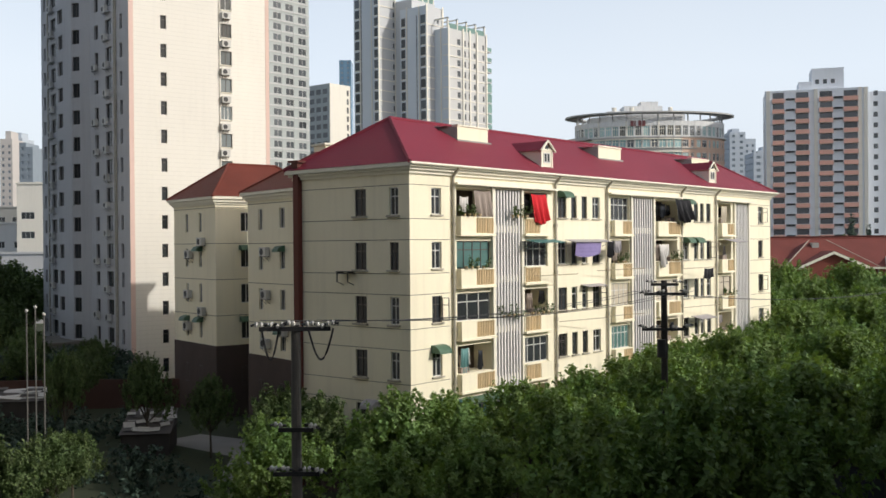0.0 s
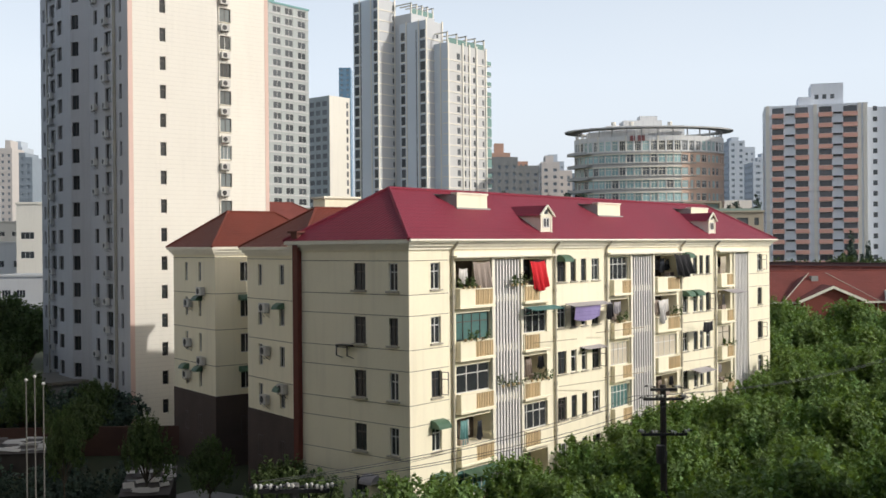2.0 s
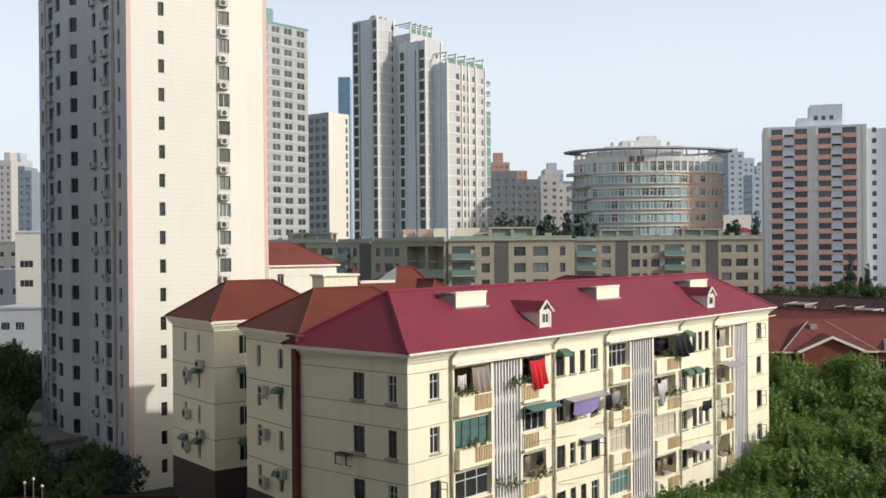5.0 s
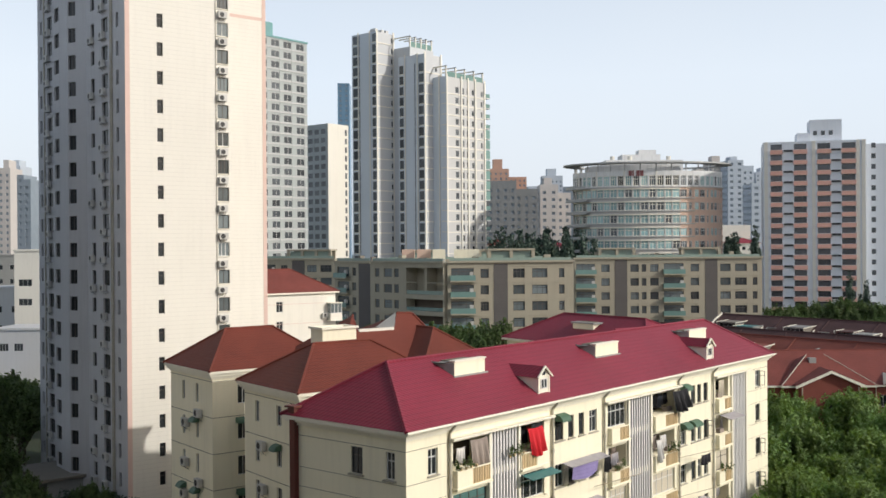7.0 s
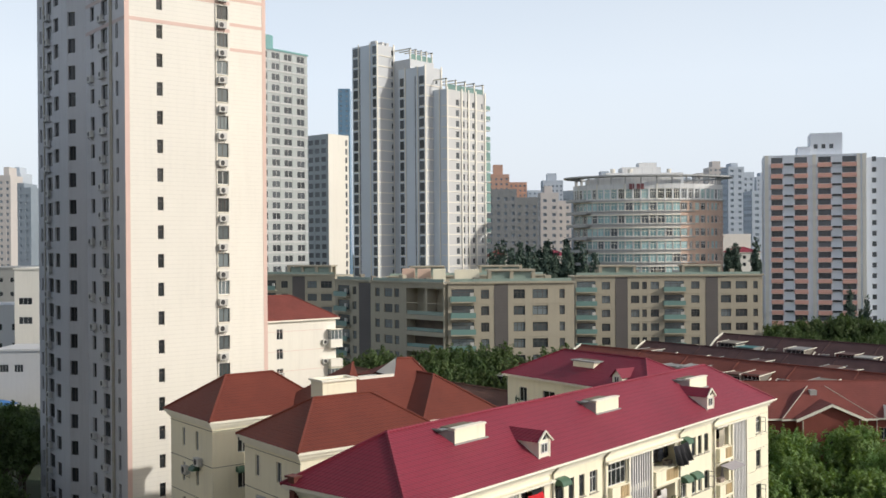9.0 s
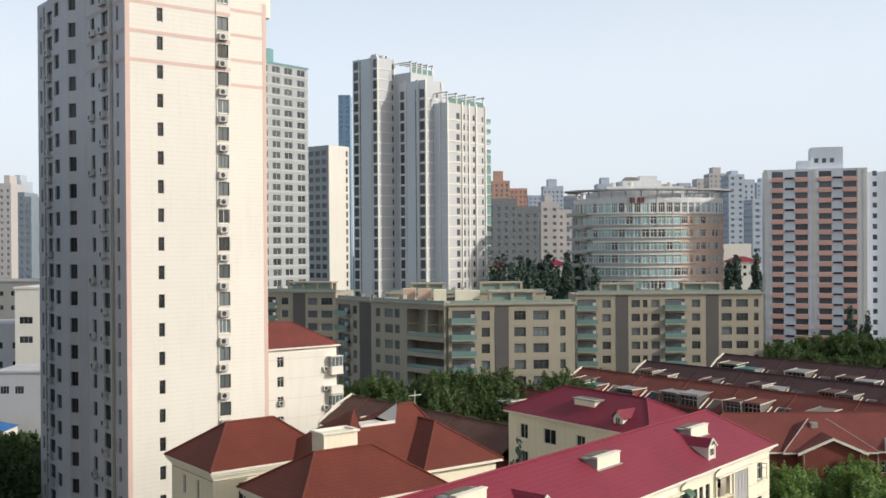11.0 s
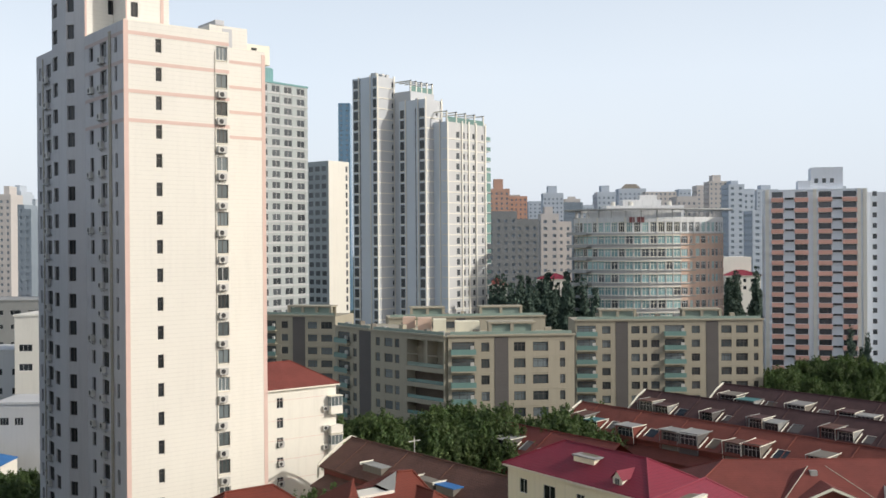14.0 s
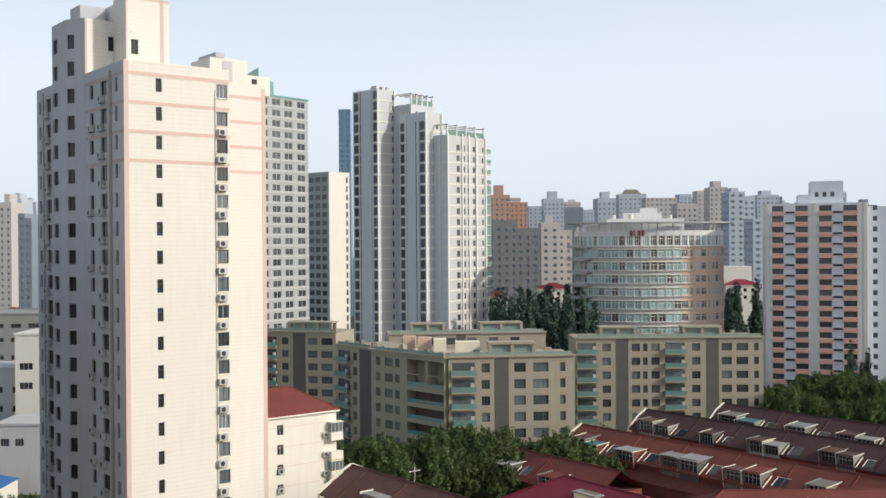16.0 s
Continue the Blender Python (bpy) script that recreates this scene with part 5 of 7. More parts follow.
# red brick villa, askew, with a front gable
villa = tiled_house("brick_house", "red brick house with red tiled roof and gable", -9, 26, 0, 13, 10.2, 13.7, OLD_TILE, RED_BRICK, 0,
                    at=pose(*site(37.0, 119), 0, 0, 0, ASKEW), south=[(9.4, 1.0, 1.4), (23.5, 1.0, 1.4), (30, 1.4, 1.4)], floors=3, step=2.9, cols=2)
s = Shape()
g0, g1, gp, ge = 4.2, 11.2, 12.0, 10.55
s.poly([(g0, -1.6, 0), (g1, -1.6, 0), (g1, -1.6, ge), ((g0 + g1) / 2, -1.6, gp), (g0, -1.6, ge)])
s.poly([(g0, 0, 0), (g0, -1.6, 0), (g0, -1.6, ge), (g0, 0, ge)])
s.poly([(g1, -1.6, 0), (g1, 0, 0), (g1, 0, ge), (g1, -1.6, ge)])
part("gable_wall", s, RED_BRICK, villa)
s = Shape()
gm = (g0 + g1) / 2
for sx, ex in ((-1, g0 - 0.5), (1, g1 + 0.5)):
    q = [(gm, -2.0, gp + 0.25), (ex, -2.0, ge - 0.05), (ex, 1.5, ge - 0.05), (gm, 3.2, gp + 0.25)]
    s.poly(q if sx > 0 else q[::-1])
part("gable_roof", s, OLD_TILE, villa)
s = Shape()
wing = hip_roof(s, 2.3, 13.4, -1.0, 8.0, 10.35, 13.5, None, 0, 1)
part("wing_roof", s, [OLD_TILE, CREAM_TRIM], villa)
for i in (0, 1):
    s = Shape()
    s.tube(wing[i], wing[2][i], 0.06, n=5)
    part("hip_cap", s, PIPE_GREY, villa, "pale mortar line along the hip")
for ex in (g0 - 0.55, g1 + 0.55):
    s = Shape()
    a, b = Vector((gm, 0, gp + 0.2)), Vector((ex, 0, ge - 0.1))
    d = Vector((0, 0, 0.32))
    s.poly([a + Vector((0, -2.05, 0)), b + Vector((0, -2.05, 0)), b + Vector((0, -2.05, 0)) - d, a + Vector((0, -2.05, 0)) - d])
    s.poly([a + Vector((0, -1.95, 0)) - d, b + Vector((0, -1.95, 0)) - d, b + Vector((0, -1.95, 0)), a + Vector((0, -1.95, 0))])
    s.poly([a + Vector((0, -2.05, 0)) - d, b + Vector((0, -2.05, 0)) - d, b + Vector((0, -1.95, 0)) - d, a + Vector((0, -1.95, 0)) - d])
    part("bargeboard", s, CREAM_TRIM, villa)
for x in (g0 + 0.25, g1 - 0.25, 13.6, 15.2, -3.0):
    s = Shape()
    yy = -1.7 if g0 < x < g1 else -0.1
    s.tube((x, yy, 0.5), (x, yy, ge - 0.3), 0.07, n=6)
    part("drain_pipe", s, PIPE_GREY, villa)
fr, gl = window_mesh(1.2, 1.6, 2, 2, 0.06, FRAME_D, GLASS)
o = part("window", fr, [], villa, at=pose(gm, -1.68, 7.2))
part("pane", gl, [], o)
s = Shape()
s.box(gm - 1.0, gm - 0.2, 2.2, 2.9, 12.5, 13.2)
part("roof_vent", s, STONE_RAIL, villa)
for x in (-5.5, 14.5, 18.5):
    s = Shape()
    s.poly([(x, -0.6, 10.4), (x + 1.5, -0.6, 10.4), (x + 0.75, -0.6, 11.3)])
    s.poly([(x - 0.2, -0.7, 10.3), (x + 0.75, -0.7, 11.5), (x + 0.75, 2.2, 11.5), (x - 0.2, 1.0, 10.3)])
    s.poly([(x + 0.75, -0.7, 11.5), (x + 1.7, -0.7, 10.3), (x + 1.7, 1.0, 10.3), (x + 0.75, 2.2, 11.5)])
    part("eaves_dormer", s, [CREAM_TRIM], villa)

# terrace rows
ROW_TURN = -101.0
row_rng = random.Random(8)


def terrace_row(rx, ry, ln, ridge, tm, label, dormers=True):
    r = thing("terrace_row", label, "building", at=pose(rx, ry, 0, 0, 0, ROW_TURN), group="terrace rows")
    e, half = ridge - 3.1, 5.2
    s = Shape()
    s.box(0.3, ln, -4.6, 4.6, 0, e)
    part("wall", s, RED_BRICK, r)
    s = Shape()
    for sg in (1, -1):
        pts = [(0, 0, ridge), (0, sg * half, e), (ln, sg * half, e), (ln, 0, ridge)]
        s.poly(pts if sg < 0 else pts[::-1])
        low = [(p[0], p[1], p[2] - 0.18) for p in pts]
        s.poly(low[::-1] if sg < 0 else low)
        s.poly([pts[0], low[0], low[1], pts[1]])
        s.poly([pts[1], low[1], low[2], pts[2]])
    part("roof", s, tm, r)
    s = Shape()
    s.poly([(0.25, -4.6, e), (0.25, 4.6, e), (0.25, 0, ridge - 0.15)])
    part("gable", s, CREAM, r)
    s = Shape()
    s.tube((0, 0, ridge + 0.06), (ln, 0, ridge + 0.06), 0.12, n=6)
    for q in range(int(ln / 9)):
        s.tube((4 + 9 * q, -0.1, ridge), (4 + 9 * q, -5.2, e + 0.08), 0.07, n=5)
    part("ridge_cap", s, tm, r)
    # gable verges, bent like a drawn-in roof edge
    for sg in (1, -1):
        s = Shape()
        pts = [Vector((-0.1, 0, ridge + 0.12)), Vector((-0.1, sg * 2.2, ridge - 0.85)), Vector((-0.1, sg * half, e + 0.05)), Vector((-0.1, sg * (half + 0.1), e - 1.6))]
        for p, q in zip(pts, pts[1:]):
            s.tube(p, q, 0.17, n=6)
        part("verge", s, CREAM_TRIM, r, "white plastered verge")
    # lower lean-to roof under the eaves
    s = Shape()
    s.poly([(1.0, -4.6, e - 1.0), (1.0, -7.2, e - 2.1), (ln, -7.2, e - 2.1), (ln, -4.6, e - 1.0)])
    s.poly([(1.0, -7.2, e - 2.1), (1.0, -7.2, e - 2.3), (ln, -7.2, e - 2.3), (ln, -7.2, e - 2.1)])
    s.box(1.2, ln, -7.0, -4.62, 0, e - 2.3)
    part("lean_to_roof", s, tm, r)
    if dormers:
        x, k = 2.5, 0
        while x < ln - 8:
            w = row_rng.uniform(2.4, 3.8)
            for j in range(1 + (k % 3 != 1)):
                x0 = x + j * (w + 0.15)
                zt = ridge - 1.2 + row_rng.uniform(-0.35, 0.3)
                s = Shape()
                yf = -4.9 - row_rng.uniform(-0.3, 0.5)
                s.wall((x0, yf), (x0 + w, yf), e - 1.1, zt - 0.1, [(0.15, w - 0.15, e - 0.1, zt - 0.3, 0.2)])
                s.poly([(x0, yf, e - 1.1), (x0, yf, zt - 0.1), (x0, -1.9, zt - 0.1), (x0, -4.4, e - 1.1)])
                s.poly([(x0 + w, yf, e - 1.1), (x0 + w, -4.4, e - 1.1), (x0 + w, -1.9, zt - 0.1), (x0 + w, yf, zt - 0.1)])
                d = part("roof_dormer", s, row_rng.choice([BEIGE_D, BEIGE_D, STRIP_GREY, RED_BRICK, STONE_RAIL]), r, "patched loft dormer")
                fr, _ = window_mesh(w - 0.3, zt - 0.2 - e, 4, 2, 0.06, row_rng.choice([STONE_RAIL, FRAME_W, AC_WHITE]), GLASS, True)
                part("window", fr, [], d, at=pose(x0 + w / 2, yf + 0.12, e - 0.1))
                s = Shape()
                lean = row_rng.uniform(-0.25, 0.1)
                s.poly([(x0 - 0.1, yf - 0.35, zt + lean - 0.02), (x0 + w + 0.1, yf - 0.35, zt + lean - 0.02), (x0 + w + 0.1, -1.6, zt + 0.02), (x0 - 0.1, -1.6, zt + 0.02)])
                s.poly([(x0 - 0.1, yf - 0.35, zt + lean - 0.12), (x0 - 0.1, -1.6, zt - 0.08), (x0 + w + 0.1, -1.6, zt - 0.08), (x0 + w + 0.1, yf - 0.35, zt + lean - 0.12)])
                s.poly([(x0 - 0.1, yf - 0.35, zt + lean - 0.12), (x0 + w + 0.1, yf - 0.35, zt + lean - 0.12), (x0 + w + 0.1, yf - 0.35, zt + lean - 0.02), (x0 - 0.1, yf - 0.35, zt + lean - 0.02)])
                part("lid", s, row_rng.choice([STONE_RAIL, STONE_RAIL, BEIGE_D, WORN_TILE, tm, tm, AWN_TEAL, CONCRETE]), d)
                for kx in (x0 - 0.2, x0 + w + 0.1):
                    s = Shape()
                    s.tube((kx + 0.05, yf - 0.5, zt + lean - 0.05), (kx + 0.05, -1.5, zt + 0.06), 0.075, n=5)
                    s.tube((kx + 0.05, yf - 0.45, zt + lean - 0.05), (kx + 0.05, yf - 0.1, e - 0.9), 0.05, n=5)
                    part("kerb", s, row_rng.choice([CREAM_TRIM, CREAM_TRIM, STONE_RAIL]), d)
            x += w * (1 + (k % 3 != 1)) + 0.6
            s = Shape()
            a, b = Vector((x, -3.0, e + 1.45)), Vector((x, -5.2, e + 0.2))
            s.tube(a, b, 0.11, n=5)
            part("party_wall_end", s, CREAM_TRIM, r)
            gap = row_rng.uniform(2.6, 7.4)
            # flat dark patch painted for the shade of a roof recess
            if gap > 3.2:
                u0, u1 = x + 0.9, x + 0.9 + row_rng.uniform(1.2, 2.0)
                ya, yb = -row_rng.uniform(4.3, 4.9), -row_rng.uniform(2.6, 3.4)
                za, zb = ridge + 3.1 / 5.2 * ya + 0.05, ridge + 3.1 / 5.2 * yb + 0.05
                s = Shape()
                s.poly([(u0, ya, za), (u1, ya, za), (u1, yb, zb), (u0, yb, zb)])
                dark_patch = part("skylight", s, row_rng.choice([GLASS, STRIP_GREY, INNER]), r)
                s = Shape()
                s.tube((u0, ya - 0.15, za + 0.02), (u0, yb + 0.1, zb + 0.05), 0.07, n=5)
                s.tube((u0, yb + 0.08, zb + 0.05), (u1, yb + 0.08, zb + 0.05), 0.05, n=5)
                part("rim", s, row_rng.choice([CREAM_TRIM, STONE_RAIL]), dark_patch)
            x += gap
            k += 1
    return r


terrace_row(145.6, 91.6, 90, 13.9, ROW_RED, "terrace of old brick houses with long red tiled roof")
terrace_row(176.5, 96.5, 95, 11.9, DARK_TILE, "terrace of old brick houses with dark tiled roof")
terrace_row(182.2, 83.2, 95, 13.6, DARK_TILE, "terrace of old brick houses with dark tiled roof and lofts")
terrace_row(130.0, 98.0, 26, 12.3, OLD_TILE, "short brick terrace end with red tiled roof")
old_row = terrace_row(98.3, 98.3, 34, 14.3, WORN_TILE, "old brick terrace with worn brown tiled roof", False)
for x0, w, m in ((8.5, 4.2, STONE_RAIL), (19, 4.0, BEIGE_D), (23.2, 3.4, BLUE_SHEET)):
    s = Shape()
    s.box(x0, x0 + w, -4.2, -1.6, 12.7, 12.8)
    d = part("loft_roof", s, m, old_row, "patched loft roof")
    s = Shape()
    s.box(x0 + 0.1, x0 + w - 0.1, -4.1, -1.8, 11.4, 12.7)
    part("loft_wall", s, BEIGE_D, d)
    s = Shape()
    s.box(x0 - 0.16, x0 - 0.02, -4.4, -1.3, 12.6, 12.95)
    part("kerb", s, CREAM_TRIM, d)
s = Shape()
s.tube((14, 0, 13.4), (14, 0, 15.6), 0.05, n=6)
s.box(13.96, 14.04, -0.9, 0.9, 15.0, 15.1)
thing("roof_aerial", "white cross-shaped aerial on a ridge", "aerial", at=pose(98.3, 98.3, 0.8, 0, 0, ROW_TURN), shape=s, mats=AC_WHITE)

# ---- unseen blocks added on the camera's side to cast shade and cut sky light ----
s = Shape()
s.box(13.5, 46, -16, 2.2, 0, 20.5)
thing("neighbour_block", "unseen grey block added to shade the near trees", "building", shape=s, mats=PLAIN)
s = Shape()
s.box(46.2, 110, -16, 2.2, 0, 14.0)
thing("neighbour_block", "unseen low grey block added to shade the street", "building", shape=s, mats=PLAIN)
# bulk behind the lift, out of view, holds back sky light
s = Shape()
s.prism([site(-32, -3), site(-32, -22), site(14, -22), site(14, -3)][::-1], 0, 62)
thing("lift_tower_block", "unseen grey tall block behind the lift, cuts sky light", "building", shape=s, mats=PLAIN)

# added out of view to dim the west-facing walls
s = Shape()
s.prism([site(-84, -30), site(-46, -30), site(-46, 88), site(-84, 88)], 0, 48)
thing("neighbour_block", "unseen grey block added to cut western sky light", "building", shape=s, mats=PLAIN)

# balcony bands of the salmon tower
bx, by = site(88.0, 278)
ex, ey = site(113.2, 271)
turn = math.degrees(math.atan2(ey - by, ex - bx))
for u, w in ((3.4, 3.1), (9.55, 3.5), (15.55, 3.5), (21.75, 3.6)):
    me = Shape()
    me.box(-w / 2, w / 2, -0.5, -0.003, 0, 1.15)
    me = me.mesh("balcony", SALMON)
    for z in lv_band:
        q = Vector((bx, by)) + (Vector((ex, ey)) - Vector((bx, by))).normalized() * u
        part("balcony", me, [], banded, at=pose(q.x, q.y, z - 1.98, 0, 0, turn))
for u in (6.45, 18.6):
    me = Shape()
    me.box(-1.15, 1.15, -0.3, -0.003, 0, 0.5)
    me = me.mesh("service_balcony", DARK_METAL)
    for z in lv_band:
        q = Vector((bx, by)) + (Vector((ex, ey)) - Vector((bx, by))).normalized() * u
        part("service_balcony", me, [], banded, at=pose(q.x, q.y, z - 1.3, 0, 0, turn))
u = (Vector((ex, ey)) - Vector((bx, by))).normalized()
n = Vector((-u.y, u.x))
for a, b, c, d, z in ((12.2, 20.4, 3, 12, 60.4), (8.8, 12.1, 2, 10, 56.8)):
    o = Vector((bx, by))
    s = Shape()
    s.prism([tuple(o + u * a + n * c), tuple(o + u * b + n * c), tuple(o + u * b + n * d), tuple(o + u * a + n * d)], 54.3, z)
    part("roof_house", s, BLUE_WHITE, banded)
for a in (13.6, 15.6, 17.6):
    o = Vector((bx, by)) + u * a + n * 2.9
    fr, _ = window_mesh(1.0, 1.2, 1, 1, 0.08, FRAME_D, GLASS_FAR, True)
    part("window", fr, [], banded, at=pose(o.x, o.y, 56.2, 0, 0, turn))
for a in (0.3, 12.5, 23.6, 25.0):
    o = Vector((bx, by))
    s = Shape()
    s.prism([tuple(o + u * a - n * 0.25), tuple(o + u * (a + 0.9) - n * 0.25), tuple(o + u * (a + 0.9)), tuple(o + u * a)], 0, 54.4)
    part("pilaster", s, WHITE_C, banded)


# ---- air conditioners ----
def air_conditioner(at):
    t = thing("air_conditioner", "aged white air conditioner unit on a wall bracket", "air conditioner", at=at, group="wall air conditioners")
    s = Shape()
    s.box(-0.46, 0.46, -0.42, -0.08, 0, 0.64)
    part("body", s, AC_WHITE, t)
    s = Shape()
    s.tube((-0.1, -0.422, 0.32), (-0.1, -0.44, 0.32), 0.25, 0.23, 12)
    part("fan_grille", s, DARK_METAL, t)
    for x in (-0.3, 0.3):
        s = Shape()
        s.box(x - 0.02, x + 0.02, -0.45, 0.0, -0.04, -0.002)
        s.tube((x, -0.4, -0.02), (x, 0, -0.35), 0.015, n=4)
        part("bracket", s, DARK_METAL, t)
    return t


ac = None
ac_rng = random.Random(3)


def hang_on(grid, x, y, z, turn):
    global ac
    m = grid @ pose(x, y, z, 0, 0, turn)
    if ac is None:
        ac = air_conditioner(m)
    else:
        copy_thing(ac, m)


for k, z in enumerate(LV):
    if k > 1:
        hang_on(TOWER_AT, 9.75 + ac_rng.uniform(-0.12, 0.12), 0, z + 1.02 + ac_rng.uniform(-0.08, 0.08), 0)
    hang_on(TOWER_AT, 0, 5.4 + ac_rng.uniform(-0.2, 0.25), z - 1.3, -90)
    if ac_rng.random() < 0.35:
        hang_on(TOWER_AT, 0, 8.3 + ac_rng.uniform(-0.2, 0.2), z - 1.35 + ac_rng.uniform(-0.2, 0.2), -90)
    if ac_rng.random() < 0.9:
        hang_on(TOWER_AT, -0.4, 20.7 + ac_rng.uniform(-0.25, 0.25), z - 1.3, -90)
for y, z in ((2.2, 13.4), (2.2, 7.9), (4.6, 12.4), (5.0, 6.6), (4.8, 9.2)):
    hang_on(HOUSE_C, 0, y, z, -90)
for y, z in ((5.2, 12.6), (5.1, 9.6), (5.2, 6.2), (2.6, 7.2)):
    hang_on(HOUSE_B, 0, y, z, -90)
for x, z in ((90.9, 7.0), (90.9, 9.8), (90.9, 12.5), (90.9, 4.3)):
    hang_on(HOUSE_W, x, 103.5, z, 0)
hang_on(pose(0, 0, 0), 38.55, 38.0, 3.6, -90)
for y, k, m in ((2.8, 1, AWN_GREEN), (5.4, 3, AWN_GREEN), (2.8, 3, AWN_GREEN)):
    awning(house_c, -0.01, y, 17.1 - 0.9 - 2.81 * k, 0.9, -90, m)
for k in (1, 3):
    awning(house_c, 2.6, -0.01, 17.1 - 0.85 - 2.81 * k, 1.3, 0, AWN_GREEN)
for k in (0, 2):
    awning(house_b, -0.01, 3.0, 17.05 - 0.9 - 2.81 * (k + 1), 0.8, -90, AWN_GREEN)
awning(main_block, 38.54, 37.2, tops[4] + 0.25, 0.9, -90, AWN_GREY)
for h, y in ((house_b, 3.0), (house_b, 6.2), (house_c, 2.8), (house_c, 5.4)):
    put_window(h, -0.05, y, 2.4, -90, 0.75, 1.5, cols=2, frame_mat=FRAME_D)
put_window(house_c, 2.6, -0.05, 2.4, 0, 1.0, 1.5, cols=2, frame_mat=FRAME_D)
# storey joints of the cream houses
for h, y1, zt in ((house_b, 8.2, 17.05), (house_c, 8.0, 17.1)):
    for k in range(4):
        s = Shape()
        s.box(-0.02, 0.01, 0, y1, zt - 0.75 - 2.81 * k, zt - 0.71 - 2.81 * k)
        part("joint", s, GROOVE, h)
for k in range(4):
    s = Shape()
    s.box(0, 10.3, -0.02, 0.01, 17.1 - 0.75 - 2.81 * k, 17.1 - 0.71 - 2.81 * k)
    part("joint", s, GROOVE, house_c)
for h, x1, y1, z in ((house_b, 11.5, 8.2, 17.05), (house_c, 10.4, 8.0, 17.1)):
    s = Shape()
    for d, z0, z1 in ((0.12, z - 0.5, z - 0.32), (0.28, z - 0.32, z - 0.12)):
        s.box(-d, x1 + d, -d, y1 + d, z0, z1)
    part("cornice", s, CREAM_TRIM, h, "stepped white cornice")


# ---- far city ----
def far_tower(px, ahead, width, deep, height, material, label, step=3.0, bay=2.7, turn=ASKEW, crown=0, glass=None):
    """A distant block: walls with sunk windows on its two seen sides, a roof house on top."""
    t = thing("far_tower", label, "building", at=pose(*site(px * ahead, ahead), 0, 0, 0, turn), group="distant towers")
    s = Shape()
    nf = int(height / step)
    for p0, p1 in (((0, 0), (width, 0)), ((0, deep), (0, 0))):
        ln = width if p0 == (0, 0) else deep
        nb = max(1, int(ln / bay))
        g = ln / nb
        s.wall(p0, p1, 0, height, [(i * g + g * 0.28, i * g + g * 0.68, k * step + 1.0, k * step + 2.3, 0.35, 1) for i in range(nb) for k in range(max(0, nf - 16), nf)])
    s.wall((width, 0), (width, deep), 0, height), s.wall((width, deep), (0, deep), 0, height)
    s.poly([(0, 0, height), (width, 0, height), (width, deep, height), (0, deep, height)])
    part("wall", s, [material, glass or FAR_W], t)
    if crown:
        s = Shape()
        s.box(width * 0.25, width * 0.7, deep * 0.2, deep * 0.8, height - 0.05, height + crown)
        part("roof_house", s, material, t)
    return t


def tops_at(y, ahead):
    return 44.1 + (431 - y) / 1803 * ahead


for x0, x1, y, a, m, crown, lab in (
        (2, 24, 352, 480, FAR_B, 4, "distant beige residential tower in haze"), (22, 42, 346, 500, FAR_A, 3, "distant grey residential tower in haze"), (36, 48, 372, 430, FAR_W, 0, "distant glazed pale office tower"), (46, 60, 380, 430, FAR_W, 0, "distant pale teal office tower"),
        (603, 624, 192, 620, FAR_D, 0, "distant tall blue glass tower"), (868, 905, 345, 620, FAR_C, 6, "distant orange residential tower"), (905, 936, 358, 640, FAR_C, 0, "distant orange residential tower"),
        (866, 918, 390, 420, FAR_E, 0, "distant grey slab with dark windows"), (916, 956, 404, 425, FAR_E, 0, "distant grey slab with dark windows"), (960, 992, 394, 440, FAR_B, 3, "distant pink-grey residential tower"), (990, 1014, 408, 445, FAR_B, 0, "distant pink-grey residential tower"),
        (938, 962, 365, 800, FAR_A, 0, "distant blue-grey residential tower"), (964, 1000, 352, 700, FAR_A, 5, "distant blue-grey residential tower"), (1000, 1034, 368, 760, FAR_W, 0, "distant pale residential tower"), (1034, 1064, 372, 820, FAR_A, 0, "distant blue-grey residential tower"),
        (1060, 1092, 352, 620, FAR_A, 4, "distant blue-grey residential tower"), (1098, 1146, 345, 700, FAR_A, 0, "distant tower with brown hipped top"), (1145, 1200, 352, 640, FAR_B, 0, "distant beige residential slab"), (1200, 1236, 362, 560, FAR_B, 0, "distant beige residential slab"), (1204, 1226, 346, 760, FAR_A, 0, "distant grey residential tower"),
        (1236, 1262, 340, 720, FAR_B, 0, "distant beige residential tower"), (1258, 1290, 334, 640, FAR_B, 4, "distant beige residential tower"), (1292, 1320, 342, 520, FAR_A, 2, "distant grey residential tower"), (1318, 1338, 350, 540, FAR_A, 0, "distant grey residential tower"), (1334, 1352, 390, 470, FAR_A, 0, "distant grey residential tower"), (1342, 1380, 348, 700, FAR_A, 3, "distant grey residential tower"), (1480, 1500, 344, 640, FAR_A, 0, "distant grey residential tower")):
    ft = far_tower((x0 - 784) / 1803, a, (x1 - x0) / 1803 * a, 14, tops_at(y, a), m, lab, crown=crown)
    if "hipped top" in lab:
        w, z = (x1 - x0) / 1803 * a, tops_at(y, a)
        sh = Shape()
        hip_roof(sh, 3, w - 3, 3, 11, z + 0.3, z + 3.4, 2.5, 0, 0)
        part("hipped_top", sh, BEIGE_D, ft)
far_rng = random.Random(17)
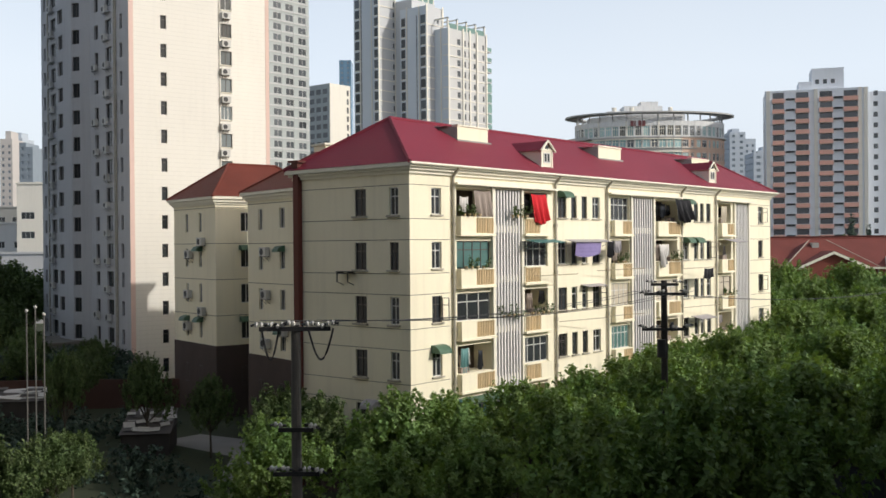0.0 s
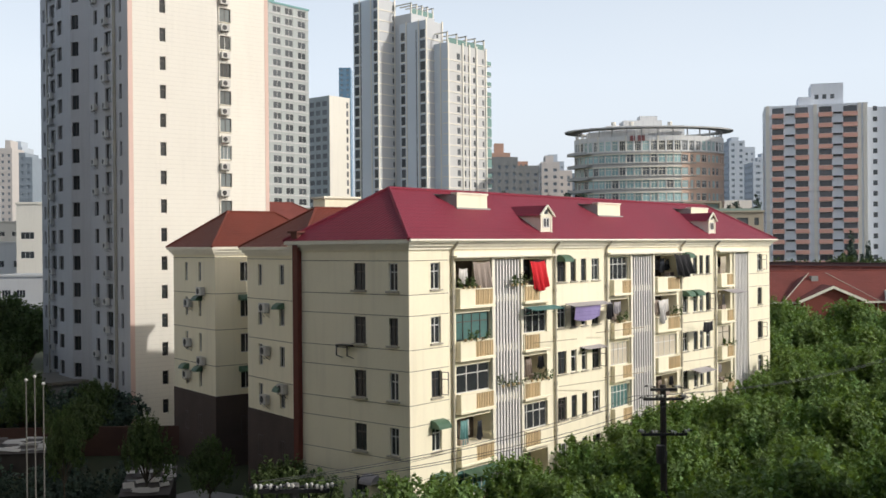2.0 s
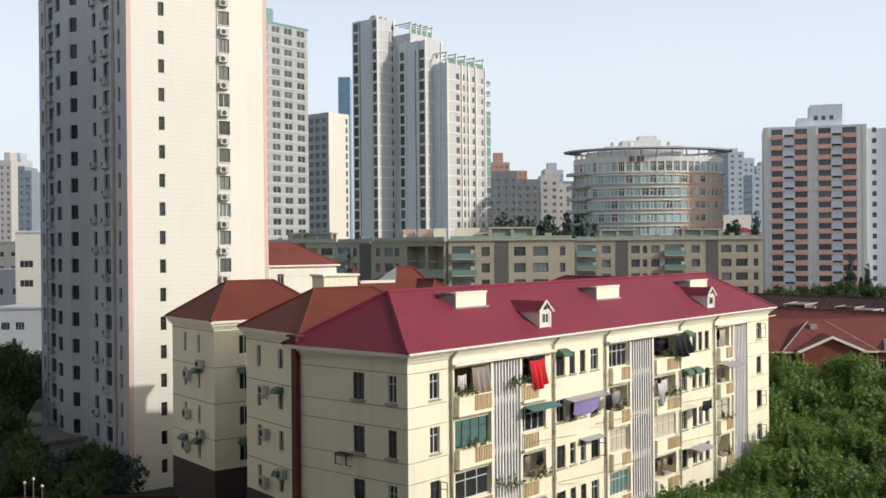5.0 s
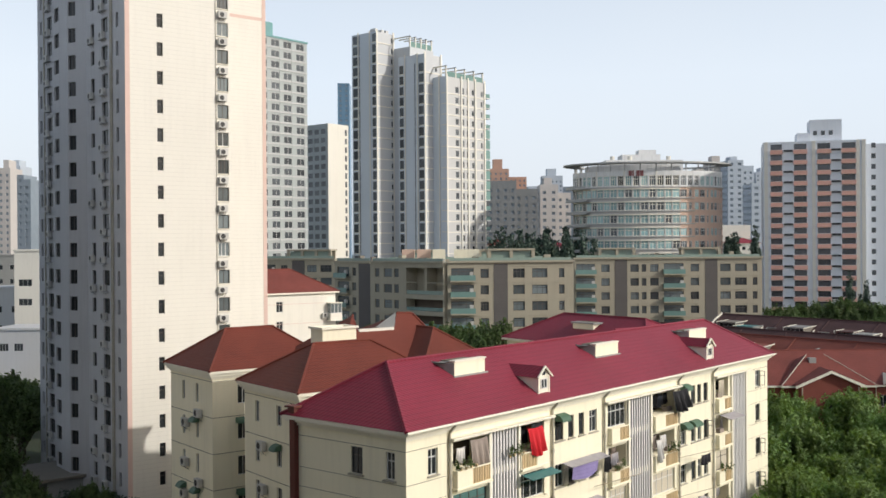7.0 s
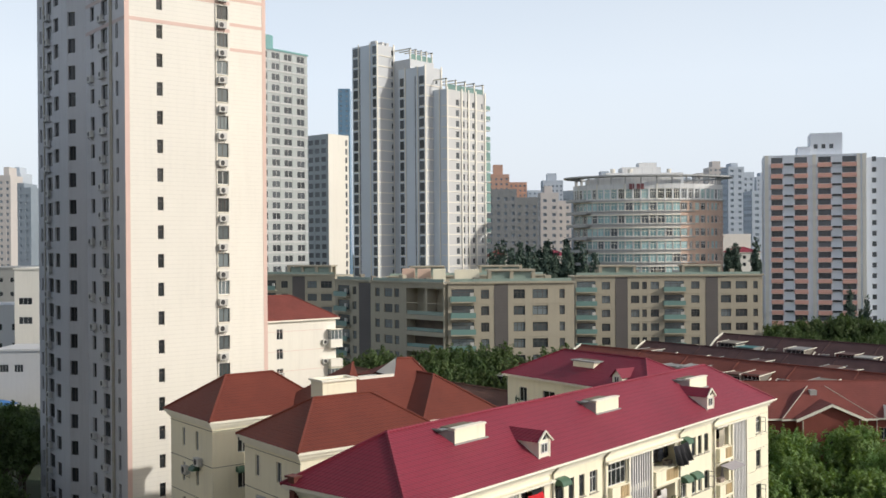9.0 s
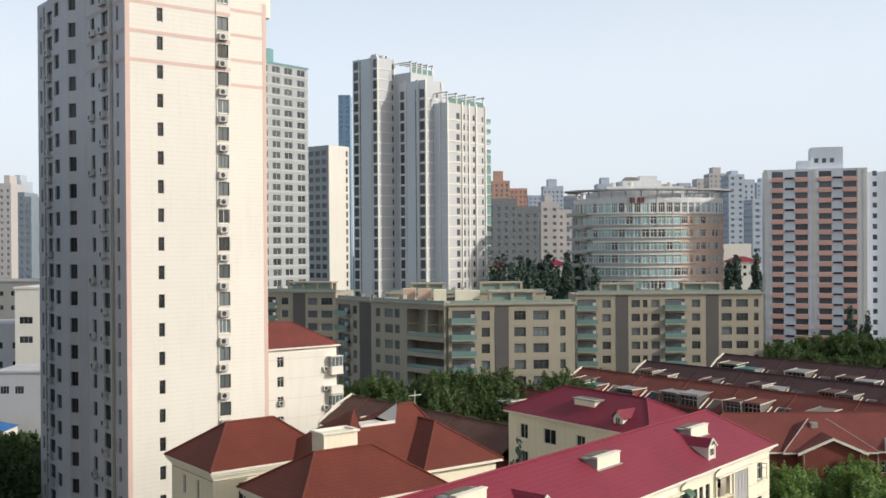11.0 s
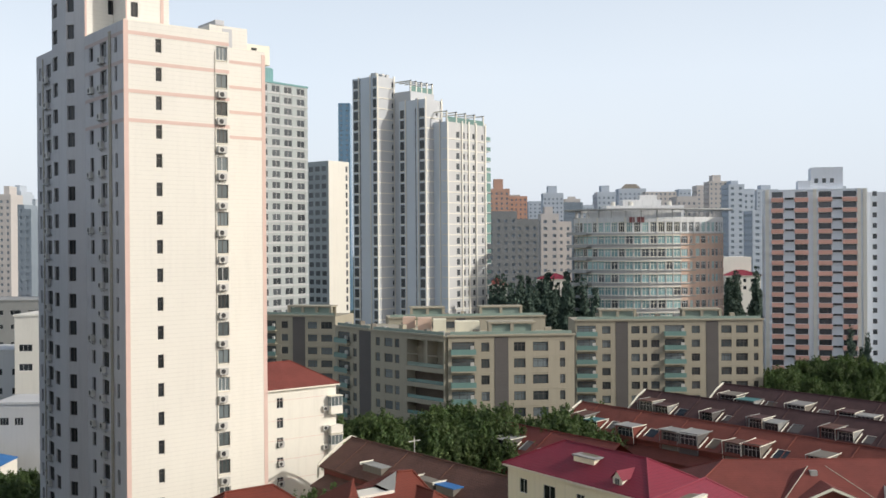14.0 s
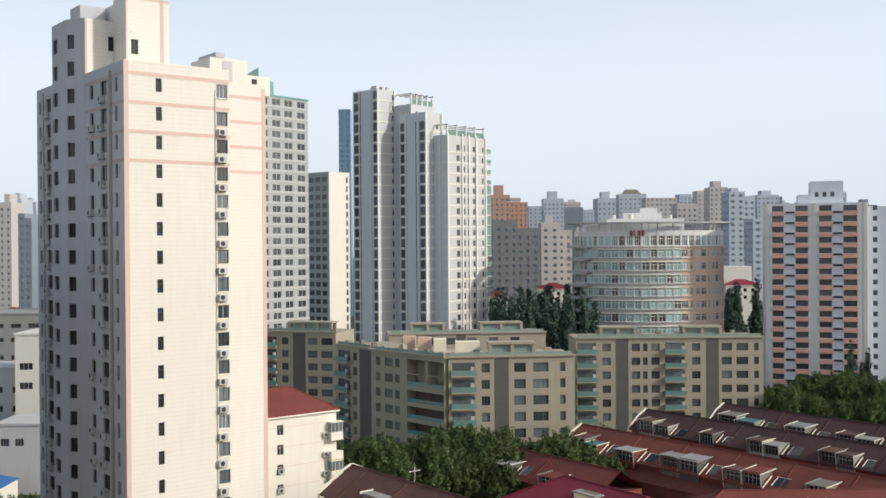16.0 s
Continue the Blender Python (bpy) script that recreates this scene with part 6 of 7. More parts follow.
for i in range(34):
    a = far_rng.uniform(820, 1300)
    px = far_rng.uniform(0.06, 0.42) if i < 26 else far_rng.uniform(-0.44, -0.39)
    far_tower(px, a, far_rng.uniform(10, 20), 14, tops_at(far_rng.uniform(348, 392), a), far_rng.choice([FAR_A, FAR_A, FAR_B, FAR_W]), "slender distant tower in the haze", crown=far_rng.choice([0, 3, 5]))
# low far houses with red roofs
for x0, x1, y, a, m in ((1286, 1348, 508, 400, RED_TILE), (956, 1012, 512, 400, RED_TILE), (868, 900, 525, 330, OLD_TILE), (0, 34, 548, 420, OLD_TILE), (30, 66, 540, 460, WORN_TILE)):
    w = (x1 - x0) / 1803 * a
    h = max(6.0, tops_at(y, a))
    tiled_house("far_house", "distant white house with red tiled roof", 0, w, 0, 10, h, h + 2.2, m, WHITE_C if x0 > 100 else BEIGE_D, 0, at=pose(*site((x0 - 784) / 1803 * a, a), 0, 0, 0, ASKEW),
                south=[(u + 1.5, 1.3, 1.4) for u in range(0, int(w) - 1, 3)], floors=2, cols=1, far=True)
s = Shape()
s.prism([site(111, 405), site(123, 405), site(123, 418), site(111, 418)], 0, 34.4)
thing("white_hall", "distant white flat-roofed hall", "building", shape=s, mats=WHITE_C)

# west side: white workshops beyond the tower
def plain_block(r0, r1, a0, a1, h, label, material=WHITE_C, wins=()):
    t = thing("workshop", label, "building", at=pose(*site(r0, a0), 0, 0, 0, ASKEW))
    s = Shape()
    if wins:
        window_grid(t, s, (0, 0), (r1 - r0, 0), 0, h, [(u, w, 1.4, 0) for u, w in wins[0]], wins[1], cols=3, far=True, frame_mat=FRAME_W)
    else:
        s.wall((0, 0), (r1 - r0, 0), 0, h)
    s.wall((r1 - r0, 0), (r1 - r0, a1 - a0), 0, h), s.wall((r1 - r0, a1 - a0), (0, a1 - a0), 0, h), s.wall((0, a1 - a0), (0, 0), 0, h)
    s.poly([(0, 0, h), (r1 - r0, 0, h), (r1 - r0, a1 - a0, h), (0, a1 - a0, h)])
    s.box(-0.2, r1 - r0 + 0.2, -0.2, a1 - a0 + 0.2, h - 0.05, h + 0.35)
    part("wall", s, material, t)
    return t


plain_block(-86.0, -70, 206, 218, 26.4, "pale workshop block with blue-framed windows", WHITE_C, ([(2.2, 2.7)], [15.4, 19.3]))
plain_block(-104, -86.4, 214, 226, 18.5, "pale workshop range with strip windows", GREY_C, ([(3, 2), (7, 2), (11, 2), (15, 2)], [9.5, 13.5]))
plain_block(-79.5, -66, 182, 192, 12.4, "pale grey flat-roofed workshop beside the tower", GREY_C, ([(1.6, 1.6), (4.2, 1.6)], [8.6]))
plain_block(-130, -79, 186, 200, 9.5, "low grey flat-roofed workshop range", STONE_RAIL)
shed = thing("blue_shed", "low pale shed with bright blue sheet roof", "shed", at=pose(*site(-76.5, 170), 0, 0, 0, ASKEW))
s = Shape()
s.box(-8.8, 2.2, 0.2, 8.8, 0, 3.6)
part("wall", s, WHITE_C, shed)
s = Shape()
for x0, x1, za, zb in ((-9, -3.3, 3.65, 4.7), (-3.3, 2.4, 4.7, 3.65)):
    s.poly([(x0, 0, za), (x1, 0, zb), (x1, 9, zb), (x0, 9, za)])
    s.poly([(x0, 9, za - 0.08), (x1, 9, zb - 0.08), (x1, 0, zb - 0.08), (x0, 0, za - 0.08)])
s.poly([(-9, 0, 3.57), (2.4, 0, 3.57), (2.4, 0, 3.65), (-3.3, 0, 4.7), (-9, 0, 3.65)])
part("roof", s, BLUE_SHEET, shed)
plain_block(-170, -90, 290, 310, 25.0, "old grey factory range", STONE_RAIL, ([(u, 3) for u in range(4, 76, 5)], [12.0, 17.0, 21.0]))

# roof details of the red-brown house
s = Shape()
s.box(5.0, 7.9, 5.6, 7.3, 18.0, 20.7)
box = part("hatch_box", s, CREAM, house_b)
s = Shape()
for q in ((4.85, 8.05, 5.45, 5.7), (4.85, 8.05, 7.2, 7.45), (4.85, 5.1, 5.71, 7.19), (7.8, 8.05, 5.71, 7.19)):
    s.box(*q, 20.7, 20.85)
part("coping", s, CREAM_TRIM, box)
# dormer and hatch of the north-running crimson roof
DX, DY, DZ = 0.55, -15.5, 17.15
s = Shape()
s.poly([(DX, DY + 0.6, DZ), (DX, DY - 0.6, DZ), (DX, DY - 0.6, DZ + 1.0), (DX, DY, DZ + 1.65), (DX, DY + 0.6, DZ + 1.0)])
s.poly([(DX, DY - 0.6, DZ), (DX + 1.9, DY - 0.6, DZ + 1.0), (DX, DY - 0.6, DZ + 1.0)])
s.poly([(DX, DY + 0.6, DZ), (DX, DY + 0.6, DZ + 1.0), (DX + 1.9, DY + 0.6, DZ + 1.0)])
d = part("dormer", s, CREAM_TRIM, house_r)
s = Shape()
s.poly([(DX - 0.2, DY, DZ + 1.72), (DX - 0.2, DY - 0.8, DZ + 0.9), (DX + 2.0, DY - 0.8, DZ + 0.9), (DX + 3.2, DY, DZ + 1.72)])
s.poly([(DX - 0.2, DY + 0.8, DZ + 0.9), (DX - 0.2, DY, DZ + 1.72), (DX + 3.2, DY, DZ + 1.72), (DX + 2.0, DY + 0.8, DZ + 0.9)])
part("dormer_roof", s, RED_TILE, d)
fr, gl = window_mesh(0.6, 0.7, 2, 1, 0.06, FRAME_W, GLASS)
o = part("window", fr, [], d, at=pose(DX - 0.07, DY, DZ + 0.3, 0, 0, -90))
part("pane", gl, [], o)
s = Shape()
s.box(2.0, 3.6, -10.9, -8.0, 17.6, 18.9)
box = part("hatch_box", s, CREAM, house_r)
s = Shape()
s.box(1.9, 4.2, -11.1, -7.8, 18.9, 19.03)
part("coping", s, STONE_RAIL, box)
# flat dark sheet on the coping
s = Shape()
s.box(2.6, 3.9, -10.5, -8.4, 19.034, 19.06)
part("sunken_top", s, GROOVE, box)
# glazed balconies on the white house's corner
for k in range(6):
    z = 17.3 - 2.75 * k
    s = Shape()
    s.box(98.55, 100.5, 102.5, 103.498, z - 1.0, z)
    s.box(98.5, 100.55, 102.45, 103.498, z - 1.1, z - 1.0)
    bal = part("balcony", s, WHITE_C, house_w)
    if k % 2 == 0:
        s = Shape()
        s.box(98.5, 100.55, 102.4, 103.498, z + 1.42, z + 1.52)
        part("balcony_roof", s, CREAM_TRIM, bal)
        fr, gl = window_mesh(1.9, 1.42, 3, 1, 0.07, FRAME_W, FLATS_GLASS)
        o = part("window", fr, [], bal, at=pose(99.53, 102.55, z))
        part("pane", gl, [], o)
        fr, gl = window_mesh(0.9, 1.42, 2, 1, 0.07, FRAME_W, FLATS_GLASS)
        o = part("side_window", fr, [], bal, at=pose(98.6, 103.0, z, 0, 0, -90))
        part("pane", gl, [], o)
    hang_on(HOUSE_W, 98.1, 103.5, z - 0.6, 0)

for k in range(7):
    s = Shape()
    s.box(79.98, 98.1, 103.47, 103.498, 18.8 - 2.75 * k, 18.85 - 2.75 * k)
    part("floor_line", s, PINK, house_w)

# ---- trees ----
def tree_meshes(h, spread, seed, leaf=0.115, count=13000, material=LEAF):
    rg = random.Random(seed)
    tr = Shape()
    fork = h * 0.36
    tr.tube((0, 0, 0), (0.08, 0.05, fork), 0.17, 0.12, 7)
    blobs = []
    for i in range(11):
        a = 2 * math.pi * i / 7 + rg.uniform(-0.4, 0.4)
        rr = spread * rg.uniform(0.25, 0.8) * (1 if i < 7 else 0.45)
        z = h * (rg.uniform(0.48, 0.75) if i < 7 else rg.uniform(0.72, 0.86))
        p = (rr * math.cos(a), rr * math.sin(a), z)
        mid = (p[0] * 0.5, p[1] * 0.5, fork + (z - fork) * 0.55)
        tr.tube((0.08, 0.05, fork - 0.1), mid, 0.08, 0.055, 5)
        tr.tube(mid, p, 0.055, 0.02, 5)
        blobs.append((*p, spread * rg.uniform(0.30, 0.48)))
        for _ in range(4):
            q = Vector(p) + Vector((rg.uniform(-1, 1) * 0.5, rg.uniform(-1, 1) * 0.5, rg.uniform(0.35, 0.75))) * spread * 0.42
            for st in range(3):
                blobs.append((q.x + 0.05 * st, q.y, min(q.z + 0.24 * st, h * 1.02), spread * (0.10 - 0.022 * st)))
        for _ in range(3):
            q = Vector(p) + Vector((rg.uniform(-1, 1), rg.uniform(-1, 1), rg.uniform(-0.5, 0.9))) * spread * 0.42
            blobs.append((q.x, q.y, min(q.z, h * 0.95), spread * rg.uniform(0.12, 0.24)))
    return tr.mesh("trunk", BARK), crown_mesh("crown", blobs, count, leaf, material, seed)


kinds_dark = [tree_meshes(6.6, 3.0, 15, material=LEAF_M), tree_meshes(7.0, 3.2, 16, material=LEAF_M)]
kinds = [tree_meshes(6.6, 3.0, 11), tree_meshes(7.0, 3.3, 12), tree_meshes(6.2, 2.8, 13), tree_meshes(7.4, 3.2, 14)]


def plant_tree(x, y, h, kind, turn, label, group="street trees", name="tree"):
    pick = kinds if group == "street trees" else kinds_dark
    kind %= len(pick)
    t = thing(name, label, "tree", at=pose(x, y, 0, 0, 0, turn) @ Matrix.Diagonal((h / 6.8, h / 6.8, h / 6.8, 1)), group=group)
    part("trunk", pick[kind][0], [], t)
    part("crown", pick[kind][1], [], t)
    return t


rg = random.Random(5)
spots = []
for i in range(1, 20):
    spots.append((24 + i * 4.7 + rg.uniform(-0.8, 0.8), 30.6 + rg.uniform(-0.7, 0.7) + (3.0 if i < 2 else 0), 5.0 + 0.18 * i + rg.uniform(-0.5, 0.5)))
for i in range(18):
    spots.append((28 + i * 4.9 + rg.uniform(-0.8, 0.8), 25.6 + rg.uniform(-0.6, 0.6), 5.4 + 0.23 * i + rg.uniform(-0.5, 0.5)))
for i in range(15):
    spots.append((38 + i * 5.0 + rg.uniform(-0.8, 0.8), 19.5 + rg.uniform(-0.8, 0.8), 6.0 + 0.25 * i + rg.uniform(-0.5, 0.5)))
for i in range(13):
    spots.append((48 + i * 5.4 + rg.uniform(-0.8, 0.8), 13.8 + rg.uniform(-0.6, 0.6), 7.2 + 0.2 * i + rg.uniform(-0.5, 0.5)))
for x, y, h in ((32.5, 16.6, 7.4), (36.8, 16.0, 7.8), (29.0, 17.0, 6.6), (41.0, 15.6, 7.8), (92, 40, 9.2), (98, 36, 9.4), (104, 41, 9.6), (99, 45, 9.0), (110, 36, 9.6), (113, 43, 9), (90, 45, 8.6), (118, 38, 9.4), (106, 30.5, 9)):
    spots.append((x, y, h))
for i, (x, y, h) in enumerate(spots):
    plant_tree(x, y, h, i % 4, rg.uniform(0, 360), "leafy green plane tree beside the street")
# garden trees and shrubs west of the houses
for i, (x, y, h) in enumerate(((22, 44, 4.6), (25.5, 46, 3.9), (19, 48, 4.4), (28, 48.5, 3.4), (23, 52, 3.6), (30, 66, 3.2), (27, 62, 5.6), (24, 69, 5.2), (43, 74, 4.6), (47, 79, 4.2),
                               (52, 86, 4.6), (57, 88, 4.2), (61, 90, 4.0), (44, 84, 5), (38, 84, 5.5), (48, 91, 5.2), (33, 78, 5.6), (28, 84, 5.5), (41, 96, 6), (50, 101, 7), (36, 104, 7.5), (45, 110, 8), (52, 117, 9), *[(*site(-0.42 * q + dr, q), hh) for q, dr, hh in ((116, -2, 10.5), (120, 1.5, 10), (126, -1, 10), (132, 1, 9.4), (138, -2.5, 8.8), (144, 0, 7.8), (152, 2, 6.4), (158, -2, 5.6))])):
    plant_tree(x, y, h, i % 4, rg.uniform(0, 360), "shaded garden tree west of the houses", "garden trees")
for i, (x, y, h, q) in enumerate(((38.2, 57.1, 5.9, 0.62), (39.9, 52.7, 4.5, 0.75), (34.3, 60.2, 6.4, 0.42))):
    t = thing("tree", "slender young tree with a sparse crown in the garden", "tree", at=pose(x, y, 0, 0, 0, 70 * i) @ Matrix.Diagonal((q * h / 6.8, q * h / 6.8, h / 6.8, 1)), group="garden trees")
    part("trunk", kinds_dark[i % 2][0], [], t)
    part("crown", kinds_dark[i % 2][1], [], t)
# these two use the darker leaf copy to imitate their shade
for i, (x, y, h) in enumerate(((36.0, 41.2, 5.5), (34.4, 36.8, 5.2))):
    plant_tree(x, y, h, i, 80 * i, "bushy green tree beside the cream block", "garden trees")
# three trees added out of sight to cast shade on the tower front
for i, (x, y) in enumerate(((69.5, 80), (74, 78.5), (78.5, 80.5))):
    plant_tree(x, y, 13.5 - 0.8 * i, i, 50 * i, "hidden tall tree added to shade the tower foot", "garden trees")
# trees in the court by the beige flats and below the far towers
for i in range(32):
    x, y = site(-20 + 48 * rg.random(), 152 + 22 * rg.random())
    plant_tree(x, y, 9.5 + 3.6 * rg.random(), i % 4, rg.uniform(0, 360), "bushy green tree in the court", "court trees")
for i in range(24):
    x, y = site(66 + 62 * rg.random(), 216 + 30 * rg.random())
    plant_tree(x, y, 9 + 4 * rg.random(), i % 4, rg.uniform(0, 360), "bushy green tree by the flats", "court trees")


def conifer_meshes(h, r, seed):
    blobs = []
    rr = random.Random(seed)
    for i in range(26):
        t = i / 26
        a = rr.uniform(0, 6.28)
        d = r * (1 - t) * 0.55
        blobs.append((d * math.cos(a), d * math.sin(a), h * (0.1 + 0.88 * t), r * (0.62 - 0.52 * t)))
    tr = Shape()
    tr.tube((0, 0, 0), (0, 0, h * 0.9), 0.22, 0.05, 6)
    return tr.mesh("trunk", BARK), crown_mesh("crown", blobs, 9000, 0.22, LEAF_C, seed, 5, 2.2)


con = [conifer_meshes(14, 2.6, 31), conifer_meshes(14, 2.2, 32)]


def plant_conifer(r, a, h, i):
    t = thing("conifer", "dark pointed conifer in a grove", "tree", at=pose(*site(r, a), 0, 0, 0, 40 * i) @ Matrix.Diagonal((h / 19, h / 19, h / 14, 1)), group="conifers")
    part("trunk", con[i % 2][0], [], t)
    part("crown", con[i % 2][1], [], t)


for i in range(60):
    plant_conifer(14 + 27 * rg.random(), 268 + 40 * rg.random(), 23 + 10 * rg.random(), i)
for i in range(12):
    plant_conifer(86 + 15 * rg.random(), 315 + 30 * rg.random(), 25 + 8 * rg.random(), i)
for i, (r, h) in enumerate(((99.4, 20.2), (103.2, 14.5), (106.0, 17.6), (109.4, 17.0), (112.8, 16.4), (115.5, 15))):
    plant_conifer(r, 248 + 3 * (i % 3), h, i)
for i, (x, y, h) in enumerate(((78.0, 56.0, 1.18), (78.9, 57.4, 1.0))):
    t = thing("conifer", "dark pointed conifer beside a house", "tree", at=pose(x, y, 0) @ Matrix.Diagonal((0.55, 0.55, h, 1)), group="conifers")
    part("trunk", con[i][0], [], t)
    part("crown", con[i][1], [], t)


# ---- poles and cables ----
ins_rng = random.Random(9)


def insulator(parent, x, y, z):
    """A short string of porcelain sheds between two clamps, leaning a little."""
    side = 1 if x > 0 else -1
    rise, yaw = ins_rng.uniform(-0.25, 0.35), ins_rng.uniform(-0.6, 0.6)
    d = Vector((side * math.cos(yaw), math.sin(yaw), rise)).normalized()
    a = Vector((x, y, z + 0.06))
    s = Shape()
    for i in range(2):
        p = a + d * 0.12 * i
        s.tube(p, p + d * 0.05, 0.035, 0.075, 9)
        s.tube(p + d * 0.05, p + d * 0.085, 0.075, 0.05, 9)
    ins = part("insulator", s, PORCELAIN, parent)
    s = Shape()
    s.tube(a - d * 0.1, a, 0.035, n=7)
    s.tube(a + d * 0.2, a + d * 0.3 - Vector((0, 0, 0.04)), 0.03, n=7)
    part("clamp", s, DARK_METAL, ins)


def utility_pole(x, y, h, turn, label, arms, post_mat):
    t = thing("utility_pole", label, "utility pole", at=pose(x, y, 0, 0, 0, turn))
    s = Shape()
    s.tube((0, 0, 0), (0, 0, h), 0.16, 0.11, 12)
    part("post", s, post_mat, t)
    for z, w, n in arms:
        s = Shape()
        s.box(-w, w, -0.16, -0.09, z - 0.05, z + 0.05)
        part("crossarm", s, DARK_METAL, t)
        for i in range(n):
            insulator(t, -w + 0.1 + (2 * w - 0.2) * i / (n - 1), -0.125, z + 0.05)
    return t


P1, P2 = (16.64, 18.64), (34.3, 18.2)
utility_pole(*P1, 11.45, -50, "grey concrete pole with porcelain insulators", ((11.3, 0.85, 7), (8.9, 0.42, 2), (7.85, 0.55, 4)), POLE_GREY)
utility_pole(*P2, 11.9, -50, "dark pole with crossarms and transformer", ((11.75, 0.5, 2), (11.4, 0.75, 3), (10.1, 0.85, 4)), OLD_BARK)
t = thing("transformer", "dark round transformer hung on a pole", "transformer", at=pose(P2[0], P2[1] - 0.0, 9.0))
s = Shape()
s.tube((-0.4, -0.1, 0.1), (-0.4, -0.1, 0.75), 0.17, n=12)
s.box(-0.3, 0.0, -0.16, -0.04, 0.3, 0.5)
part("tank", s, DARK_METAL, t)


def cable(label, a, b, sag, r=0.010):
    s, n = Shape(), 14
    a, b = Vector(a), Vector(b)
    pts = [a.lerp(b, i / n) - Vector((0, 0, sag * 4 * (i / n) * (1 - i / n))) for i in range(n + 1)]
    s.hose(pts, r)
    return thing("cable", label, "cable", group="street cables", shape=s, mats=DARK_METAL)


for o in (-0.85, -0.5, 0.5, 0.85):
    dx, dy = 0.642 * o, -0.766 * o
    cable("thin black cable between street poles", (P1[0] + dx, P1[1] + dy, 11.5), (P2[0] + dx * 1.3, P2[1] + dy * 1.3, 11.5), 0.35)
    if o < 0:
        cable("thin black cable along the street", (P2[0] + dx * 1.3, P2[1] + dy * 1.3, 11.5), (80 + dx, 17.5 + dy, 11.2), 1.0)
for o in (-0.4, 0.3):
    s, n = Shape(), 10
    a = Vector((P1[0] + 0.642 * o, P1[1] - 0.766 * o, 11.3))
    pts = [a + Vector((0.642, -0.766, 0)) * 0.6 * (i / n) * (1 if o > 0 else -0.7) - Vector((0, 0, 0.75 * math.sin(math.pi * i / n))) for i in range(n + 1)]
    s.hose(pts, 0.025)
    thing("jumper_cable", "black looped jumper cable under insulators", "cable", shape=s, mats=DARK_METAL)

# flag poles
for i, (x, y, h) in enumerate(((28.98, 54.85, 9.7), (29.29, 54.47, 9.9), (29.6, 54.1, 9.5))):
    t = thing("flag_pole", "slim steel flag pole with ball top", "flag pole", at=pose(x, y, 0), group="flag poles")
    s = Shape()
    s.tube((0, 0, 0), (0, 0, h), 0.05, 0.035, 8)
    part("post", s, OLD_STEEL, t)
    s = Shape()
    for j in range(4):
        za, zb = -0.1 + 0.05 * j, -0.05 + 0.05 * j
        s.tube((0, 0, h + 0.1 + za), (0, 0, h + 0.1 + zb), max(0.02, math.sqrt(max(0, 0.01 - za * za))), max(0.02, math.sqrt(max(0, 0.01 - zb * zb))), 8)
    part("ball", s, PORCELAIN, t)

# sheds with patched sheet roofs
def patched_shed(x, y, w, d, h, turn, pitch):
    """A low dark shed whose pitched roof is a litter of pale overlapping sheets."""
    t = thing("shed", "low shed with patched pale sheet roof", "shed", at=pose(x, y, 0, 0, 0, turn))
    rise = d * math.tan(math.radians(pitch))
    s = Shape()
    s.box(-w / 2, w / 2, -d / 2, d / 2, 0, h - 0.1)
    part("wall", s, OLD_BARK, t)
    s = Shape()
    lo, hi = -d / 2 - 0.2, d / 2 + 0.2
    s.poly([(-w / 2 - 0.1, lo, h - 0.06), (w / 2 + 0.1, lo, h - 0.06), (w / 2 + 0.1, hi, h - 0.06 + rise), (-w / 2 - 0.1, hi, h - 0.06 + rise)])
    for sx in (-1, 1):
        s.poly([(sx * w / 2, lo, h - 0.1), (sx * w / 2, hi, h - 0.1), (sx * w / 2, hi, h - 0.06 + rise)])
    s.poly([(-w / 2, hi, h - 0.1), (w / 2, hi, h - 0.1), (w / 2, hi, h - 0.06 + rise), (-w / 2, hi, h - 0.06 + rise)])
    part("roof", s, STRIP_GREY, t)
    rows, cols = 6, 5
    for k in range(rows):
        for i in range(cols):
            if rg.random() < 0.12:
                continue
            v = (k + 0.5) / rows
            s = Shape()
            pw, pd = w / cols * rg.uniform(0.42, 0.66), d / rows * rg.uniform(0.22, 0.62)
            s.box(-pw, pw, -pd, pd, 0, 0.025)
            part("sheet", s, rg.choice([AC_WHITE, AC_WHITE, AC_WHITE, STONE_RAIL, STRIP_GREY]), t,
                 at=pose(w * ((i + 0.5) / cols - 0.5) + rg.uniform(-0.15, 0.15), d * (v - 0.5), h + rise * v + 0.05 + rg.uniform(0, 0.08), pitch + rg.uniform(-5, 7), rg.uniform(-5, 5), rg.uniform(-14, 14)))


patched_shed(39.0, 58.0, 3.0, 4.0, 1.5, -42, 13)
patched_shed(38.8, 75.6, 6.5, 3.2, 1.9, -42, 9)
# garden wall and gate house by the tower
s = Shape()
s.box(-12, 14, -0.12, 0.12, 0, 2.4)
thing("garden_wall", "low reddish garden wall", "wall", at=pose(46, 77, 0, 0, 0, -48), shape=s, mats=OLD_BRICK)
t = thing("gate_house", "small pale porch at the tower foot", "building", at=TOWER_AT @ pose(-4.2, 15.0, 0, 0, 0, -90))
s = Shape()
s.wall((-4, 0), (4, 0), 0, 3.6, [(-0.6 + 4, 0.6 + 4, 0.02, 2.3), (6.0, 7.2, 0.9, 2.4)])
s.box(-4, 4, 0.25, 4, 0, 3.6)
part("wall", s, STONE_RAIL, t)
s = Shape()
s.box(-4.4, 4.4, -0.5, 4, 3.6, 3.9)
part("roof", s, BEIGE_D, t)


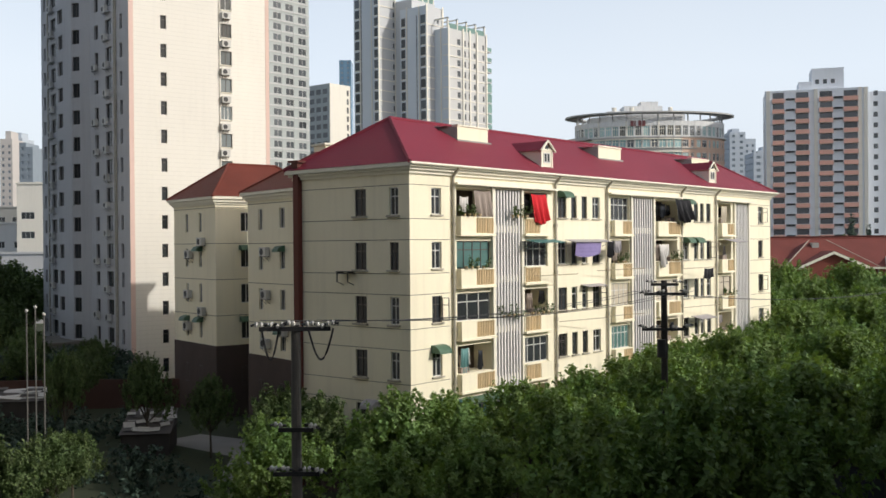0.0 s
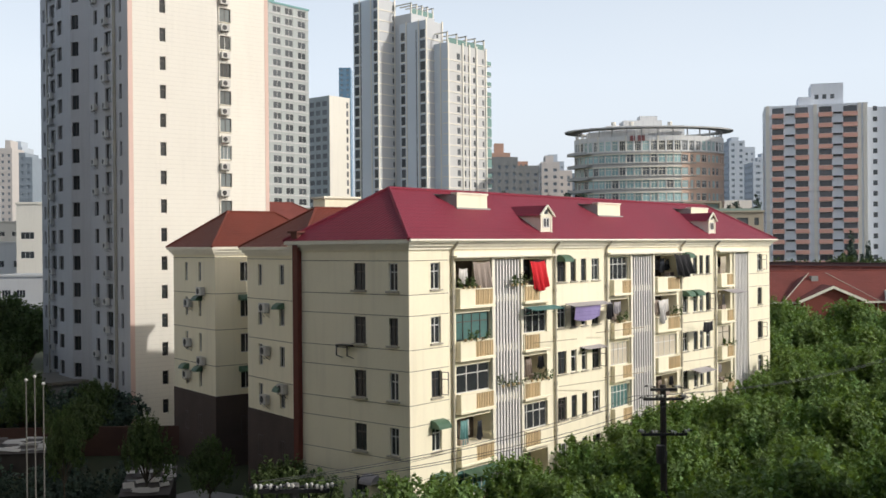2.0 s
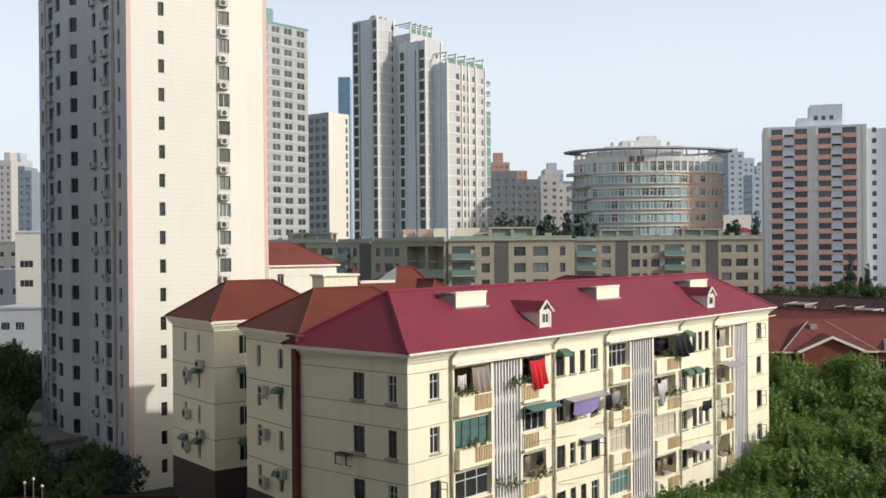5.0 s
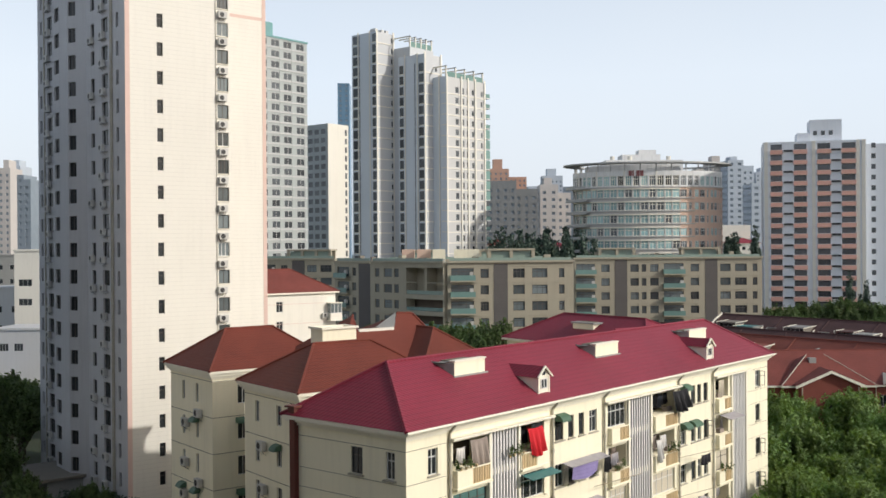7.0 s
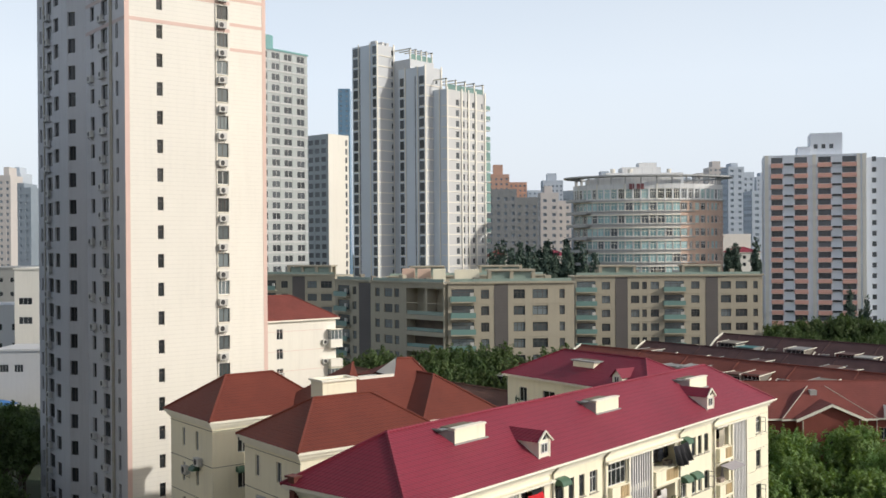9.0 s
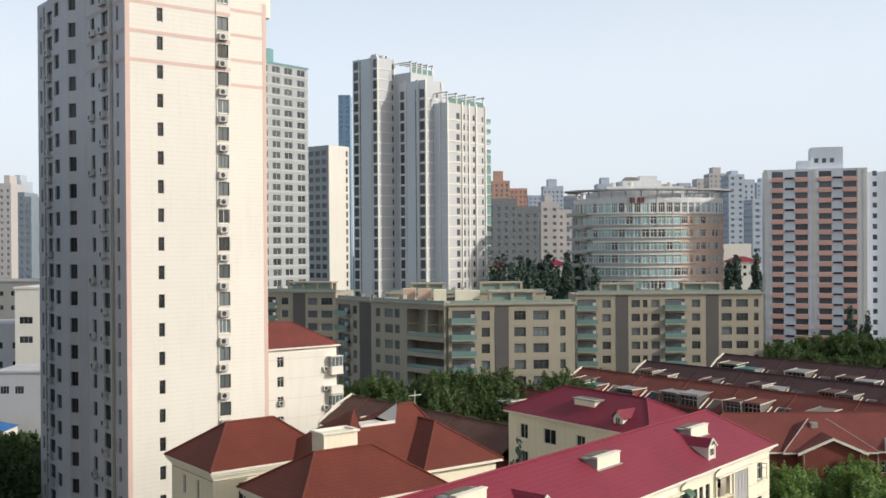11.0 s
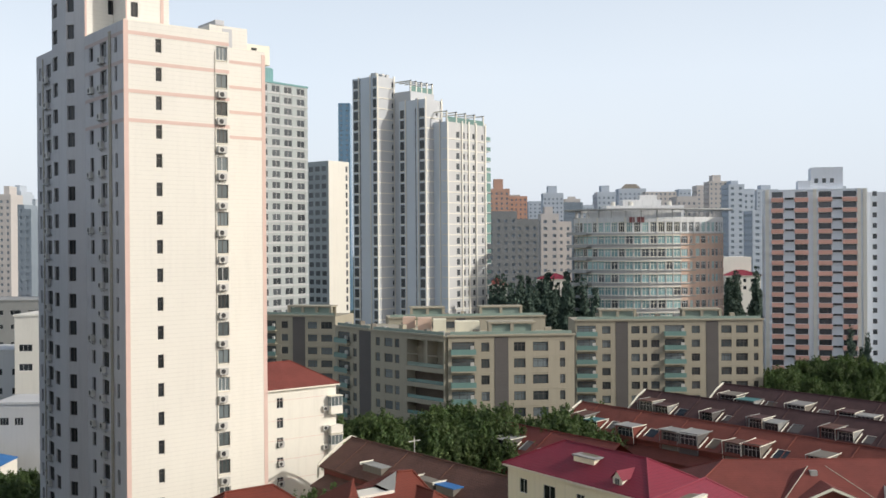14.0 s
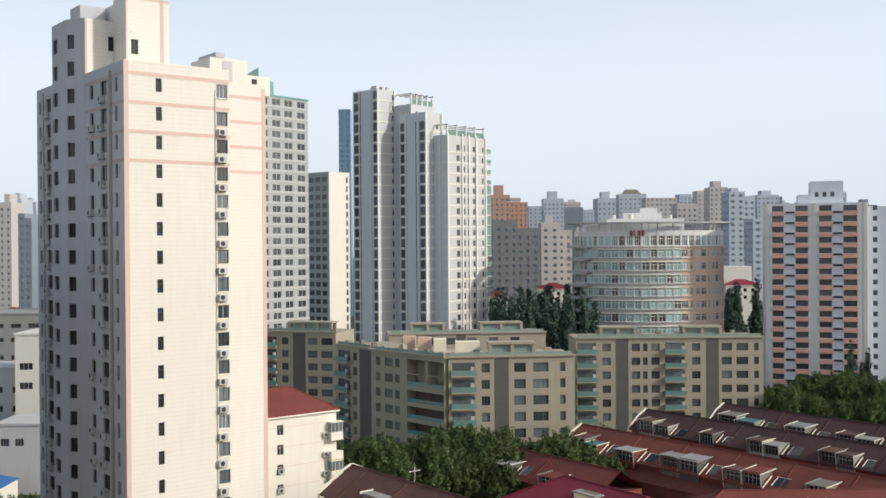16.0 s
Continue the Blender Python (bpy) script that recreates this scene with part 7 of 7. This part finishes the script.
# evergreen hedge at the tower foot
hedge = thing("hedge", "dark dense evergreen hedge along the tower", "hedge", kind="stuff")
hb = []
for i in range(60):
    u = i / 59
    hb.append((46 + 27 * u + rg.uniform(-0.8, 0.8), 88.5 - 2.5 * u + rg.uniform(-1.2, 1.2), rg.uniform(0.8, 3.0), rg.uniform(0.9, 1.6)))
for i in range(40):
    u = i / 39
    hb.append((40 + 14 * u + rg.uniform(-0.8, 0.8), 82 + 12 * (1 - u) + rg.uniform(-1.0, 1.0), rg.uniform(0.8, 2.8), rg.uniform(0.9, 1.5)))
part("foliage", crown_mesh("foliage", hb, 34000, 0.15, LEAF_D, 71, 12, 2.5), [], hedge)

# low shrubs over the garden
shrubs = thing("shrubs", "dark low shrubs covering the shaded garden", "shrub", kind="stuff")
hb = []
for i in range(150):
    x, y = rg.uniform(24, 45), rg.uniform(44, 80)
    if not (35.5 < x < 47 and 46 < y < 62) and x + 0.3 * y < 64:
        hb.append((x, y, rg.uniform(0.1, 0.8), rg.uniform(0.6, 1.3)))
part("foliage", crown_mesh("foliage", hb, 26000, 0.13, LEAF_D, 72, 10, 2.5), [], shrubs)

# parked cars by the tower
def parked_car(x, y, turn, label, material):
    t = thing("car", label, "car", at=pose(x, y, 0, 0, 0, turn), group="parked cars")
    s = Shape()
    low = [(-2.1, 0.45), (2.1, 0.45), (2.15, 0.75), (1.3, 0.92), (0.7, 1.42), (-1.1, 1.42), (-1.75, 0.95), (-2.15, 0.85)]
    for y0 in (-0.85, 0.85):
        s.poly([(a, y0, b) for a, b in (low if y0 < 0 else low[::-1])])
    for (a, b), (c, d) in zip(low, low[1:] + low[:1]):
        s.poly([(a, -0.85, b), (a, 0.85, b), (c, 0.85, d), (c, -0.85, d)])
    part("body", s, material, t)
    for sx in (-1.3, 1.3):
        for sy in (-0.8, 0.8):
            s = Shape()
            s.tube((sx, sy - 0.1, 0.32), (sx, sy + 0.1, 0.32), 0.32, n=12)
            part("wheel", s, DARK_METAL, t)
    s = Shape()
    s.box(-1.0, 0.9, -0.86, 0.86, 1.0, 1.32)
    part("side_window", s, GLASS, t)


parked_car(50.5, 108.5, 60, "dark parked car by the tower foot", HULL)
parked_car(47.5, 110.5, 60, "pale parked car by the tower foot", AC_WHITE)
parked_car(44.5, 112.5, 60, "dark blue parked car", HULL)

# ---- laundry and plants on the cream block ----
cloth("red cloth hung from a balcony", 49.3, MY0 - 0.45, tops[0] - 0.05, 1.5, 1.6, CLOTH_RED, lean=0.55)
cloth("grey-brown cloth curtain on a balcony", 44.4, MY0 - 0.1, tops[0], 1.5, 1.6, CLOTH_GREY, lean=0.35)
cloth("white shirt hung in a balcony", 43.2, MY0 + 0.2, tops[0] - 0.35, 0.7, 0.75, CLOTH_WHITE)
cloth("striped purple quilt drying under a hood", 54.0, MY0 - 0.95, tops[1] - 0.0, 2.9, 0.85, CLOTH_PURPLE, waves=1)
cloth("dark coat hung on a pole", 56.6, MY0 - 0.95, tops[1] + 0.05, 0.7, 1.0, CLOTH_DARK)
cloth("pale grey cloth on a pole", 57.4, MY0 - 1.0, tops[1] + 0.05, 0.8, 0.7, AWN_GREY)
cloth("black tarpaulin hung off a balcony", 67.0, MY0 - 0.7, tops[0] + 0.15, 2.3, 1.5, CLOTH_DARK, lean=0.9, swing=0.2)
cloth("white shirt hung in a balcony", 66.0, MY0 + 0.1, tops[1] - 0.2, 0.8, 0.85, CLOTH_WHITE)
cloth("white quilt rolled over a rail", 64.2, MY0 - 0.5, tops[1] - 0.2, 0.7, 1.5, CLOTH_WHITE, lean=0.4)
cloth("black cloths hung on a drying pole", 69.9, MY0 - 1.3, tops[1] - 2.0, 1.5, 0.7, CLOTH_DARK)
cloth("pale curtain in a balcony", 75.6, MY0 + 0.1, tops[0] - 0.1, 0.9, 1.3, CURTAIN)
cloth("patterned clothes in a balcony", 59.0, MY0 + 0.15, tops[1] - 0.4, 1.2, 0.8, CLOTH_GREY)
cloth("teal curtain in a balcony", 43.1, MY0 + 0.15, tops[3] - 0.1, 0.6, 1.3, TEAL_TRIM)
for x, k, w, sd in ((43.2, 0, 1.8, 41), (43.4, 1, 2.0, 42), (47.6, 0, 1.8, 43), (49.6, 2, 2.2, 44), (66.4, 1, 1.4, 45), (75.4, 2, 1.8, 46), (75.3, 3, 2.0, 47), (59.0, 1, 1.2, 48), (46.7, 2, 2.0, 49)):
    potted_plants(x, MY0 - 0.36, tops[k] - 1.44, w, sd)
for x, k, ln in ((69.4, 1, 4.2), (69.5, 2, 4.5), (58.5, 2, 3.5), (50.5, 1, 3.2), (53.5, 2, 4.0)):
    s = Shape()
    s.tube((x - ln / 2, MY0 - 0.4, tops[k] - 2.0), (x + ln / 2, MY0 - 1.3, tops[k] - 1.95), 0.022, n=5)
    thing("laundry_pole", "thin drying pole set out from the wall", "pole", group="drying poles", shape=s, mats=WOOD_POLE)

clutter = random.Random(23)
for b, k in ((2, 1), (3, 1), (1, 2), (3, 3), (4, 0), (4, 1), (0, 3), (3, 0), (4, 3), (1, 0)):
    x0, x1 = bays[b]
    x = x0 + 0.35
    while x < x1 - 0.4:
        w = clutter.uniform(0.3, 0.7)
        m = clutter.choice([CLOTH_DARK, CLOTH_GREY, CLOTH_WHITE, CLOTH_DARK, CURTAIN, HULL, AWN_GREY])
        cloth("clothes hung to dry inside a balcony", x + w / 2, MY0 + clutter.uniform(0.25, 0.6), tops[k] - clutter.uniform(0.05, 0.35), w, clutter.uniform(0.6, 1.1), m)
        x += w + clutter.uniform(0.15, 0.6)
    s = Shape()
    s.box(0, 0.7, 0, 0.4, 0, 1.2)
    s.box(-0.02, 0.72, -0.02, 0.42, 1.2, 1.24)
    thing("cupboard", "old brown cupboard standing in a balcony", "cupboard", at=pose(clutter.uniform(x0 + 0.1, x1 - 0.9), MY0 + 0.1, tops[k] - 2.38), shape=s, mats=CLOTH_GREY)

# empty air conditioner bracket on the west wall
s = Shape()
for y in (38.55, 39.35):
    s.box(38.05, 38.54, y - 0.025, y + 0.025, 11.85, 11.9)
    s.box(38.05, 38.1, y - 0.025, y + 0.025, 11.35, 11.85)
    s.tube((38.08, y, 11.38), (38.54, y, 11.2), 0.02, n=5)
s.box(38.05, 38.1, 38.58, 39.32, 11.8, 11.85)
s.box(38.05, 38.54, 38.45, 39.45, 11.9, 11.93)
part("empty_bracket", s, DARK_METAL, main_block, "rusty empty air conditioner cage")

# lift shaft transoms close to the glass
for z, ahead in ((18.51, 0.81), (27.234, 0.90), (36.035, 1.09)):
    s = Shape()
    a, b = Vector(site(-0.6, ahead)), Vector(site(0.9, ahead))
    s.tube((a.x, a.y, z), (b.x, b.y, z), 0.0075, n=12)
    thing("shaft_transom", "dark steel transom of the lift shaft", "beam", kind="structure", shape=s, mats=DARK_METAL)
